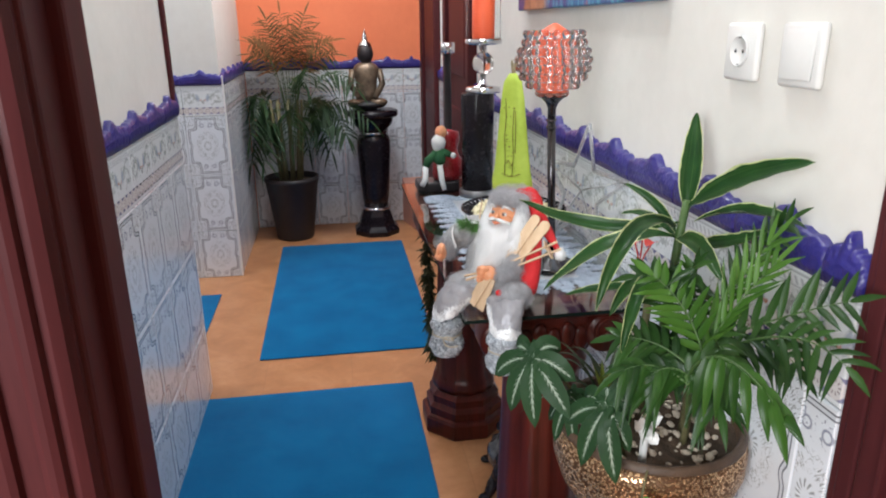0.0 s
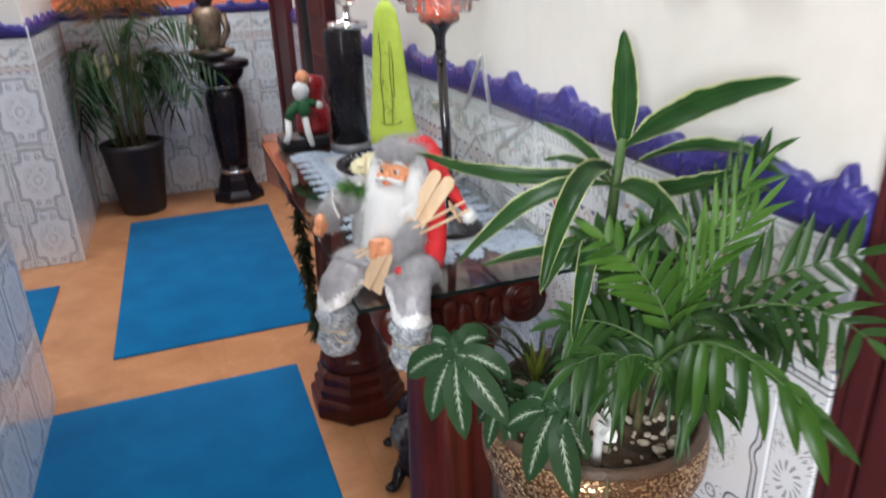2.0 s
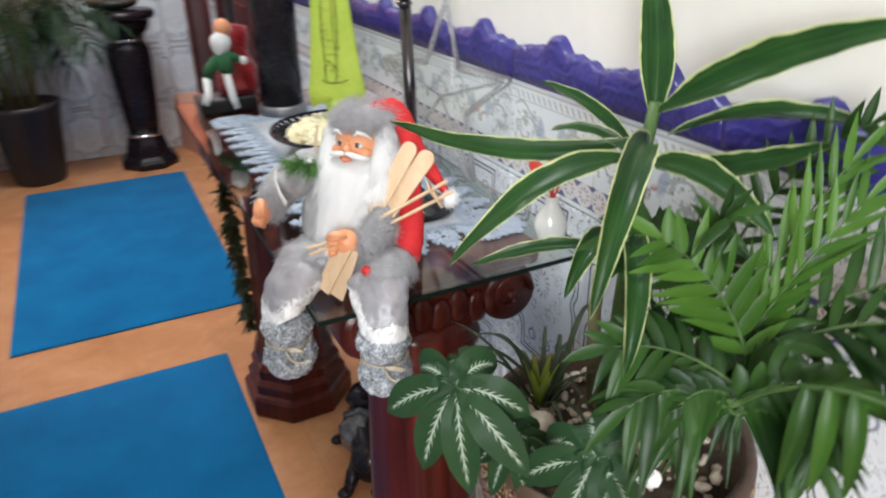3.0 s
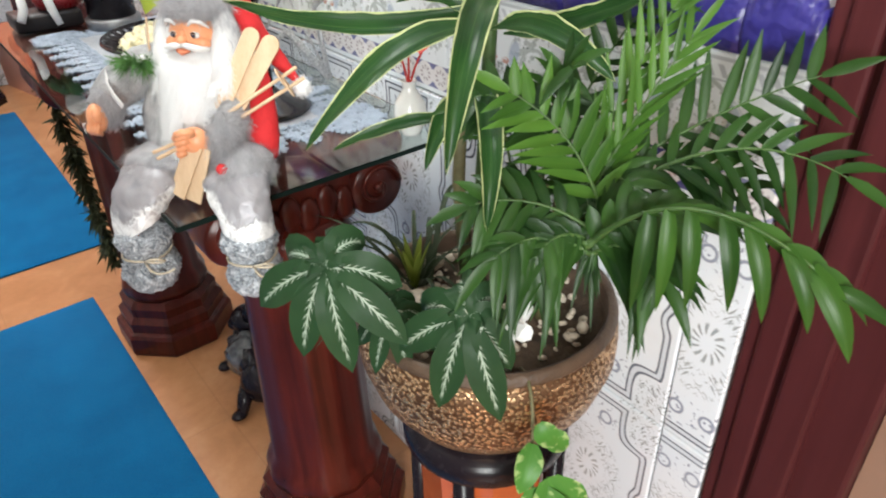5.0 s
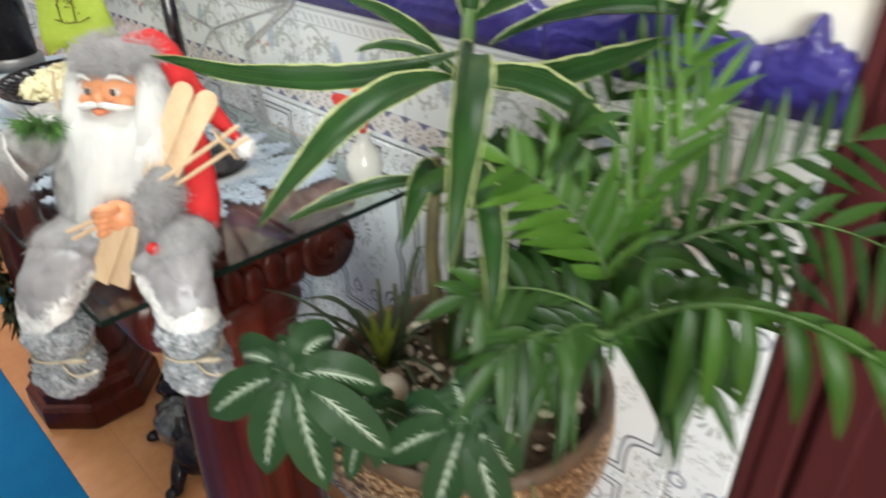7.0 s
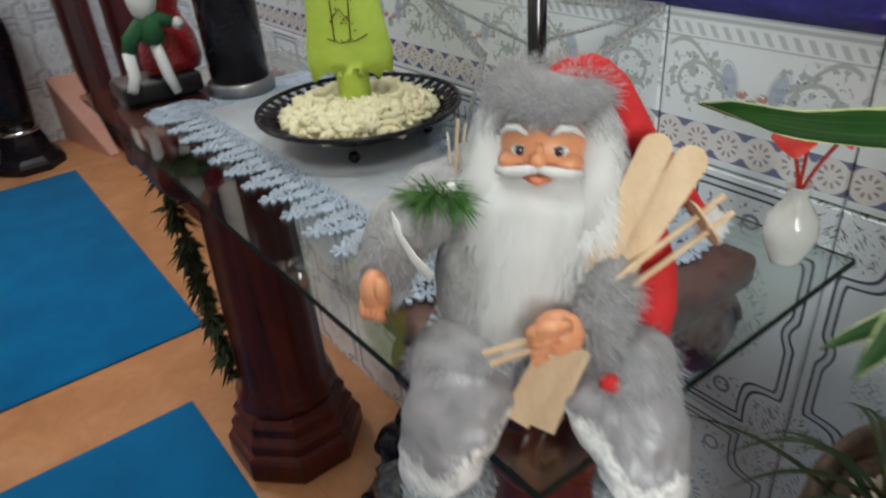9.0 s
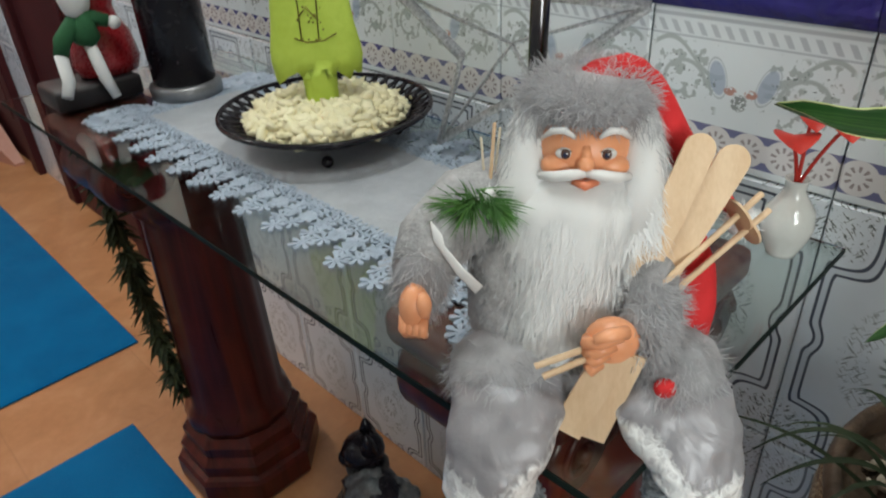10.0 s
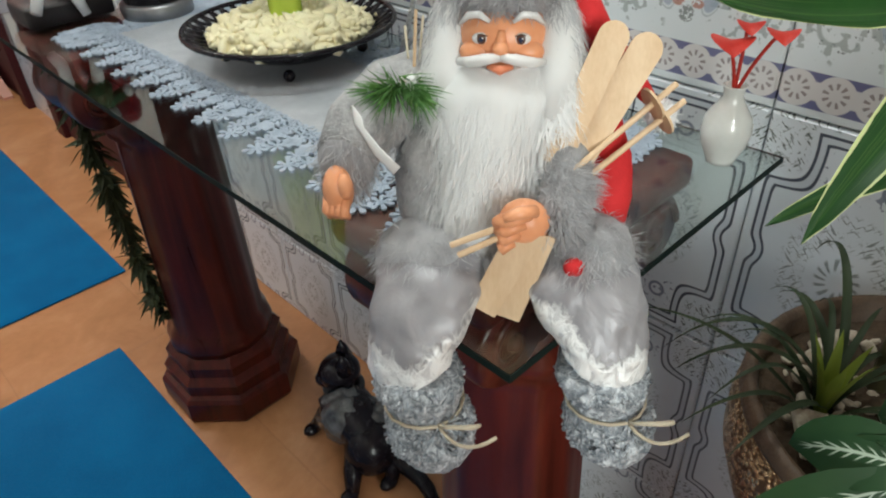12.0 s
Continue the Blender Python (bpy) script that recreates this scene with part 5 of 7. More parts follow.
def goblet():
    x, y = 0.430, 1.610
    ob = thing("candle_goblet", (x, y, TABLE_TOP), "tall metal candle goblet with a beaded crystal bowl", "candle holder")
    z0 = TABLE_TOP + 0.0032
    bm = bmesh.new()
    lathe(bm, [(0.0, z0), (0.056, z0), (0.058, z0 + 0.004), (0.050, z0 + 0.010), (0.022, z0 + 0.020), (0.011, z0 + 0.032), (0.0, z0 + 0.034)], 32, Matrix.Translation((x, y, 0)))
    under(part("foot", bm, GUNMETAL), ob)
    cx, cy = 0.413, 1.591
    axis = Matrix.Translation((cx, cy, 0))
    bm = bmesh.new()
    tube(bm, [(x, y, z0 + 0.03), (x - 0.006, y - 0.006, 0.92), (cx, cy, 1.100)], [0.0088, 0.0082, 0.0082], 0, 14)
    for z in (1.084, 1.098):
        lathe(bm, [(0.008, z - 0.004), (0.0110, z), (0.008, z + 0.004)], 18, axis)
    lathe(bm, [(0.008, 1.098), (0.0085, 1.122), (0.013, 1.132), (0.022, 1.141), (0.030, 1.146), (0.0, 1.148)], 24, axis)
    under(part("stem", bm, GUNMETAL), ob)
    bm = bmesh.new()
    rings, low, tall = 8, 1.151, 0.110
    for i in range(rings):
        s = i / (rings - 1)
        r = bowl_radius(s)
        n = max(9, int(2 * math.pi * r / 0.0175))
        for k in range(n):
            a = 2 * math.pi * (k + 0.5 * (i % 2)) / n
            bmesh.ops.create_icosphere(bm, subdivisions=2, radius=0.0082, matrix=Matrix.Translation((cx + r * math.cos(a), cy + r * math.sin(a), low + tall * s)))
    bowl = tagged(under(part("beaded_bowl", bm, CRYSTAL, label="bowl of clear crystal beads", smooth=False), ob), kind="stuff")
    bowl.visible_shadow = False
    bm = bmesh.new()
    for i in range(rings - 1):
        s = (i + 0.5) / (rings - 1)
        r = bowl_radius(s) - 0.001
        tube(bm, [(cx + r * math.cos(a), cy + r * math.sin(a), low + tall * s) for a in (0.25 * k for k in range(26))], 0.0012, 0, 5)
    under(part("wire_frame", bm, CHROME), ob)
    bm = bmesh.new()
    lathe(bm, [(0.0, 1.152), (0.029, 1.152), (0.030, 1.160), (0.030, 1.260), (0.026, 1.267), (0.010, 1.277), (0.002, 1.281), (0.0, 1.281)], 28, axis)
    candle = thing("candle", (cx, cy, 1.152), "orange-red pillar candle standing in a beaded bowl", "candle", "red candles")
    under(part("wax", bm, CANDLE), candle)


def pillar_candle():
    x, y = 0.408, 2.285
    ob = thing("candle_pillar", (x, y, TABLE_TOP), "black lacquered pillar with a silver foot on the table", "pillar")
    m = Matrix.Translation((x, y, 0))
    z0 = TABLE_TOP + 0.0025
    bm = bmesh.new()
    lathe(bm, [(0.0, z0), (0.054, z0), (0.055, z0 + 0.018), (0.050, z0 + 0.022), (0.0, z0 + 0.022)], 40, m)
    under(part("foot", bm, DULL_STEEL), ob)
    bm = bmesh.new()
    lathe(bm, [(0.0, z0 + 0.022), (0.047, z0 + 0.022), (0.049, 1.085), (0.047, 1.090), (0.0, 1.090)], 40, m)
    under(part("shaft", bm, BLACK), ob)
    x, y = 0.424, 2.285
    m = Matrix.Translation((x, y, 0))
    ob = thing("candle_holder", (x, y, 1.09), "chrome and crystal candle holder with a glass cylinder", "candle holder")
    bm = bmesh.new()
    lathe(bm, [(0.0, 1.090), (0.050, 1.090), (0.052, 1.096), (0.050, 1.106), (0.020, 1.110), (0.010, 1.118), (0.009, 1.142), (0.0, 1.142)], 36, m)
    under(part("foot", bm, CHROME), ob)
    bm = bmesh.new()
    lathe(bm, [(0.0, 1.204), (0.010, 1.206), (0.012, 1.222), (0.050, 1.226), (0.054, 1.230), (0.054, 1.240), (0.0, 1.240)], 36, m)
    under(part("top_dish", bm, CHROME), ob)
    bm = bmesh.new()
    ball(bm, (x, y, 1.173), 0.032, 0, 14, 20)
    under(part("crystal_ball", bm, CRYSTAL), ob)
    bm = bmesh.new()
    lathe(bm, [(0.050, 1.240), (0.050, 1.46), (0.048, 1.46), (0.048, 1.240)], 40, m)
    tall = under(part("glass_cylinder", bm, THIN_GLASS), ob)
    tall.visible_shadow = False
    candle = thing("candle", (x, y, 1.24), "orange-red pillar candle inside a glass cylinder", "candle", "red candles")
    bm = bmesh.new()
    lathe(bm, [(0.0, 1.2405), (0.031, 1.2405), (0.032, 1.244), (0.032, 1.365), (0.028, 1.372), (0.0, 1.368)], 32, m)
    tube(bm, [(x, y, 1.366), (x + 0.001, y, 1.378)], 0.001, 0, 6)
    under(part("wax", bm, CANDLE), candle)
    x, y = 0.345, 2.44
    ob = thing("candle_holder", (x, y, TABLE_TOP), "slim black candle stand with a chrome cup", "candle holder")
    bm = bmesh.new()
    m = Matrix.Translation((x, y, 0))
    lathe(bm, [(0.0, TABLE_TOP + 0.0004), (0.032, TABLE_TOP + 0.0004), (0.032, TABLE_TOP + 0.006), (0.014, TABLE_TOP + 0.014), (0.010, 1.19), (0.016, 1.196), (0.0, 1.196)], 24, m)
    under(part("stem", bm, BLACK_MATT), ob)
    bm = bmesh.new()
    lathe(bm, [(0.0, 1.196), (0.022, 1.196), (0.022, 1.228), (0.0, 1.228)], 24, m)
    under(part("cup", bm, CHROME), ob)


def lump(bm, c, r, rnd):
    """A small crooked shaving: an uneven low-sided ball."""
    turn = Euler((rnd.uniform(-0.8, 0.8), rnd.uniform(-0.8, 0.8), rnd.uniform(0, 6))).to_matrix()
    rings = []
    for i in range(1, 4):
        t = math.pi * i / 4
        rings.append([bm.verts.new(Vector(c) + turn @ Vector((r[0] * math.sin(t) * math.cos(k), r[1] * math.sin(t) * math.sin(k), r[2] * math.cos(t))) * rnd.uniform(0.75, 1.25)) for k in (0, 1.05, 2.1, 3.14, 4.19, 5.24)])
    top, low = (bm.verts.new(Vector(c) + turn @ Vector((0, 0, s * r[2]))) for s in (1, -1))
    for k in range(6):
        j = (k + 1) % 6
        bm.faces.new((top, rings[0][k], rings[0][j]))
        bm.faces.new((rings[0][k], rings[1][k], rings[1][j], rings[0][j]))
        bm.faces.new((rings[1][k], rings[2][k], rings[2][j], rings[1][j]))
        bm.faces.new((rings[2][k], low, rings[2][j]))


def plate():
    x, y = 0.433, 1.945
    ob = thing("plate", (x, y, TABLE_TOP), "black openwork plate on small ball feet, on the runner", "plate")
    m = Matrix.Translation((x, y, 0))
    z = TABLE_TOP + 0.016
    bm = bmesh.new()
    lathe(bm, [(0.0, z), (0.070, z), (0.096, z + 0.012), (0.108, z + 0.020), (0.107, z + 0.023), (0.094, z + 0.015), (0.070, z + 0.004), (0.0, z + 0.004)], 48, m)
    under(part("dish", bm, BLACK), ob)
    bm = bmesh.new()
    n = 44
    for k in range(n):
        a, b = 2 * math.pi * k / n, 2 * math.pi * (k + 0.5) / n
        for c, d in ((a, b), (b, a + 2 * math.pi / n)):
            s = 1 if c == a else -1
            r0, r1, h0, h1 = (0.106, 0.132, z + 0.020, z + 0.032) if s > 0 else (0.132, 0.106, z + 0.032, z + 0.020)
            tube(bm, [(x + r0 * math.cos(c), y + r0 * math.sin(c), h0), (x + r1 * math.cos(d), y + r1 * math.sin(d), h1)], 0.0024, 0, 5)
    tube(bm, [(x + 0.133 * math.cos(0.1 * k), y + 0.133 * math.sin(0.1 * k), z + 0.032) for k in range(64)], 0.0032, 0, 6)
    under(part("openwork_rim", bm, BLACK), ob)
    for k in range(4):
        bm = bmesh.new()
        a = 0.9 + k * math.pi / 2
        ball(bm, (x + 0.088 * math.cos(a), y + 0.088 * math.sin(a), TABLE_TOP + 0.0095), 0.0075, 0, 8, 12)
        under(part("foot", bm, BLACK), ob)
    heap = thing("potpourri", (x, y, z + 0.004), "heap of cream-coloured dried flakes on a black plate", "potpourri")
    bm = bmesh.new()
    rnd = random.Random(5)
    lathe(bm, [(0.100, z + 0.017), (0.092, z + 0.027), (0.066, z + 0.035), (0.030, z + 0.040), (0.0, z + 0.042)], 32, m)
    for _ in range(700):
        r, a = 0.100 * math.sqrt(rnd.random()), rnd.uniform(0, 6.283)
        h = z + 0.014 + 0.026 * (1 - (r / 0.108) ** 3) + rnd.uniform(-0.002, 0.005)
        q = rnd.uniform(0.005, 0.0125)
        lump(bm, (x + r * math.cos(a), y + r * math.sin(a), h), (q * 1.3, q * rnd.uniform(0.5, 0.9), q * rnd.uniform(0.35, 0.6)), rnd)
    for _ in range(26):
        r, a = rnd.uniform(0.098, 0.112), rnd.uniform(0, 6.283)
        lump(bm, (x + r * math.cos(a), y + r * math.sin(a), z + 0.0265), (0.005, 0.003, 0.002), rnd)
    tagged(under(part("heap", bm, FLAKES), heap), kind="stuff")
    for k in range(46):
        r, a = 0.094 * math.sqrt((k + 0.5) / 46), 2.4 * k
        bm = bmesh.new()
        q = rnd.uniform(0.008, 0.014)
        lump(bm, (x + r * math.cos(a), y + r * math.sin(a), z + 0.019 + 0.026 * (1 - (r / 0.108) ** 3)), (q * 1.25, q * 0.8, q * 0.35), rnd)
        under(part("flake", bm, FLAKES), heap)


def lime_ornament():
    x, y = 0.427, 1.940
    ob = thing("ornament", (x, y, 0.815), "tall lime green felt ornament with gilded lines, stuck in dried flakes", "ornament")
    turn = math.radians(-38)
    bm = bmesh.new()
    sections = [(0.812, 0.022, 0.02), (0.845, 0.020, 0.018), (0.872, 0.021, 0.018), (0.882, 0.024, 0.018), (0.884, 0.052, 0.017), (0.893, 0.055, 0.0170), (0.905, 0.054, 0.0160), (0.93, 0.049, 0.014), (0.99, 0.042, 0.013), (1.05, 0.036, 0.012), (1.10, 0.031, 0.010), (1.145, 0.024, 0.008), (1.166, 0.009, 0.005)]
    n = 28
    rings = []
    rnd = random.Random(8)
    for z, a, b in sections:
        ring = []
        for k in range(n):
            t = 2 * math.pi * k / n
            u, w = a * math.copysign(abs(math.cos(t)) ** 0.7, math.cos(t)), b * math.sin(t)
            rag = rnd.uniform(-0.020, 0.004) if abs(z - 0.884) < 0.001 else 0
            ring.append(bm.verts.new((x + u * math.cos(turn) - w * math.sin(turn) - 0.010 * (z - 0.86), y + u * math.sin(turn) + w * math.cos(turn), z + rag)))
        rings.append(ring)
    for a, b in zip(rings, rings[1:]):
        for k in range(n):
            bm.faces.new((a[k], a[(k + 1) % n], b[(k + 1) % n], b[k]))
    bm.faces.new(rings[-1])
    under(part("felt_body", bm, LIME), ob)

    def at(u, z, lift=0.0165):
        return (x + u * math.cos(turn) + lift * math.sin(turn) - 0.010 * (z - 0.86), y + u * math.sin(turn) - lift * math.cos(turn), z)

    bm = bmesh.new()
    for line in ([(-0.022, 0.902), (-0.008, 0.896), (0.012, 0.897), (0.027, 0.904)], [(-0.014, 0.900), (-0.013, 0.94), (-0.016, 0.99), (-0.012, 1.04), (-0.014, 1.09)], [(0.006, 0.898), (0.009, 0.95), (0.006, 1.0), (0.008, 1.06)],
                 [(-0.014, 0.925), (-0.004, 0.936), (0.006, 0.922)], [(-0.016, 0.985), (-0.006, 0.99)], [(0.013, 0.955), (0.014, 1.01), (0.012, 1.06)]):
        tube(bm, [at(u, z + 0.018, 0.0156 - 0.02 * (z - 0.87)) for u, z in line], 0.0009, 0, 5)
    for _ in range(60):
        z = rnd.uniform(0.915, 1.09)
        ball(bm, at(rnd.uniform(-0.017, 0.016), z, 0.0156 - 0.02 * (z - 0.88)), rnd.uniform(0.0008, 0.0017), 0, 4, 6)
    under(part("gilded_drawing", bm, GOLD_LINE, label="dark gilded line drawing"), ob)
    bm = bmesh.new()
    for k in range(7):
        q = rnd.uniform(-0.016, 0.016)
        tube(bm, bezier((x - 0.003, y, 1.15), (x - 0.003 + q * 0.5, y + q * 0.3, 1.175), (x - 0.003 + q, y + q * 0.5, 1.185 + rnd.uniform(0, 0.018)), 6), [0.003, 0.003, 0.0028, 0.003, 0.0035, 0.002], 0, 6)
    under(part("dry_sprig", bm, DRY_STALK, label="dry beige sprig"), ob)


def flower_vase():
    x, y = 0.535, 1.408
    ob = thing("bud_vase", (x, y, TABLE_TOP), "small white ceramic bud vase standing on the glass", "vase")
    m = Matrix.Translation((x, y, TABLE_TOP + 0.0005))
    bm = bmesh.new()
    lathe(bm, [(0.0, 0.0), (0.013, 0.0), (0.014, 0.004), (0.020, 0.018), (0.0225, 0.030), (0.020, 0.044), (0.012, 0.056), (0.0085, 0.063), (0.0095, 0.071), (0.0105, 0.073), (0.0085, 0.073), (0.006, 0.060), (0.0, 0.058)], 32, m)
    under(part("body", bm, CERAMIC), ob)
    ob = thing("red_flower", (x, y, TABLE_TOP + 0.06), "red waxy flowers on thin red stalks in a bud vase", "flower")
    z = TABLE_TOP + 0.062
    for tip, size in (((x - 0.008, y + 0.010, z + 0.050), 0.019), ((x + 0.004, y + 0.002, z + 0.062), 0.012), ((x + 0.012, y - 0.022, z + 0.058), 0.014)):
        bm = bmesh.new()
        tube(bm, bezier((x, y, z), (x + (tip[0] - x) * 0.3, y + (tip[1] - y) * 0.3, z + 0.03), tip, 8), 0.0016, 0, 6)
        under(part("stalk", bm, RED_PETAL), ob)
        bm = bmesh.new()
        t = Vector(tip)
        blade(bm, bezier(t + Vector((size * 0.2, 0.0, 0.0)), t + Vector((-size * 0.5, -size * 0.3, 0.006)), t + Vector((-size * 1.3, -size * 0.9, -0.004)), 7), size * 1.9, (-0.2, -0.1, 1), 0.15, 0.1, 0.4, 5, 0.6)
        under(part("petal", bm, RED_PETAL), ob)


def star_ornament():
    c = Vector((0.530, 1.722, 0.920))
    ob = thing("star_ornament", (c.x, c.y, TABLE_TOP), "openwork five-pointed star covered in silver glitter, leaning on the wall", "ornament")
    right, up = Vector((0.30, -0.954, 0)).normalized(), Vector((0.10, 0.04, 0.985)).normalized()
    points = []
    for k in range(10):
        r = 0.150 if k % 2 == 0 else 0.062
        a = math.radians(90 + 36 * k)
        points.append(c + right * r * math.cos(a) + up * r * math.sin(a))
    for a, b in zip(points, points[1:] + points[:1]):
        bm = bmesh.new()
        tube(bm, [a, a.lerp(b, 0.5), b], 0.0062, 0, 6, 0.6)
        under(part("bar", bm, GLITTER), ob)
    for k in (2, 4, 6, 8):
        bm = bmesh.new()
        tube(bm, [c, points[k]], 0.0022, 0, 5)
        under(part("spoke", bm, GLITTER), ob)


def elf_and_sack():
    x, y = 0.318, 2.375
    ob = thing("box", (x, y, TABLE_TOP), "small black box standing on the table", "box")
    bm = bmesh.new()
    box(bm, (x - 0.085, y - 0.038, TABLE_TOP + 0.0025), (x + 0.045, y + 0.052, TABLE_TOP + 0.035), 0.006)
    under(part("body", bm, BLACK_MATT), ob)
    bm = bmesh.new()
    z = TABLE_TOP + 0.035
    lathe(bm, [(0.0, z), (0.045, z + 0.002), (0.052, z + 0.02), (0.046, z + 0.060), (0.032, z + 0.085), (0.030, z + 0.10), (0.038, z + 0.125), (0.034, z + 0.15), (0.0, z + 0.158)], 20, Matrix.Translation((x + 0.016, y + 0.008, 0)), 0, 0.7)
    ob = part("gift_sack", bm, shaded("red_satin", (0.22, 0.010, 0.016), (0.42, 0.025, 0.032), 0.28, 24.0, coat=0.3, bump=0.5, bump_scale=60))
    tagged(ob, label="shiny red satin sack standing on a black box", category="sack")
    bm = bmesh.new()
    a, b = x - 0.030, y - 0.030
    ball(bm, (a + 0.002, b - 0.002, z + 0.094), (0.019, 0.015, 0.024), 1, 10, 14, rough=0.12)
    ball(bm, (a + 0.010, b + 0.004, z + 0.122), (0.016, 0.015, 0.017), 2, 10, 14)
    tube(bm, [(a + 0.006, b, z + 0.082), (a + 0.004, b - 0.004, z + 0.050), (a - 0.002, b - 0.006, z + 0.040)], [0.012, 0.017, 0.012], 0, 12)
    tube(bm, [(a, b, z + 0.072), (a - 0.026, b - 0.004, z + 0.050), (a - 0.034, b - 0.008, z + 0.034)], [0.011, 0.011, 0.009], 0, 10)
    tube(bm, [(a + 0.008, b, z + 0.074), (a + 0.034, b - 0.010, z + 0.064)], [0.010, 0.008], 0, 10)
    tube(bm, [(a - 0.034, b - 0.008, z + 0.036), (a - 0.036, b - 0.016, z + 0.004), (a - 0.046, b - 0.024, z - 0.012)], [0.008, 0.008, 0.007], 1, 10)
    tube(bm, [(a + 0.004, b - 0.008, z + 0.040), (a + 0.008, b - 0.018, z + 0.0), (a + 0.014, b - 0.024, z - 0.026)], [0.008, 0.008, 0.006], 1, 10)
    ball(bm, (a + 0.040, b - 0.012, z + 0.062), 0.0085, 1, 8, 10)
    for v in bm.verts:
        v.co = Vector((a + 0.008 + (v.co.x - a) * 1.15, b + (v.co.y - b) * 1.1, z + 0.010 + (v.co.z - z) * 1.18))
    ob = part("doll", bm, [shaded("green_felt", (0.012, 0.075, 0.025), (0.03, 0.13, 0.05), 0.85, 40.0), DOLL_MATS[WHITE], DOLL_MATS[SKIN]])
    tagged(ob, label="small cloth doll in green and white sitting on a red sack", category="doll")


def garland():
    """A leafy tinsel garland: a cord with a tuft at every hand's width."""
    ob = thing("garland", (0.22, 2.30, 0.2), "dark olive-green tinsel garland hanging beside the table pedestal", "garland")
    rnd = random.Random(3)
    line = bezier((0.256, 2.330, 0.768), (0.254, 2.355, 0.50), (0.268, 2.300, 0.24), 26)
    bm = bmesh.new()
    tube(bm, line, 0.003, 0, 5)
    under(part("cord", bm, GARLAND), ob)
    for i, p in enumerate(line):
        bm = bmesh.new()
        wide = 1.0 + 0.35 * math.sin(i * 1.7)
        for _ in range(40):
            way = Vector((rnd.uniform(-1, 1), rnd.uniform(-1, 1), rnd.uniform(-1.0, 0.5)))
            blade(bm, bezier(p, p + way * 0.015 * wide, p + way * rnd.uniform(0.018, 0.034) * wide + Vector((0, 0, -0.008)), 3), 0.0095, (rnd.uniform(-1, 1), rnd.uniform(-1, 1), 1), 0.3, 0.0, 0.5, 3, 0.3)
        under(part("tuft", bm, GARLAND, smooth=False), ob)


def cat_figure():
    """A plain black crouching figure with pricked ears, wrapped in clear foil."""
    bm = bmesh.new()
    along = Vector((0.045, 0.145, 0)).to_track_quat("Y", "Z").to_matrix().to_4x4()
    ball(bm, (0.440, 1.950, 0.072), (0.048, 0.100, 0.054), 0, 16, 22, along)
    ball(bm, (0.425, 1.885, 0.056), (0.054, 0.050, 0.055), 0, 14, 20)
    ball(bm, (0.462, 2.018, 0.134), (0.042, 0.040, 0.036), 0, 14, 20)
    ball(bm, (0.436, 2.030, 0.126), (0.020, 0.020, 0.016), 0, 10, 14)
    for dx, dy in ((0.020, 0.012), (-0.006, -0.024)):
        lathe(bm, [(0.018, 0.0), (0.011, 0.026), (0.001, 0.048)], 10, Matrix.Translation((0.464 + dx, 2.018 + dy, 0.152)) @ pose(0, 0, 0, 6, -6, 0), 0)
    for top, mid, low in (((0.430, 2.000, 0.070), (0.408, 2.020, 0.040), (0.396, 2.036, 0.013)), ((0.405, 1.905, 0.055), (0.372, 1.880, 0.035), (0.352, 1.860, 0.013)), ((0.455, 1.870, 0.055), (0.440, 1.845, 0.030), (0.420, 1.830, 0.013))):
        tube(bm, [top, mid, low], [0.024, 0.018, 0.0125], 0, 12)
        ball(bm, (low[0] - 0.006, low[1], 0.012), (0.020, 0.014, 0.0118), 0, 8, 12)
    tube(bm, bezier((0.440, 1.850, 0.040), (0.470, 1.790, 0.016), (0.440, 1.735, 0.014), 12), [0.016] * 6 + [0.014] * 3 + [0.012] * 3, 0, 10)
    tube(bm, [(0.458 + 0.034 * math.cos(a), 2.004 + 0.034 * math.sin(a), 0.106) for a in (0.42 * k for k in range(16))], 0.008, 1, 8)
    ball(bm, (0.428, 1.966, 0.080), (0.050, 0.060, 0.052), 2, 18, 26, along, rough=0.22)
    ball(bm, (0.462, 1.912, 0.076), (0.034, 0.044, 0.040), 2, 16, 22, along, rough=0.30)
    ob = part("cat_figurine", bm, [BLACK, shaded("black_ribbon", (0.012, 0.012, 0.013), (0.05, 0.05, 0.055), 0.35, 60.0), shaded("clear_foil", (0.015, 0.015, 0.017), (0.13, 0.13, 0.135), 0.16, 45.0, coat=0.8, bump=1.0, bump_scale=75)])
    tagged(ob, label="glossy black cat figurine draped in silver foil on the floor", category="figurine")


goblet()
pillar_candle()
plate()
lime_ornament()
flower_vase()
star_ornament()
elf_and_sack()
garland()
cat_figure()


# ---- on the wall ----
def wall_plate(name, y0, y1, label, category):
    ob = thing(name, (RIGHT + TILE, (y0 + y1) / 2, 1.237), label, category, "wall plates")
    x = RIGHT + TILE
    bm = bmesh.new()
    box(bm, (x - 0.012, y0, 1.196), (x, y1, 1.278), 0.005)
    under(part("cover", bm, WHITE_PLASTIC), ob)
    return ob, x


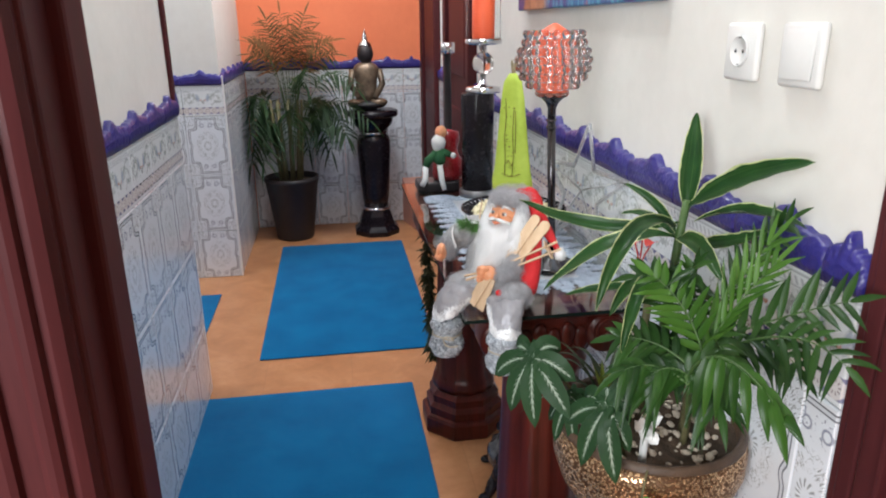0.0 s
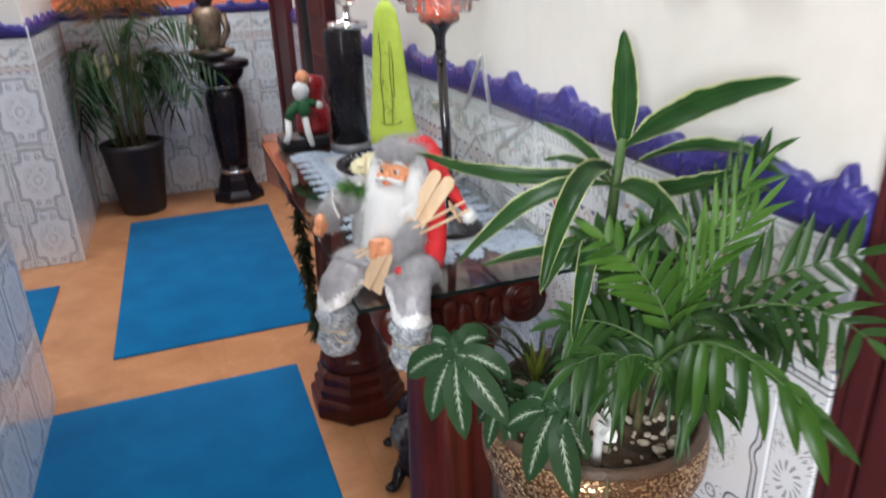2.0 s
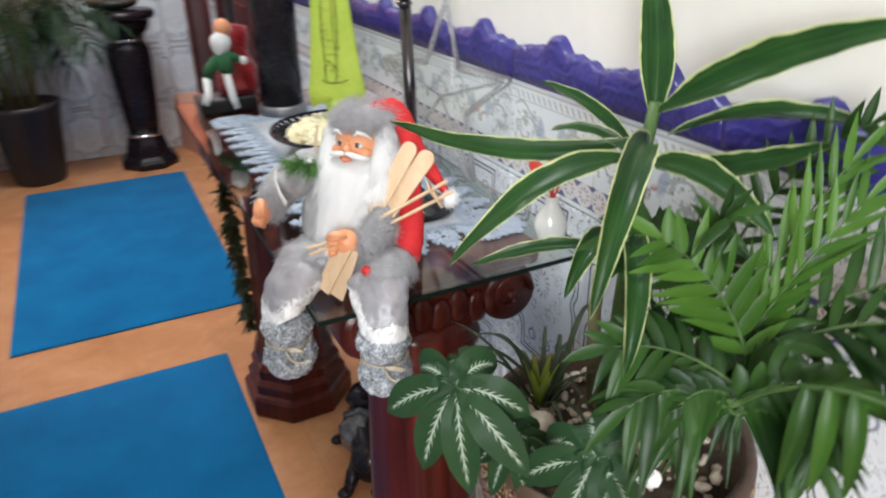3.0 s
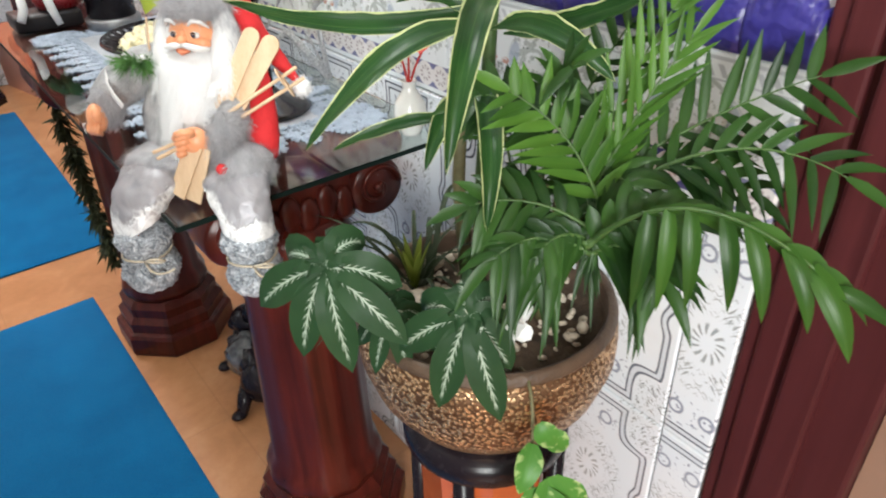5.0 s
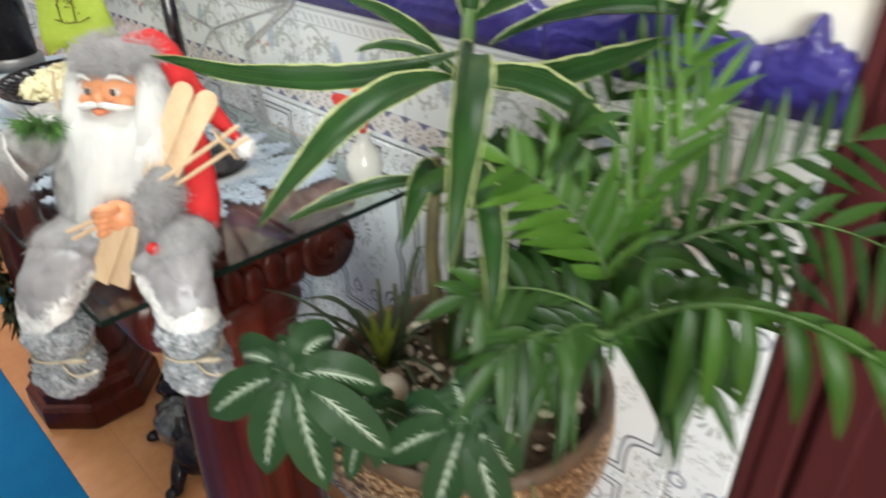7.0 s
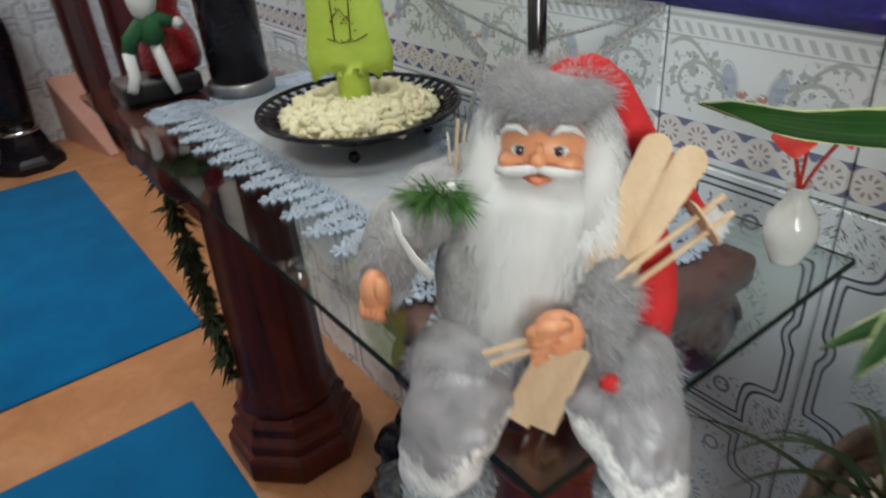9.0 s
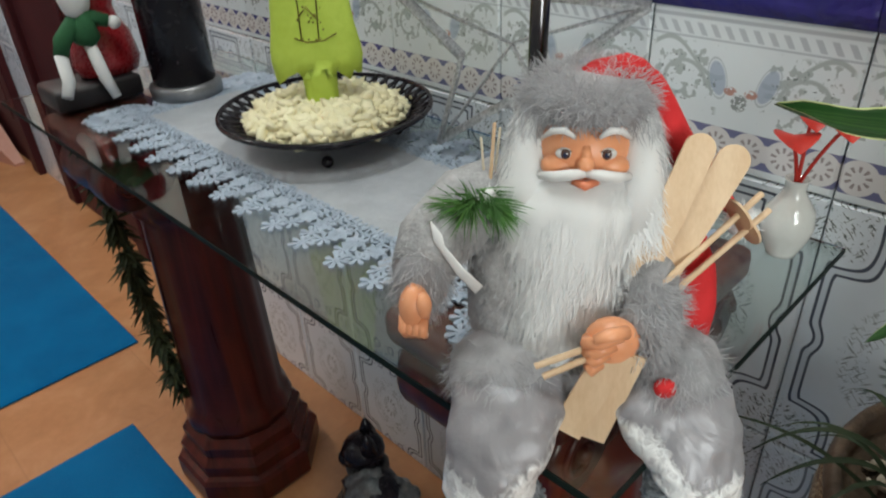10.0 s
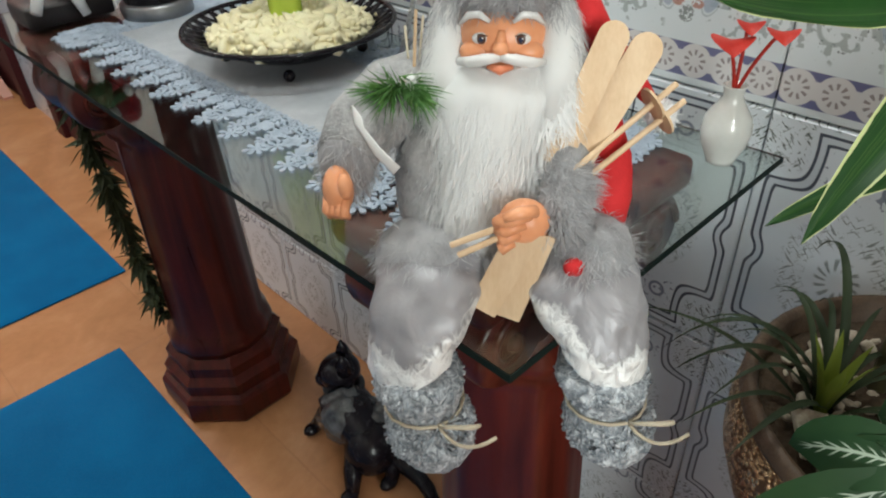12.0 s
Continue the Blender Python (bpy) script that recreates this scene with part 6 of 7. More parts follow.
socket, x = wall_plate("power_socket", 1.203, 1.285, "white plastic wall socket with a round recess", "socket")
bm = bmesh.new()
lathe(bm, [(0.0205, 0.0), (0.0225, 0.0), (0.0225, 0.003), (0.0205, 0.003), (0.0195, 0.0008)], 32, Matrix.Translation((x - 0.012, 1.2445, 1.238)) @ pose(0, 0, 0, 0, -90, 0))
under(part("rim", bm, WHITE_PLASTIC), socket)
bm = bmesh.new()
for dy in (-0.0095, 0.0095):
    lathe(bm, [(0.0, 0.0), (0.0028, 0.0), (0.0028, 0.0008), (0.0, 0.0008)], 12, Matrix.Translation((x - 0.0122, 1.2445 + dy, 1.238)) @ pose(0, 0, 0, 0, -90, 0))
box(bm, (x - 0.0135, 1.2405, 1.2565), (x - 0.0120, 1.2485, 1.2605))
box(bm, (x - 0.0135, 1.2405, 1.2155), (x - 0.0120, 1.2485, 1.2195))
under(part("contact_hole", bm, SOCKET_DARK, label="dark contact holes"), socket)
switch, x = wall_plate("light_switch", 1.066, 1.149, "white plastic rocker light switch on the wall", "switch")
bm = bmesh.new()
box(bm, (x - 0.0148, 1.076, 1.205), (x - 0.011, 1.137, 1.269), 0.002, Matrix.Translation((x, 0, 1.237)) @ pose(0, 0, 0, 0, 3, 0) @ Matrix.Translation((-x, 0, -1.237)))
under(part("rocker", bm, WHITE_PLASTIC), switch)


def painting_material():
    """Painted fields along the canvas: purple, brown and orange, then turquoise and blue strokes."""
    g = Nodes("abstract_paint", (0.2, 0.2, 0.5), 0.4)
    x, y, z = g.xyz(g.place())
    p = g.coords()
    a = g.noise(p, 7.0, 4, 0.5, 1.5)
    along = g.m("ADD", g.m("MULTIPLY", g.m("SUBTRACT", 2.46, y), 1.04), g.m("MULTIPLY", g.m("SUBTRACT", a, 0.5), 0.12))
    strokes = g.noise(g.vec(g.m("MULTIPLY", y, 30.0), g.m("MULTIPLY", z, 8.0), 0.0), 1.0, 3, 0.5, 1.0)
    field = g.ramp(strokes, (0.36, (0.05, 0.04, 0.22)), (0.46, (0.02, 0.16, 0.36)), (0.54, (0.10, 0.42, 0.52)), (0.62, (0.03, 0.10, 0.34)), (0.72, (0.40, 0.16, 0.08)))
    brown = g.ramp(a, (0.35, (0.30, 0.12, 0.05)), (0.65, (0.52, 0.24, 0.12)))
    c = g.mix(g.step(along, 0.30, 0.03), brown, field)
    g.put("Base Color", g.mix(g.step(along, 0.07, 0.015), (0.07, 0.04, 0.20), c))
    g.bump(g.noise(p, 90.0, 3), 0.4, 0.003)
    return g.mat


picture = thing("wall_picture", (RIGHT + TILE, 1.98, 1.6), "abstract canvas in purple, blue and orange hanging on the wall", "picture")
bm = bmesh.new()
box(bm, (RIGHT + TILE - 0.028, 1.50, 1.318), (RIGHT + TILE - 0.001, 2.46, 1.95), 0.004)
under(part("canvas", bm, painting_material(), smooth=False), picture)


# ---- the planted bowl by the doorway ----
BX, BY = 0.455, 1.163
bowl = thing("planter_bowl", (BX, BY, 0.53), "round hammered bronze planter bowl on an orange stand", "planter")
m = Matrix.Translation((BX, BY, 0))
bm = bmesh.new()
lathe(bm, [(0.0, 0.5196), (0.0815, 0.5196), (0.0899, 0.5254), (0.1129, 0.5486), (0.1358, 0.5834), (0.1484, 0.6229), (0.1494, 0.6484), (0.1457, 0.6785), (0.1365, 0.6785), (0.1365, 0.6519), (0.0, 0.6461)], 56, m)
under(part("body", bm, BRONZE), bowl)
bm = bmesh.new()
lathe(bm, [(0.1330, 0.650), (0.1330, 0.6830), (0.1360, 0.6885), (0.1400, 0.6895), (0.1436, 0.6865), (0.1464, 0.6790), (0.1464, 0.6775), (0.1400, 0.6770), (0.1380, 0.6480)], 56, m)
under(part("rim", bm, shaded("brown_bronze", (0.055, 0.032, 0.019), (0.11, 0.066, 0.040), 0.5, 40.0, bump=0.4, bump_scale=200), label="plain brown rim"), bowl)
bm = bmesh.new()
rnd = random.Random(21)
rows = []
for i in range(9):
    r = 0.1365 * i / 8
    rows.append([bm.verts.new((BX + r * math.cos(a), BY + r * math.sin(a), 0.664 + 0.014 * noise.noise(Vector((r * math.cos(a), r * math.sin(a), 0)) * 28))) for a in (2 * math.pi * k / 30 for k in range(30))])
for a, b in zip(rows[1:], rows[2:]):
    for k in range(30):
        bm.faces.new((a[k], a[(k + 1) % 30], b[(k + 1) % 30], b[k]))
bm.faces.new(rows[1])
for v in rows[0]:
    bm.verts.remove(v)
soil = tagged(part("soil", bm, SOIL), label="dark brown potting soil in a bronze bowl", category="soil", kind="stuff")
bm = bmesh.new()
for _ in range(150):
    r, a = 0.118 * math.sqrt(rnd.random()), rnd.uniform(0, 6.283)
    q = rnd.uniform(0.0028, 0.0085)
    ball(bm, (BX + r * math.cos(a), BY + r * math.sin(a), 0.669 + rnd.uniform(0, 0.006)), (q, q * rnd.uniform(0.45, 1), q * 0.5), 0, 5, 6, Euler((rnd.uniform(-0.5, 0.5), rnd.uniform(-0.5, 0.5), rnd.uniform(0, 6))).to_matrix().to_4x4())
tagged(part("gravel", bm, PEBBLE), label="pale gravel and bark chips on the potting soil", category="gravel", kind="stuff")
for px, py, q in ((0.385, 1.200, 0.018), (0.366, 1.182, 0.013), (0.408, 1.222, 0.009), (0.411, 1.251, 0.007), (0.435, 1.263, 0.009), (0.458, 1.261, 0.011), (0.494, 1.258, 0.010)):
    bm = bmesh.new()
    ball(bm, (px, py, 0.671 + q * 0.7), (q, q * 0.9, q * 0.85), 0, 10, 14, rough=0.08)
    tagged(part("pebble", bm, PEBBLE), label="smooth pale pebble lying on the soil", category="pebble", group="pebbles in the bowl")
bm = bmesh.new()
for way, size in (((-0.5, -0.4, 0.9), 0.034), ((0.5, -0.4, 0.8), 0.032), ((-0.1, -0.8, 0.3), 0.028), ((0.3, 0.3, 0.9), 0.034), ((-0.7, 0.1, 0.5), 0.028), ((0.3, -0.6, -0.6), 0.030), ((-0.4, -0.5, -0.5), 0.026)):
    p = Vector((0.408, 1.074, 0.724))
    size *= 0.98
    blade(bm, bezier(p, p + Vector(way) * size * 0.6, p + Vector(way) * size, 5), size * 0.8, (way[1], -0.6, way[0] + 0.3), 0.6, 0.3, 0.5, 3, 0.3)
tube(bm, [(0.406, 1.078, 0.652), (0.404, 1.072, 0.724)], 0.006, 0, 8)
tagged(part("paper_flower", bm, shaded("white_paper", (0.72, 0.72, 0.70), (0.84, 0.84, 0.82), 0.8, 60.0)), label="crumpled white paper flower stuck in the soil", category="ornament")

bm = bmesh.new()
box(bm, (-0.021, -0.014, -0.003), (0.021, 0.014, 0.003), 0.0015, pose(0.380, 1.231, 0.677, 14, -10, 35))
tagged(part("pot_shard", bm, PEBBLE, smooth=False), label="flat beige shard lying on the potting soil", category="shard")

stand = thing("plant_stand", (BX, BY, 0), "orange ceramic plant stand with black bands", "stand")
bm = bmesh.new()
lathe(bm, [(0.0, 0.0), (0.125, 0.0), (0.125, 0.03), (0.092, 0.06), (0.084, 0.20), (0.084, 0.38), (0.088, 0.473), (0.0, 0.475)], 8, m @ pose(0, 0, 0, 0, 0, 10))
under(part("drum", bm, ORANGE_CERAMIC, smooth=False), stand)
bm = bmesh.new()
lathe(bm, [(0.0, 0.475), (0.100, 0.475), (0.106, 0.483), (0.106, 0.503), (0.092, 0.5185), (0.0, 0.5185)], 40, m)
for k in range(4):
    a = math.radians(32.5 + 90 * k)
    tube(bm, [(BX + 0.128 * math.cos(a), BY + 0.128 * math.sin(a), 0.006), (BX + 0.097 * math.cos(a), BY + 0.097 * math.sin(a), 0.07), (BX + 0.092 * math.cos(a), BY + 0.092 * math.sin(a), 0.479)], 0.013, 0, 8)
under(part("black_band", bm, BLACK), stand)

# striped dragon plant
dragon = thing("dracaena", (0.49, 1.21, 0.655), "dracaena with long dark leaves edged in cream, growing in the bowl", "plant")
stem(dragon, [(0.478, 1.205, 0.645), (0.490, 1.212, 0.80), (0.508, 1.222, 0.96), (0.515, 1.222, 1.02)], [0.009, 0.008, 0.007, 0.006], PALM_STALK)
stem(dragon, [(0.470, 1.215, 0.645), (0.462, 1.220, 0.80), (0.462, 1.212, 0.90)], [0.008, 0.007, 0.006], STEM)
for spine, width, hint in (
        (((0.508, 1.222, 0.985), (0.420, 1.300, 0.935), (0.286, 1.353, 1.000)), 0.034, (-0.50, -0.40, 0.70)),
        (((0.505, 1.222, 0.960), (0.410, 1.235, 0.990), (0.305, 1.261, 0.873)), 0.037, (-0.42, -0.26, 0.87)),
        (((0.462, 1.212, 0.880), (0.415, 1.260, 0.875), (0.352, 1.296, 0.846)), 0.022, (-0.45, -0.35, 0.80)),
        (((0.515, 1.222, 1.000), (0.530, 1.235, 1.070), (0.560, 1.300, 1.143)), 0.042, (-0.7, -0.7, 0.1)),
        (((0.515, 1.220, 1.010), (0.540, 1.120, 1.080), (0.560, 1.009, 1.117)), 0.045, (-0.6, -0.4, 0.5)),
        (((0.520, 1.205, 0.990), (0.545, 1.110, 1.045), (0.570, 1.020, 1.030)), 0.030, (-0.4, -0.1, 0.9)),
        (((0.490, 1.200, 0.985), (0.345, 1.055, 1.075), (0.307, 1.046, 0.925)), 0.031, (-0.5, -0.6, 0.3)),
        (((0.470, 1.200, 0.920), (0.362, 1.048, 0.968), (0.347, 1.046, 0.862)), 0.026, (-0.5, -0.6, 0.3)),
        (((0.508, 1.225, 0.960), (0.500, 1.290, 1.010), (0.462, 1.345, 1.022)), 0.020, (-0.4, -0.4, 0.8)),
        (((0.508, 1.225, 0.955), (0.480, 1.260, 1.000), (0.440, 1.290, 0.985)), 0.018, (-0.3, -0.5, 0.7)),
        (((0.515, 1.210, 0.955), (0.530, 1.110, 0.970), (0.535, 1.045, 1.022)), 0.036, (-0.6, -0.2, 0.7)),
        (((0.500, 1.215, 0.960), (0.480, 1.120, 1.000), (0.470, 1.030, 0.960)), 0.034, (-0.5, -0.3, 0.7)),
        (((0.462, 1.212, 0.880), (0.420, 1.180, 0.935), (0.380, 1.170, 0.860)), 0.028, (-0.3, -0.6, 0.6))):
    leaf("leaf", dragon, bezier(*spine, 20), width, hint, STRIPED_LEAF, fold=0.30 if spine[2][2] < 0.90 and width > 0.033 else 0.60, shape=0.42, wave=0.12, taper=0.66)

# parlour palm
palm = thing("parlour_palm", (0.50, 1.13, 0.655), "bushy green parlour palm growing in the bronze bowl", "plant")
for k, (px, py) in enumerate(((0.50, 1.14), (0.52, 1.12), (0.485, 1.11), (0.51, 1.16))):
    stem(palm, [(px, py, 0.645), (px + 0.004, py - 0.004, 0.74), (px + 0.006, py - 0.010, 0.82)], [0.006, 0.005, 0.004], STEM)
# rib from, over, to; pairs, leaflet length, droop, seed, leaflet width, spread, young
FRONDS = (
    # bright young fronds that face the door
    ((0.446, 1.014, 0.862), (0.434, 1.034, 0.930), (0.398, 1.078, 0.958), 9, 0.058, 0.10, 3, 0.0118, 0.80, 1),
    ((0.426, 1.010, 0.853), (0.394, 1.046, 0.886), (0.350, 1.071, 0.874), 8, 0.054, 0.45, 9, 0.0115, 0.75, 0),
    ((0.456, 1.040, 0.868), (0.438, 1.109, 0.950), (0.399, 1.124, 0.940), 9, 0.056, 0.30, 21, 0.0112, 0.80, 0),
    # upright ones, still half folded
    ((0.451, 1.036, 0.860), (0.488, 1.040, 0.952), (0.525, 1.020, 1.017), 10, 0.064, 0.00, 10, 0.0072, 0.28, 1),
    ((0.454, 1.032, 0.860), (0.485, 1.018, 0.939), (0.520, 0.999, 0.995), 9, 0.062, 0.00, 15, 0.0072, 0.30, 1),
    ((0.510, 1.140, 0.780), (0.545, 1.120, 0.970), (0.555, 1.030, 1.040), 9, 0.060, 0.15, 6, 0.0085, 0.55, 0),
    # wide dark fronds along the wall and out past the door post
    ((0.466, 1.025, 0.880), (0.536, 0.983, 0.934), (0.556, 0.911, 0.976), 10, 0.066, 0.12, 2, 0.0100, 0.85, 0),
    ((0.469, 1.004, 0.880), (0.528, 0.949, 0.940), (0.522, 0.861, 0.922), 9, 0.060, 0.40, 14, 0.0095, 0.80, 0),
    ((0.462, 1.020, 0.870), (0.509, 0.981, 0.914), (0.512, 0.921, 0.890), 8, 0.055, 0.45, 8, 0.0095, 0.80, 0),
    # drooping ones over the soil
    ((0.421, 0.997, 0.833), (0.385, 1.028, 0.868), (0.345, 1.035, 0.842), 10, 0.062, 1.00, 5, 0.0112, 0.75, 0),
    ((0.428, 1.004, 0.839), (0.397, 1.015, 0.868), (0.372, 1.017, 0.838), 9, 0.060, 1.10, 11, 0.0112, 0.80, 0),
    ((0.415, 0.999, 0.846), (0.425, 0.966, 0.892), (0.431, 0.932, 0.896), 7, 0.058, 0.70, 7, 0.0145, 0.70, 0),
    ((0.415, 0.992, 0.839), (0.426, 0.964, 0.872), (0.419, 0.925, 0.846), 9, 0.058, 1.10, 13, 0.0112, 0.80, 0),
    ((0.495, 1.110, 0.760), (0.470, 1.050, 0.900), (0.450, 0.985, 0.890), 10, 0.066, 0.70, 16, 0.0112, 0.85, 0),
    ((0.500, 1.120, 0.750), (0.500, 1.060, 0.830), (0.470, 1.020, 0.830), 9, 0.062, 1.00, 17, 0.0105, 0.85, 0),
    ((0.490, 1.120, 0.760), (0.450, 1.100, 0.870), (0.400, 1.085, 0.850), 10, 0.066, 0.70, 22, 0.0112, 0.90, 0),
    ((0.495, 1.130, 0.780), (0.475, 1.100, 0.950), (0.440, 1.050, 0.975), 10, 0.062, 0.30, 23, 0.0100, 0.85, 0),
    ((0.485, 1.120, 0.750), (0.455, 1.100, 0.830), (0.425, 1.080, 0.830), 10, 0.066, 0.90, 24, 0.0112, 0.90, 0),
    ((0.490, 1.110, 0.760), (0.470, 1.060, 0.890), (0.440, 1.020, 0.860), 10, 0.066, 0.70, 25, 0.0112, 0.90, 0),
    ((0.490, 1.150, 0.770), (0.470, 1.170, 0.930), (0.430, 1.130, 0.930), 9, 0.060, 0.50, 27, 0.0105, 0.90, 0),
)
for a, b, c, pairs, size, droop, seed, width, spread, young in FRONDS:
    if a[2] > 0.82:
        # the bare stalk below the feathered part
        stem(palm, bezier((0.500, 1.125, 0.655), (0.490, 1.110, 0.78), a, 10), [0.0032 - 0.00013 * k for k in range(10)], PALM_STALK, "stalk")
    frond(palm, a, b, c, pairs, size, PALM_YOUNG if young else PALM_LEAF, droop, width, 0.03 if a[2] > 0.82 else 0.34, (-0.55, -0.48, 0.60), seed, spread, thick=0.0019)


def hanging_frond():
    """The frond that arches out past the door post, its broad leaflets hanging straight down."""
    rnd = random.Random(5)
    rib = bezier((0.413, 0.992, 0.850), (0.392, 0.905, 0.968), (0.418, 0.812, 0.900), 24)
    bm = bmesh.new()
    tube(bm, rib, [0.0021 * (1 - 0.6 * i / 23) for i in range(24)], 1, 6)
    for k, i in enumerate((7, 9, 11, 14, 16, 19, 21)):
        p = rib[i]
        tip = p + Vector((-0.012 + 0.002 * k, -0.004 - 0.005 * k, -0.077 + 0.0048 * k)) * rnd.uniform(0.92, 1.08)
        blade(bm, bezier(p, p.lerp(tip, 0.5) + Vector((-0.006, -0.008, 0.012)), tip, 10), rnd.uniform(0.0125, 0.0160), (-0.75 + rnd.uniform(-0.25, 0.25), -0.50, 0.10 + 0.15 * rnd.random()), 0.28, 0.0, 0.34, 5, 0.55, taper=0.85)
        far = p + Vector((0.012, -0.036, -0.006 - 0.004 * k)) * rnd.uniform(0.85, 1.1)
        blade(bm, bezier(p, p.lerp(far, 0.5) + Vector((0.004, 0, 0.010)), far, 8), 0.0115, (-0.45, -0.35, 0.80), 0.28, 0.0, 0.36, 3, 0.5, taper=1.0)
    p = rib[-1]
    blade(bm, bezier(p, p + Vector((-0.003, -0.02, 0.002)), p + Vector((-0.006, -0.042, -0.006)), 8), 0.012, (-0.6, -0.3, 0.7), 0.4, 0.0, 0.3, 3, 0.6)
    mesh = bpy.data.meshes.new("frond")
    bm.to_mesh(mesh)
    bm.free()
    mesh.materials.append(PALM_FRESH)
    mesh.materials.append(PALM_STALK)
    for f in mesh.polygons:
        f.use_smooth = True
    under(new("frond", mesh), palm)
    stem(palm, bezier((0.500, 1.125, 0.655), (0.470, 1.080, 0.76), rib[0], 10), 0.0026, PALM_STALK, "stalk")


hanging_frond()

# white-veined rosettes
def rosette(centre, foot, seed, size):
    rnd = random.Random(seed)
    c = Vector(centre)
    plant = thing("veined_plant", foot, "low plant with dark green leaves and silver-white midribs", "plant", "veined plants")
    stem(plant, bezier(foot, (c.x + 0.03, c.y + 0.02, c.z + 0.02), c, 8), 0.0035, STEM)
    for k in range(12):
        if seed == 32 and k == 0:
            continue
        a = 2 * math.pi * k / 8 + 0.3 + rnd.uniform(-0.15, 0.15)
        level = 0 if k < 8 else 1
        reach = size * (0.72 if seed == 32 and k == 7 else 1) * rnd.uniform(0.86, 1.10) * (1 if level == 0 else 0.62) * (0.9 if math.sin(a) > 0.3 else 1)
        # outward in the plane that faces the walk, then down
        side, up = Vector((0.55, -0.75, 0.1)).normalized(), Vector((0.35, 0.30, 0.85)).normalized()
        out = (side * math.cos(a) + up * math.sin(a)).normalized()
        face = Vector((-0.62, -0.52, 0.58))
        mid = c + out * reach * 0.5 + face * 0.014
        end = c + out * reach * (0.85 if math.sin(a) > 0.3 else 1.05) - face * 0.012 + Vector((0, 0, -0.030))
        leaf("leaf", plant, bezier(c + face * 0.004 * level, mid, end, 10), size * 0.50, face, VEINED_LEAF, fold=0.18, shape=0.58, base=0.16, taper=0.72, wave=0.06)


rosette((0.263, 1.166, 0.803), (0.365, 1.190, 0.655), 31, 0.074)
rosette((0.337, 1.056, 0.776), (0.390, 1.105, 0.655), 32, 0.068)
rosette((0.322, 1.150, 0.735), (0.365, 1.150, 0.655), 33, 0.045)

# bromeliad with narrow leaves
brom = thing("bromeliad", (0.402, 1.235, 0.655), "small yellow-green bromeliad with narrow dark leaves in the bowl", "plant")
rnd = random.Random(41)
for k in range(6):
    a = 2 * math.pi * k / 6 + 0.4
    p = Vector((0.408, 1.238, 0.655))
    leaf("leaf", brom, bezier(p, p + Vector((0.008 * math.cos(a), 0.008 * math.sin(a), 0.05)), p + Vector((0.022 * math.cos(a), 0.022 * math.sin(a), 0.085)), 8), 0.013, (math.cos(a) * -0.6, math.sin(a) * -0.6, 0.7), BROMELIAD, fold=0.5, shape=0.3, base=0.7, across=3)
for k in range(15):
    a = 2 * math.pi * k / 15 + rnd.uniform(-0.2, 0.2)
    p = Vector((0.412, 1.24, 0.655))
    far = rnd.uniform(0.09, 0.17) * (0.70 if math.cos(a) > 0.1 else 1)
    leaf("leaf", brom, bezier(p, p + Vector((far * 0.45 * math.cos(a), far * 0.45 * math.sin(a), rnd.uniform(0.09, 0.14))), p + Vector((far * math.cos(a), far * math.sin(a), rnd.uniform(0.02, 0.08))), 14), 0.0068, (0, 0, 1), GRASS_LEAF, fold=0.5, shape=0.2, base=0.7, across=3)

for tip, high in (((0.361, 1.350, 0.700), 0.80), ((0.492, 1.314, 0.700), 0.76), ((0.298, 1.262, 0.700), 0.74), ((0.544, 1.309, 0.720), 0.82), ((0.330, 1.325, 0.715), 0.78)):
    a, c = Vector((0.425, 1.232, 0.660)), Vector(tip)
    b = a.lerp(c, 0.5)
    leaf("leaf", brom, bezier(a, (b.x, b.y, high), c, 16), 0.0085, (0, 0, 1), GRASS_LEAF, fold=0.5, shape=0.2, base=0.7, across=3)

# trailing pothos
pothos = thing("pothos", (0.40, 1.045, 0.66), "trailing pothos with bright mottled leaves hanging over the bowl", "plant")
stem(pothos, bezier((0.42, 1.075, 0.655), (0.375, 1.005, 0.73), (0.366, 0.998, 0.60), 12), 0.0018, STEM)
stem(pothos, bezier((0.366, 0.998, 0.60), (0.364, 0.985, 0.56), (0.372, 0.975, 0.51), 8), 0.0018, STEM)
for p, q, w in (((0.366, 0.998, 0.645), (-0.028, -0.012, -0.038), 0.027), ((0.372, 0.998, 0.668), (0.012, -0.012, -0.030), 0.024), ((0.385, 0.995, 0.652), (0.012, -0.010, -0.028), 0.024), ((0.366, 0.990, 0.592), (0.0, -0.020, -0.070), 0.060),
                ((0.376, 0.985, 0.602), (0.020, -0.020, -0.070), 0.058), ((0.360, 0.985, 0.560), (-0.022, -0.016, -0.060), 0.048), ((0.374, 0.975, 0.53), (0.01, -0.02, -0.06), 0.052)):
    p, q = Vector(p), Vector(q)
    leaf("leaf", pothos, bezier(p, p + q * 0.5 + Vector((-0.006, -0.008, 0.006)), p + q, 9), w, (-0.55, -0.75, 0.45), POTHOS_LEAF, fold=0.22, shape=0.32, base=0.35)


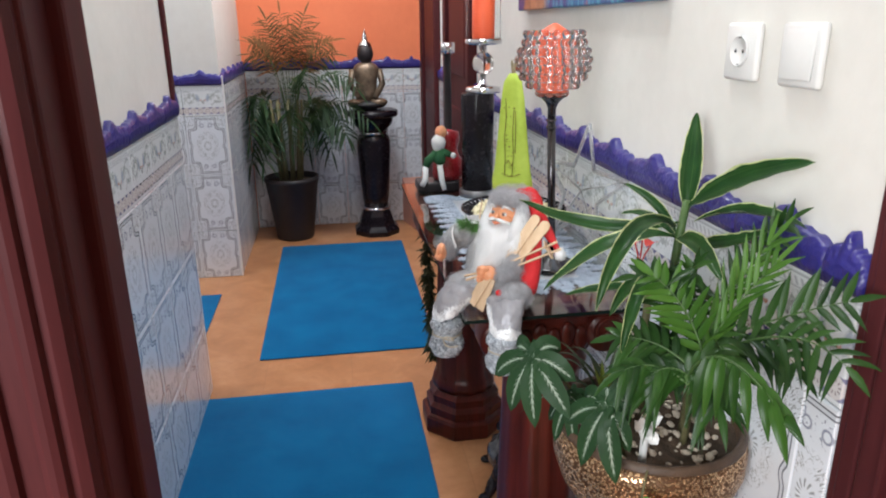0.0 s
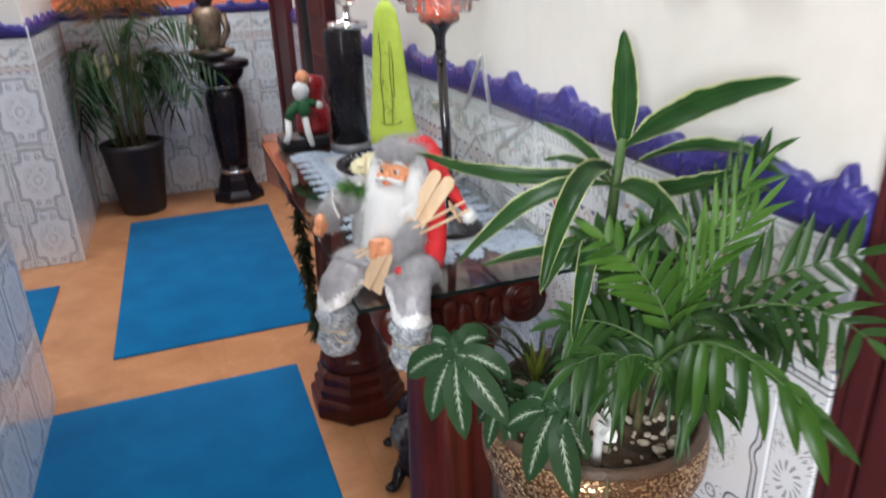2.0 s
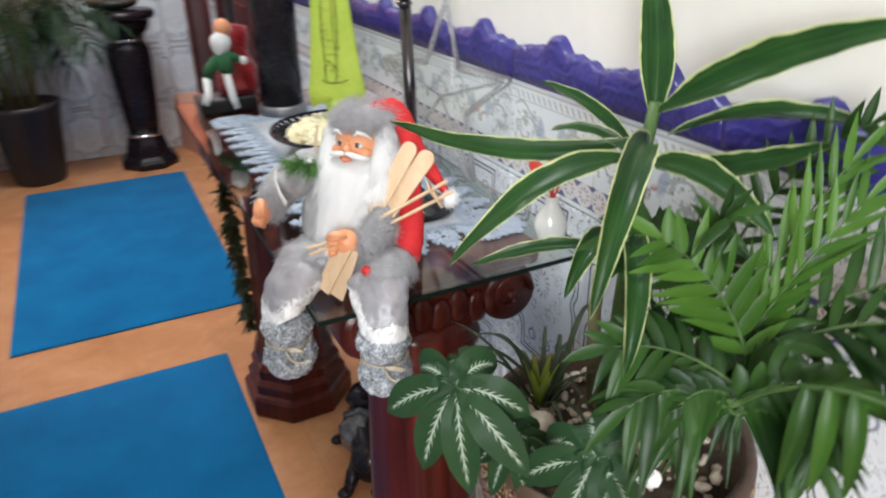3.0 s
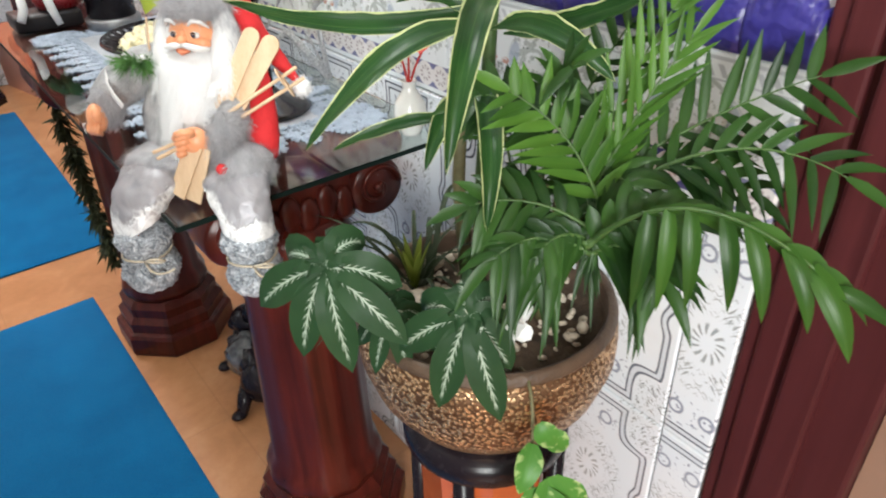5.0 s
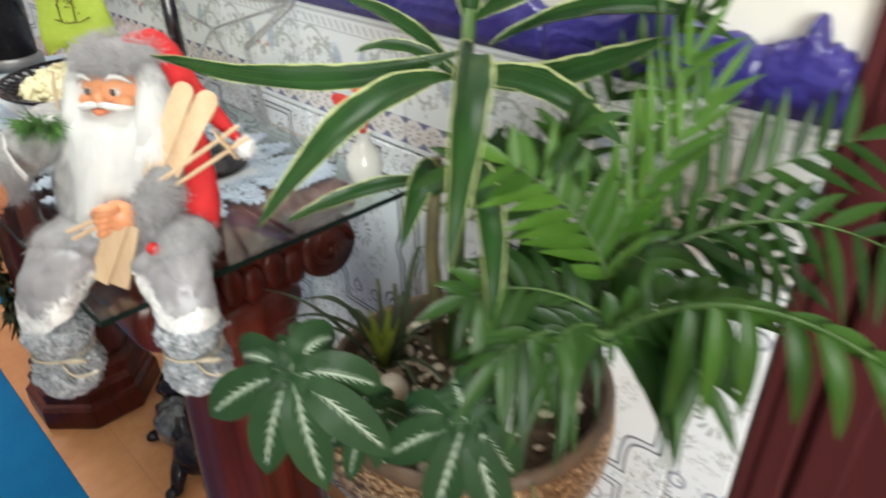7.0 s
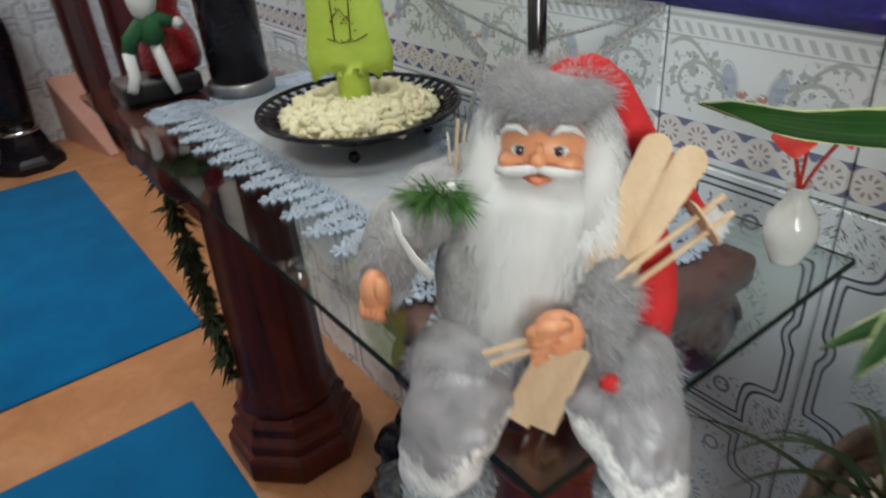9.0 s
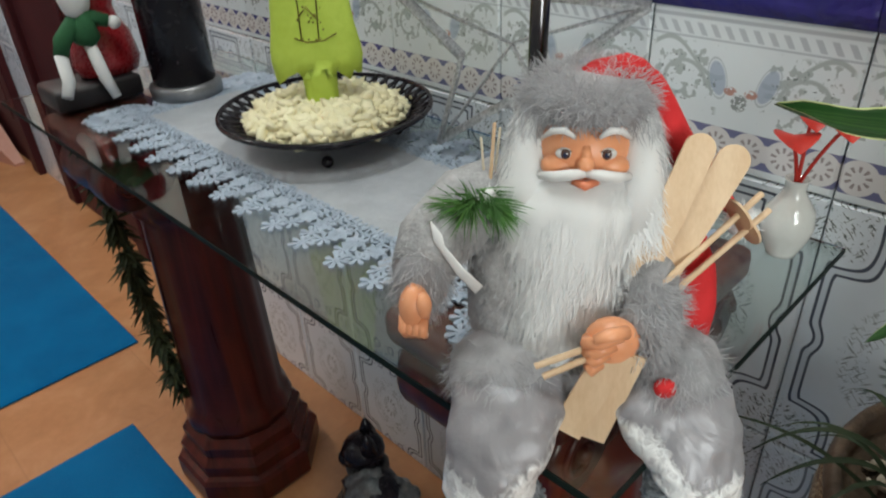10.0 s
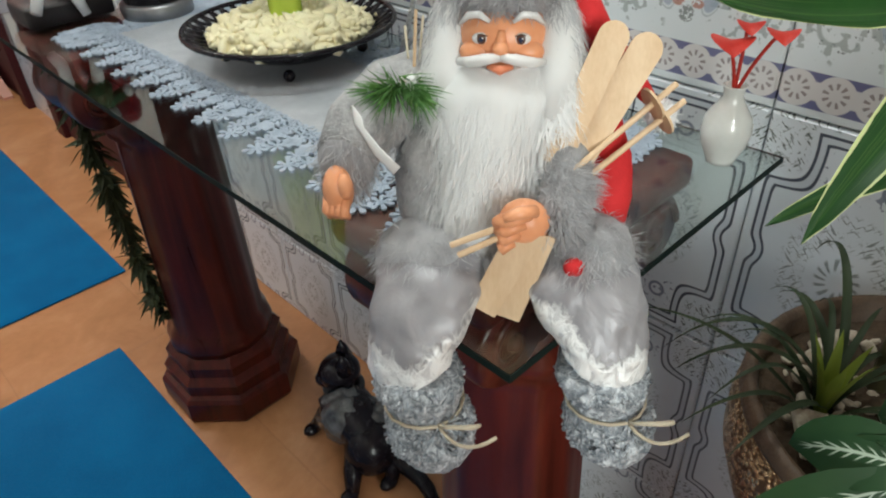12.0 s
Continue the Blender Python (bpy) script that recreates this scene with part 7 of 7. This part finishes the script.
# ---- the far end of the corridor ----
def black_pedestal():
    x, y = 0.225, 4.60
    m = Matrix.Translation((x, y, 0))
    ob = thing("pedestal", (x, y, 0), "glossy black turned pedestal with pale rings", "pedestal")
    bm = bmesh.new()
    lathe(bm, [(0.0, 0.0), (0.150, 0.0), (0.152, 0.03), (0.140, 0.045), (0.120, 0.06), (0.104, 0.12), (0.088, 0.16), (0.0, 0.162)], 8, m @ pose(0, 0, 0, 0, 0, 22.5))
    under(part("plinth", bm, BLACK, smooth=False), ob)
    bm = bmesh.new()
    lathe(bm, [(0.0, 0.175), (0.076, 0.178), (0.084, 0.25), (0.096, 0.40), (0.105, 0.55), (0.102, 0.60), (0.088, 0.640), (0.0, 0.642)], 36, m)
    under(part("shaft", bm, BLACK), ob)
    bm = bmesh.new()
    lathe(bm, [(0.0, 0.655), (0.090, 0.656), (0.094, 0.672), (0.118, 0.700), (0.126, 0.728), (0.128, 0.742), (0.0, 0.744)], 36, m)
    lathe(bm, [(0.0, 0.744), (0.150, 0.746), (0.160, 0.760), (0.156, 0.782), (0.130, 0.790), (0.0, 0.790)], 36, m)
    under(part("top_plate", bm, BLACK), ob)
    for z in (0.168, 0.648):
        bm = bmesh.new()
        lathe(bm, [(0.070, z - 0.010), (0.090, z - 0.008), (0.092, z), (0.090, z + 0.008), (0.070, z + 0.010)], 32, m)
        under(part("ring", bm, CHROME, label="pale silver ring"), ob)


def seated_statue():
    """A plain seated figure: folded legs, narrow body, head with a pointed top."""
    x, y = 0.195, 4.58
    bm = bmesh.new()
    ball(bm, (x, y, 0.815), (0.100, 0.075, 0.026), 0, 10, 20)
    ball(bm, (x - 0.055, y - 0.03, 0.828), (0.050, 0.034, 0.020), 1, 8, 14)
    ball(bm, (x + 0.055, y - 0.03, 0.828), (0.050, 0.034, 0.020), 1, 8, 14)
    lathe(bm, [(0.0, 0.82), (0.058, 0.83), (0.050, 0.88), (0.056, 0.94), (0.070, 0.985), (0.050, 1.010), (0.022, 1.022), (0.0, 1.024)], 20, Matrix.Translation((x, y, 0)), 1, 0.7)
    for s in (-1, 1):
        tube(bm, [(x + s * 0.066, y, 0.985), (x + s * 0.082, y - 0.01, 0.915), (x + s * 0.040, y - 0.05, 0.850)], [0.019, 0.016, 0.014], 1, 10)
    ball(bm, (x, y - 0.004, 1.062), (0.041, 0.042, 0.050), 0, 12, 16)
    lathe(bm, [(0.036, 1.092), (0.030, 1.108), (0.016, 1.122), (0.013, 1.140), (0.006, 1.158), (0.0, 1.175)], 16, Matrix.Translation((x, y, 0)), 2)
    for v in bm.verts:
        v.co = Vector((x + 1.18 * (v.co.x - x), y + 1.1 * (v.co.y - y), 0.789 + 1.22 * (v.co.z - 0.789)))
    ob = part("statue", bm, [BLACK_MATT, shaded("worn_gilt", (0.035, 0.024, 0.018), (0.30, 0.22, 0.15), 0.42, 14.0, metal=0.5), CHROME])
    tagged(ob, label="seated black and worn gilt statue on a black pedestal", category="statue")


def far_palm():
    x, y = -0.295, 4.585
    pot = thing("plant_pot", (x, y, 0), "tall tapered black plastic plant pot on the floor", "pot")
    bm = bmesh.new()
    lathe(bm, [(0.0, 0.002), (0.112, 0.002), (0.117, 0.02), (0.160, 0.36), (0.167, 0.368), (0.167, 0.395), (0.155, 0.396), (0.151, 0.36), (0.0, 0.355)], 36, Matrix.Translation((x, y, 0)))
    under(part("body", bm, BLACK_MATT), pot)
    bm = bmesh.new()
    lathe(bm, [(0.0, 0.368), (0.06, 0.372), (0.11, 0.366), (0.150, 0.362)], 24, Matrix.Translation((x, y, 0)))
    tagged(part("soil", bm, SOIL), label="dark soil in a black plant pot", category="soil", kind="stuff")
    plant = thing("areca_palm", (x, y, 0.365), "tall areca palm with browned top fronds in a black pot", "plant")
    rnd = random.Random(77)
    for k in range(9):
        a = 2 * math.pi * k / 9
        px, py = x + 0.06 * math.cos(a), y + 0.05 * math.sin(a)
        stem(plant, [(px, py, 0.36), (px + 0.02 * math.cos(a), py + 0.015 * math.sin(a), 0.6), (px + 0.035 * math.cos(a), py + 0.02 * math.sin(a), 0.86)], [0.013, 0.010, 0.007], STEM)
    n = 13
    for k in range(n):
        a = 2 * math.pi * k / n + rnd.uniform(-0.2, 0.2)
        px, py = x + 0.07 * math.cos(a), y + 0.05 * math.sin(a)
        far = rnd.uniform(0.20, 0.38)
        top = rnd.uniform(0.85, 1.12)
        ex, ey = x + far * math.cos(a), y + 0.5 * far * math.sin(a) - 0.05
        ex, ey = max(-0.52, ex), min(4.80, ey)
        frond(plant, (px, py, 0.55), (px + 0.4 * (ex - px), py + 0.3 * (ey - py), top + 0.06), (ex, ey, top - rnd.uniform(0.12, 0.42)), 14, 0.17, FAR_PALM, 0.6, 0.0150, 0.36, (0, -0.3, 1), 100 + k)
    for k in range(13):
        a = math.pi * (0.06 + 0.88 * k / 12)
        px, py = x + 0.03 * math.cos(a) + 0.03, y + 0.02
        ex, ez = x + 0.05 + rnd.uniform(0.20, 0.29) * math.cos(a), 1.13 + rnd.uniform(0.18, 0.30) * math.sin(a)
        frond(plant, (px, py, 0.70), (px + 0.02 * math.cos(a), py, 1.12), (max(-0.52, ex), y + rnd.uniform(-0.1, 0.1), ez - 0.05), 13, 0.15, DRY_PALM if k % 4 else FAR_PALM, 0.45, 0.0105, 0.46, (0, -0.6, 0.8), 200 + k)

    for k, end in enumerate(((0.20, 4.44, 0.74), (0.13, 4.42, 0.93), (0.06, 4.40, 0.66))):
        frond(plant, (x + 0.05, y - 0.04, 0.55), (x + 0.20, 4.50, end[2] + 0.28), end, 13, 0.15, FAR_PALM, 0.7, 0.0145, 0.4, (0, -0.5, 0.8), 300 + k)


black_pedestal()
seated_statue()
far_palm()


# ---- wall tiles and border pieces ----
def tile_mesh(name, w, h, material, gap=0.0018):
    """One tile, its face towards -y, rounded at the rim."""
    bm = bmesh.new()
    a, b, e = w / 2 - gap / 2, h / 2 - gap / 2, 0.0022
    rims = [[(-a, TILE, -b), (a, TILE, -b), (a, TILE, b), (-a, TILE, b)], [(-a, e, -b), (a, e, -b), (a, e, b), (-a, e, b)],
            [(-a + e, 0, -b + e), (a - e, 0, -b + e), (a - e, 0, b - e), (-a + e, 0, b - e)]]
    rings = [[bm.verts.new(p) for p in rim] for rim in rims]
    for lower, upper in zip(rings, rings[1:]):
        for k in range(4):
            bm.faces.new((lower[k], lower[(k + 1) % 4], upper[(k + 1) % 4], upper[k]))
    bm.faces.new(rings[-1])
    bmesh.ops.recalc_face_normals(bm, faces=bm.faces)
    mesh = bpy.data.meshes.new(name)
    bm.to_mesh(mesh)
    bm.free()
    mesh.materials.append(material)
    return mesh


def cap_mesh(w):
    """A border piece: wavy top with one peak, bulging face."""
    bm = bmesh.new()
    n = 22
    low, high = [], []
    for i in range(n + 1):
        s = i / n * 2 - 1
        peak = 0.022 * max(0.0, 1 - abs(s) / 0.22) ** 0.8
        waves = 0.006 * abs(math.sin(3.3 * math.pi * s)) + 0.010 * (1 - abs(s) ** 2)
        high.append((s * (w / 2 - 0.0008), 0.042 + waves + peak))
        low.append((s * (w / 2 - 0.0008), 0.0))
    rows = []
    for depth, share in ((TILE, 0.0), (-0.003, 0.0), (-0.007, 0.25), (-0.008, 0.6), (-0.005, 0.93), (-0.001, 1.0), (TILE, 1.0)):
        rows.append([bm.verts.new((x, depth, share * z)) for x, z in high])
    for a, b in zip(rows, rows[1:]):
        for i in range(n):
            bm.faces.new((a[i], a[i + 1], b[i + 1], b[i]))
    for i in (0, n):
        bm.faces.new([row[i] for row in rows])
    bmesh.ops.recalc_face_normals(bm, faces=bm.faces)
    mesh = bpy.data.meshes.new("border_tile")
    bm.to_mesh(mesh)
    bm.free()
    mesh.materials.append(PURPLE)
    for f in mesh.polygons:
        f.use_smooth = True
    return mesh


CAP = cap_mesh(0.199)
meshes = {}


def piece(name, mesh, parent, m):
    ob = new(name, mesh)
    ob.parent = parent
    ob.matrix_world = m
    return ob


def dado(parent, origin, turn, length, top, start=0.0):
    """Tiles a wall's lower part: origin at the left end of the face as one looks at it, on the floor."""
    base = Matrix.Translation(origin) @ pose(0, 0, 0, 0, 0, turn)
    cuts = [0.0]
    x = start if start > 0.002 else 0.1985
    while x < length - 0.004:
        cuts.append(x)
        x += 0.1985
    cuts.append(length)
    levels = [(top - 0.15, top, FRIEZE)]
    z = top - 0.15
    while z > 0.004:
        levels.append((max(0.0, z - 0.30), z, MEDALLION))
        z -= 0.30
    for a, b in zip(cuts, cuts[1:]):
        for low, high, material in levels:
            key = (round(b - a, 3), round(high - low, 3), material.name)
            if key not in meshes:
                meshes[key] = tile_mesh("tile", b - a, high - low, material)
            piece("tile", meshes[key], parent, base @ pose((a + b) / 2, 0, (low + high) / 2))
        if b - a > 0.15:
            piece("border_tile", CAP, parent, base @ pose((a + b) / 2, 0, top) @ Matrix.Diagonal(((b - a) / 0.1985, 1, 1, 1)))
        else:
            key = ("cap", round(b - a, 3))
            if key not in meshes:
                meshes[key] = cap_mesh(b - a)
            piece("border_tile", meshes[key], parent, base @ pose((a + b) / 2, 0, top))


# looking at the right wall, its left end is the far one
dado(wall_right, (RIGHT, 3.22, 0), -90, 3.22 - 0.932, TOP_R, (3.22 - 1.59) % 0.1985)
dado(wall_right, (RIGHT, 4.22, 0), -90, 0.32, TOP_L - 0.02)
dado(wall_left, (LEFT, 0.932, 0), 90, 2.65 - 0.932, TOP_L, 0.12)
dado(wall_niche, (-0.95, 3.897, 0), 0, 0.95 - 0.552, TOP_L, 0.2)
dado(wall_niche, (NICHE, 3.903, 0), 90, FAR - 3.905, TOP_L)
dado(wall_far, (NICHE + 0.002, FAR, 0), 0, RIGHT - 0.03 - NICHE, TOP_L + 0.01)
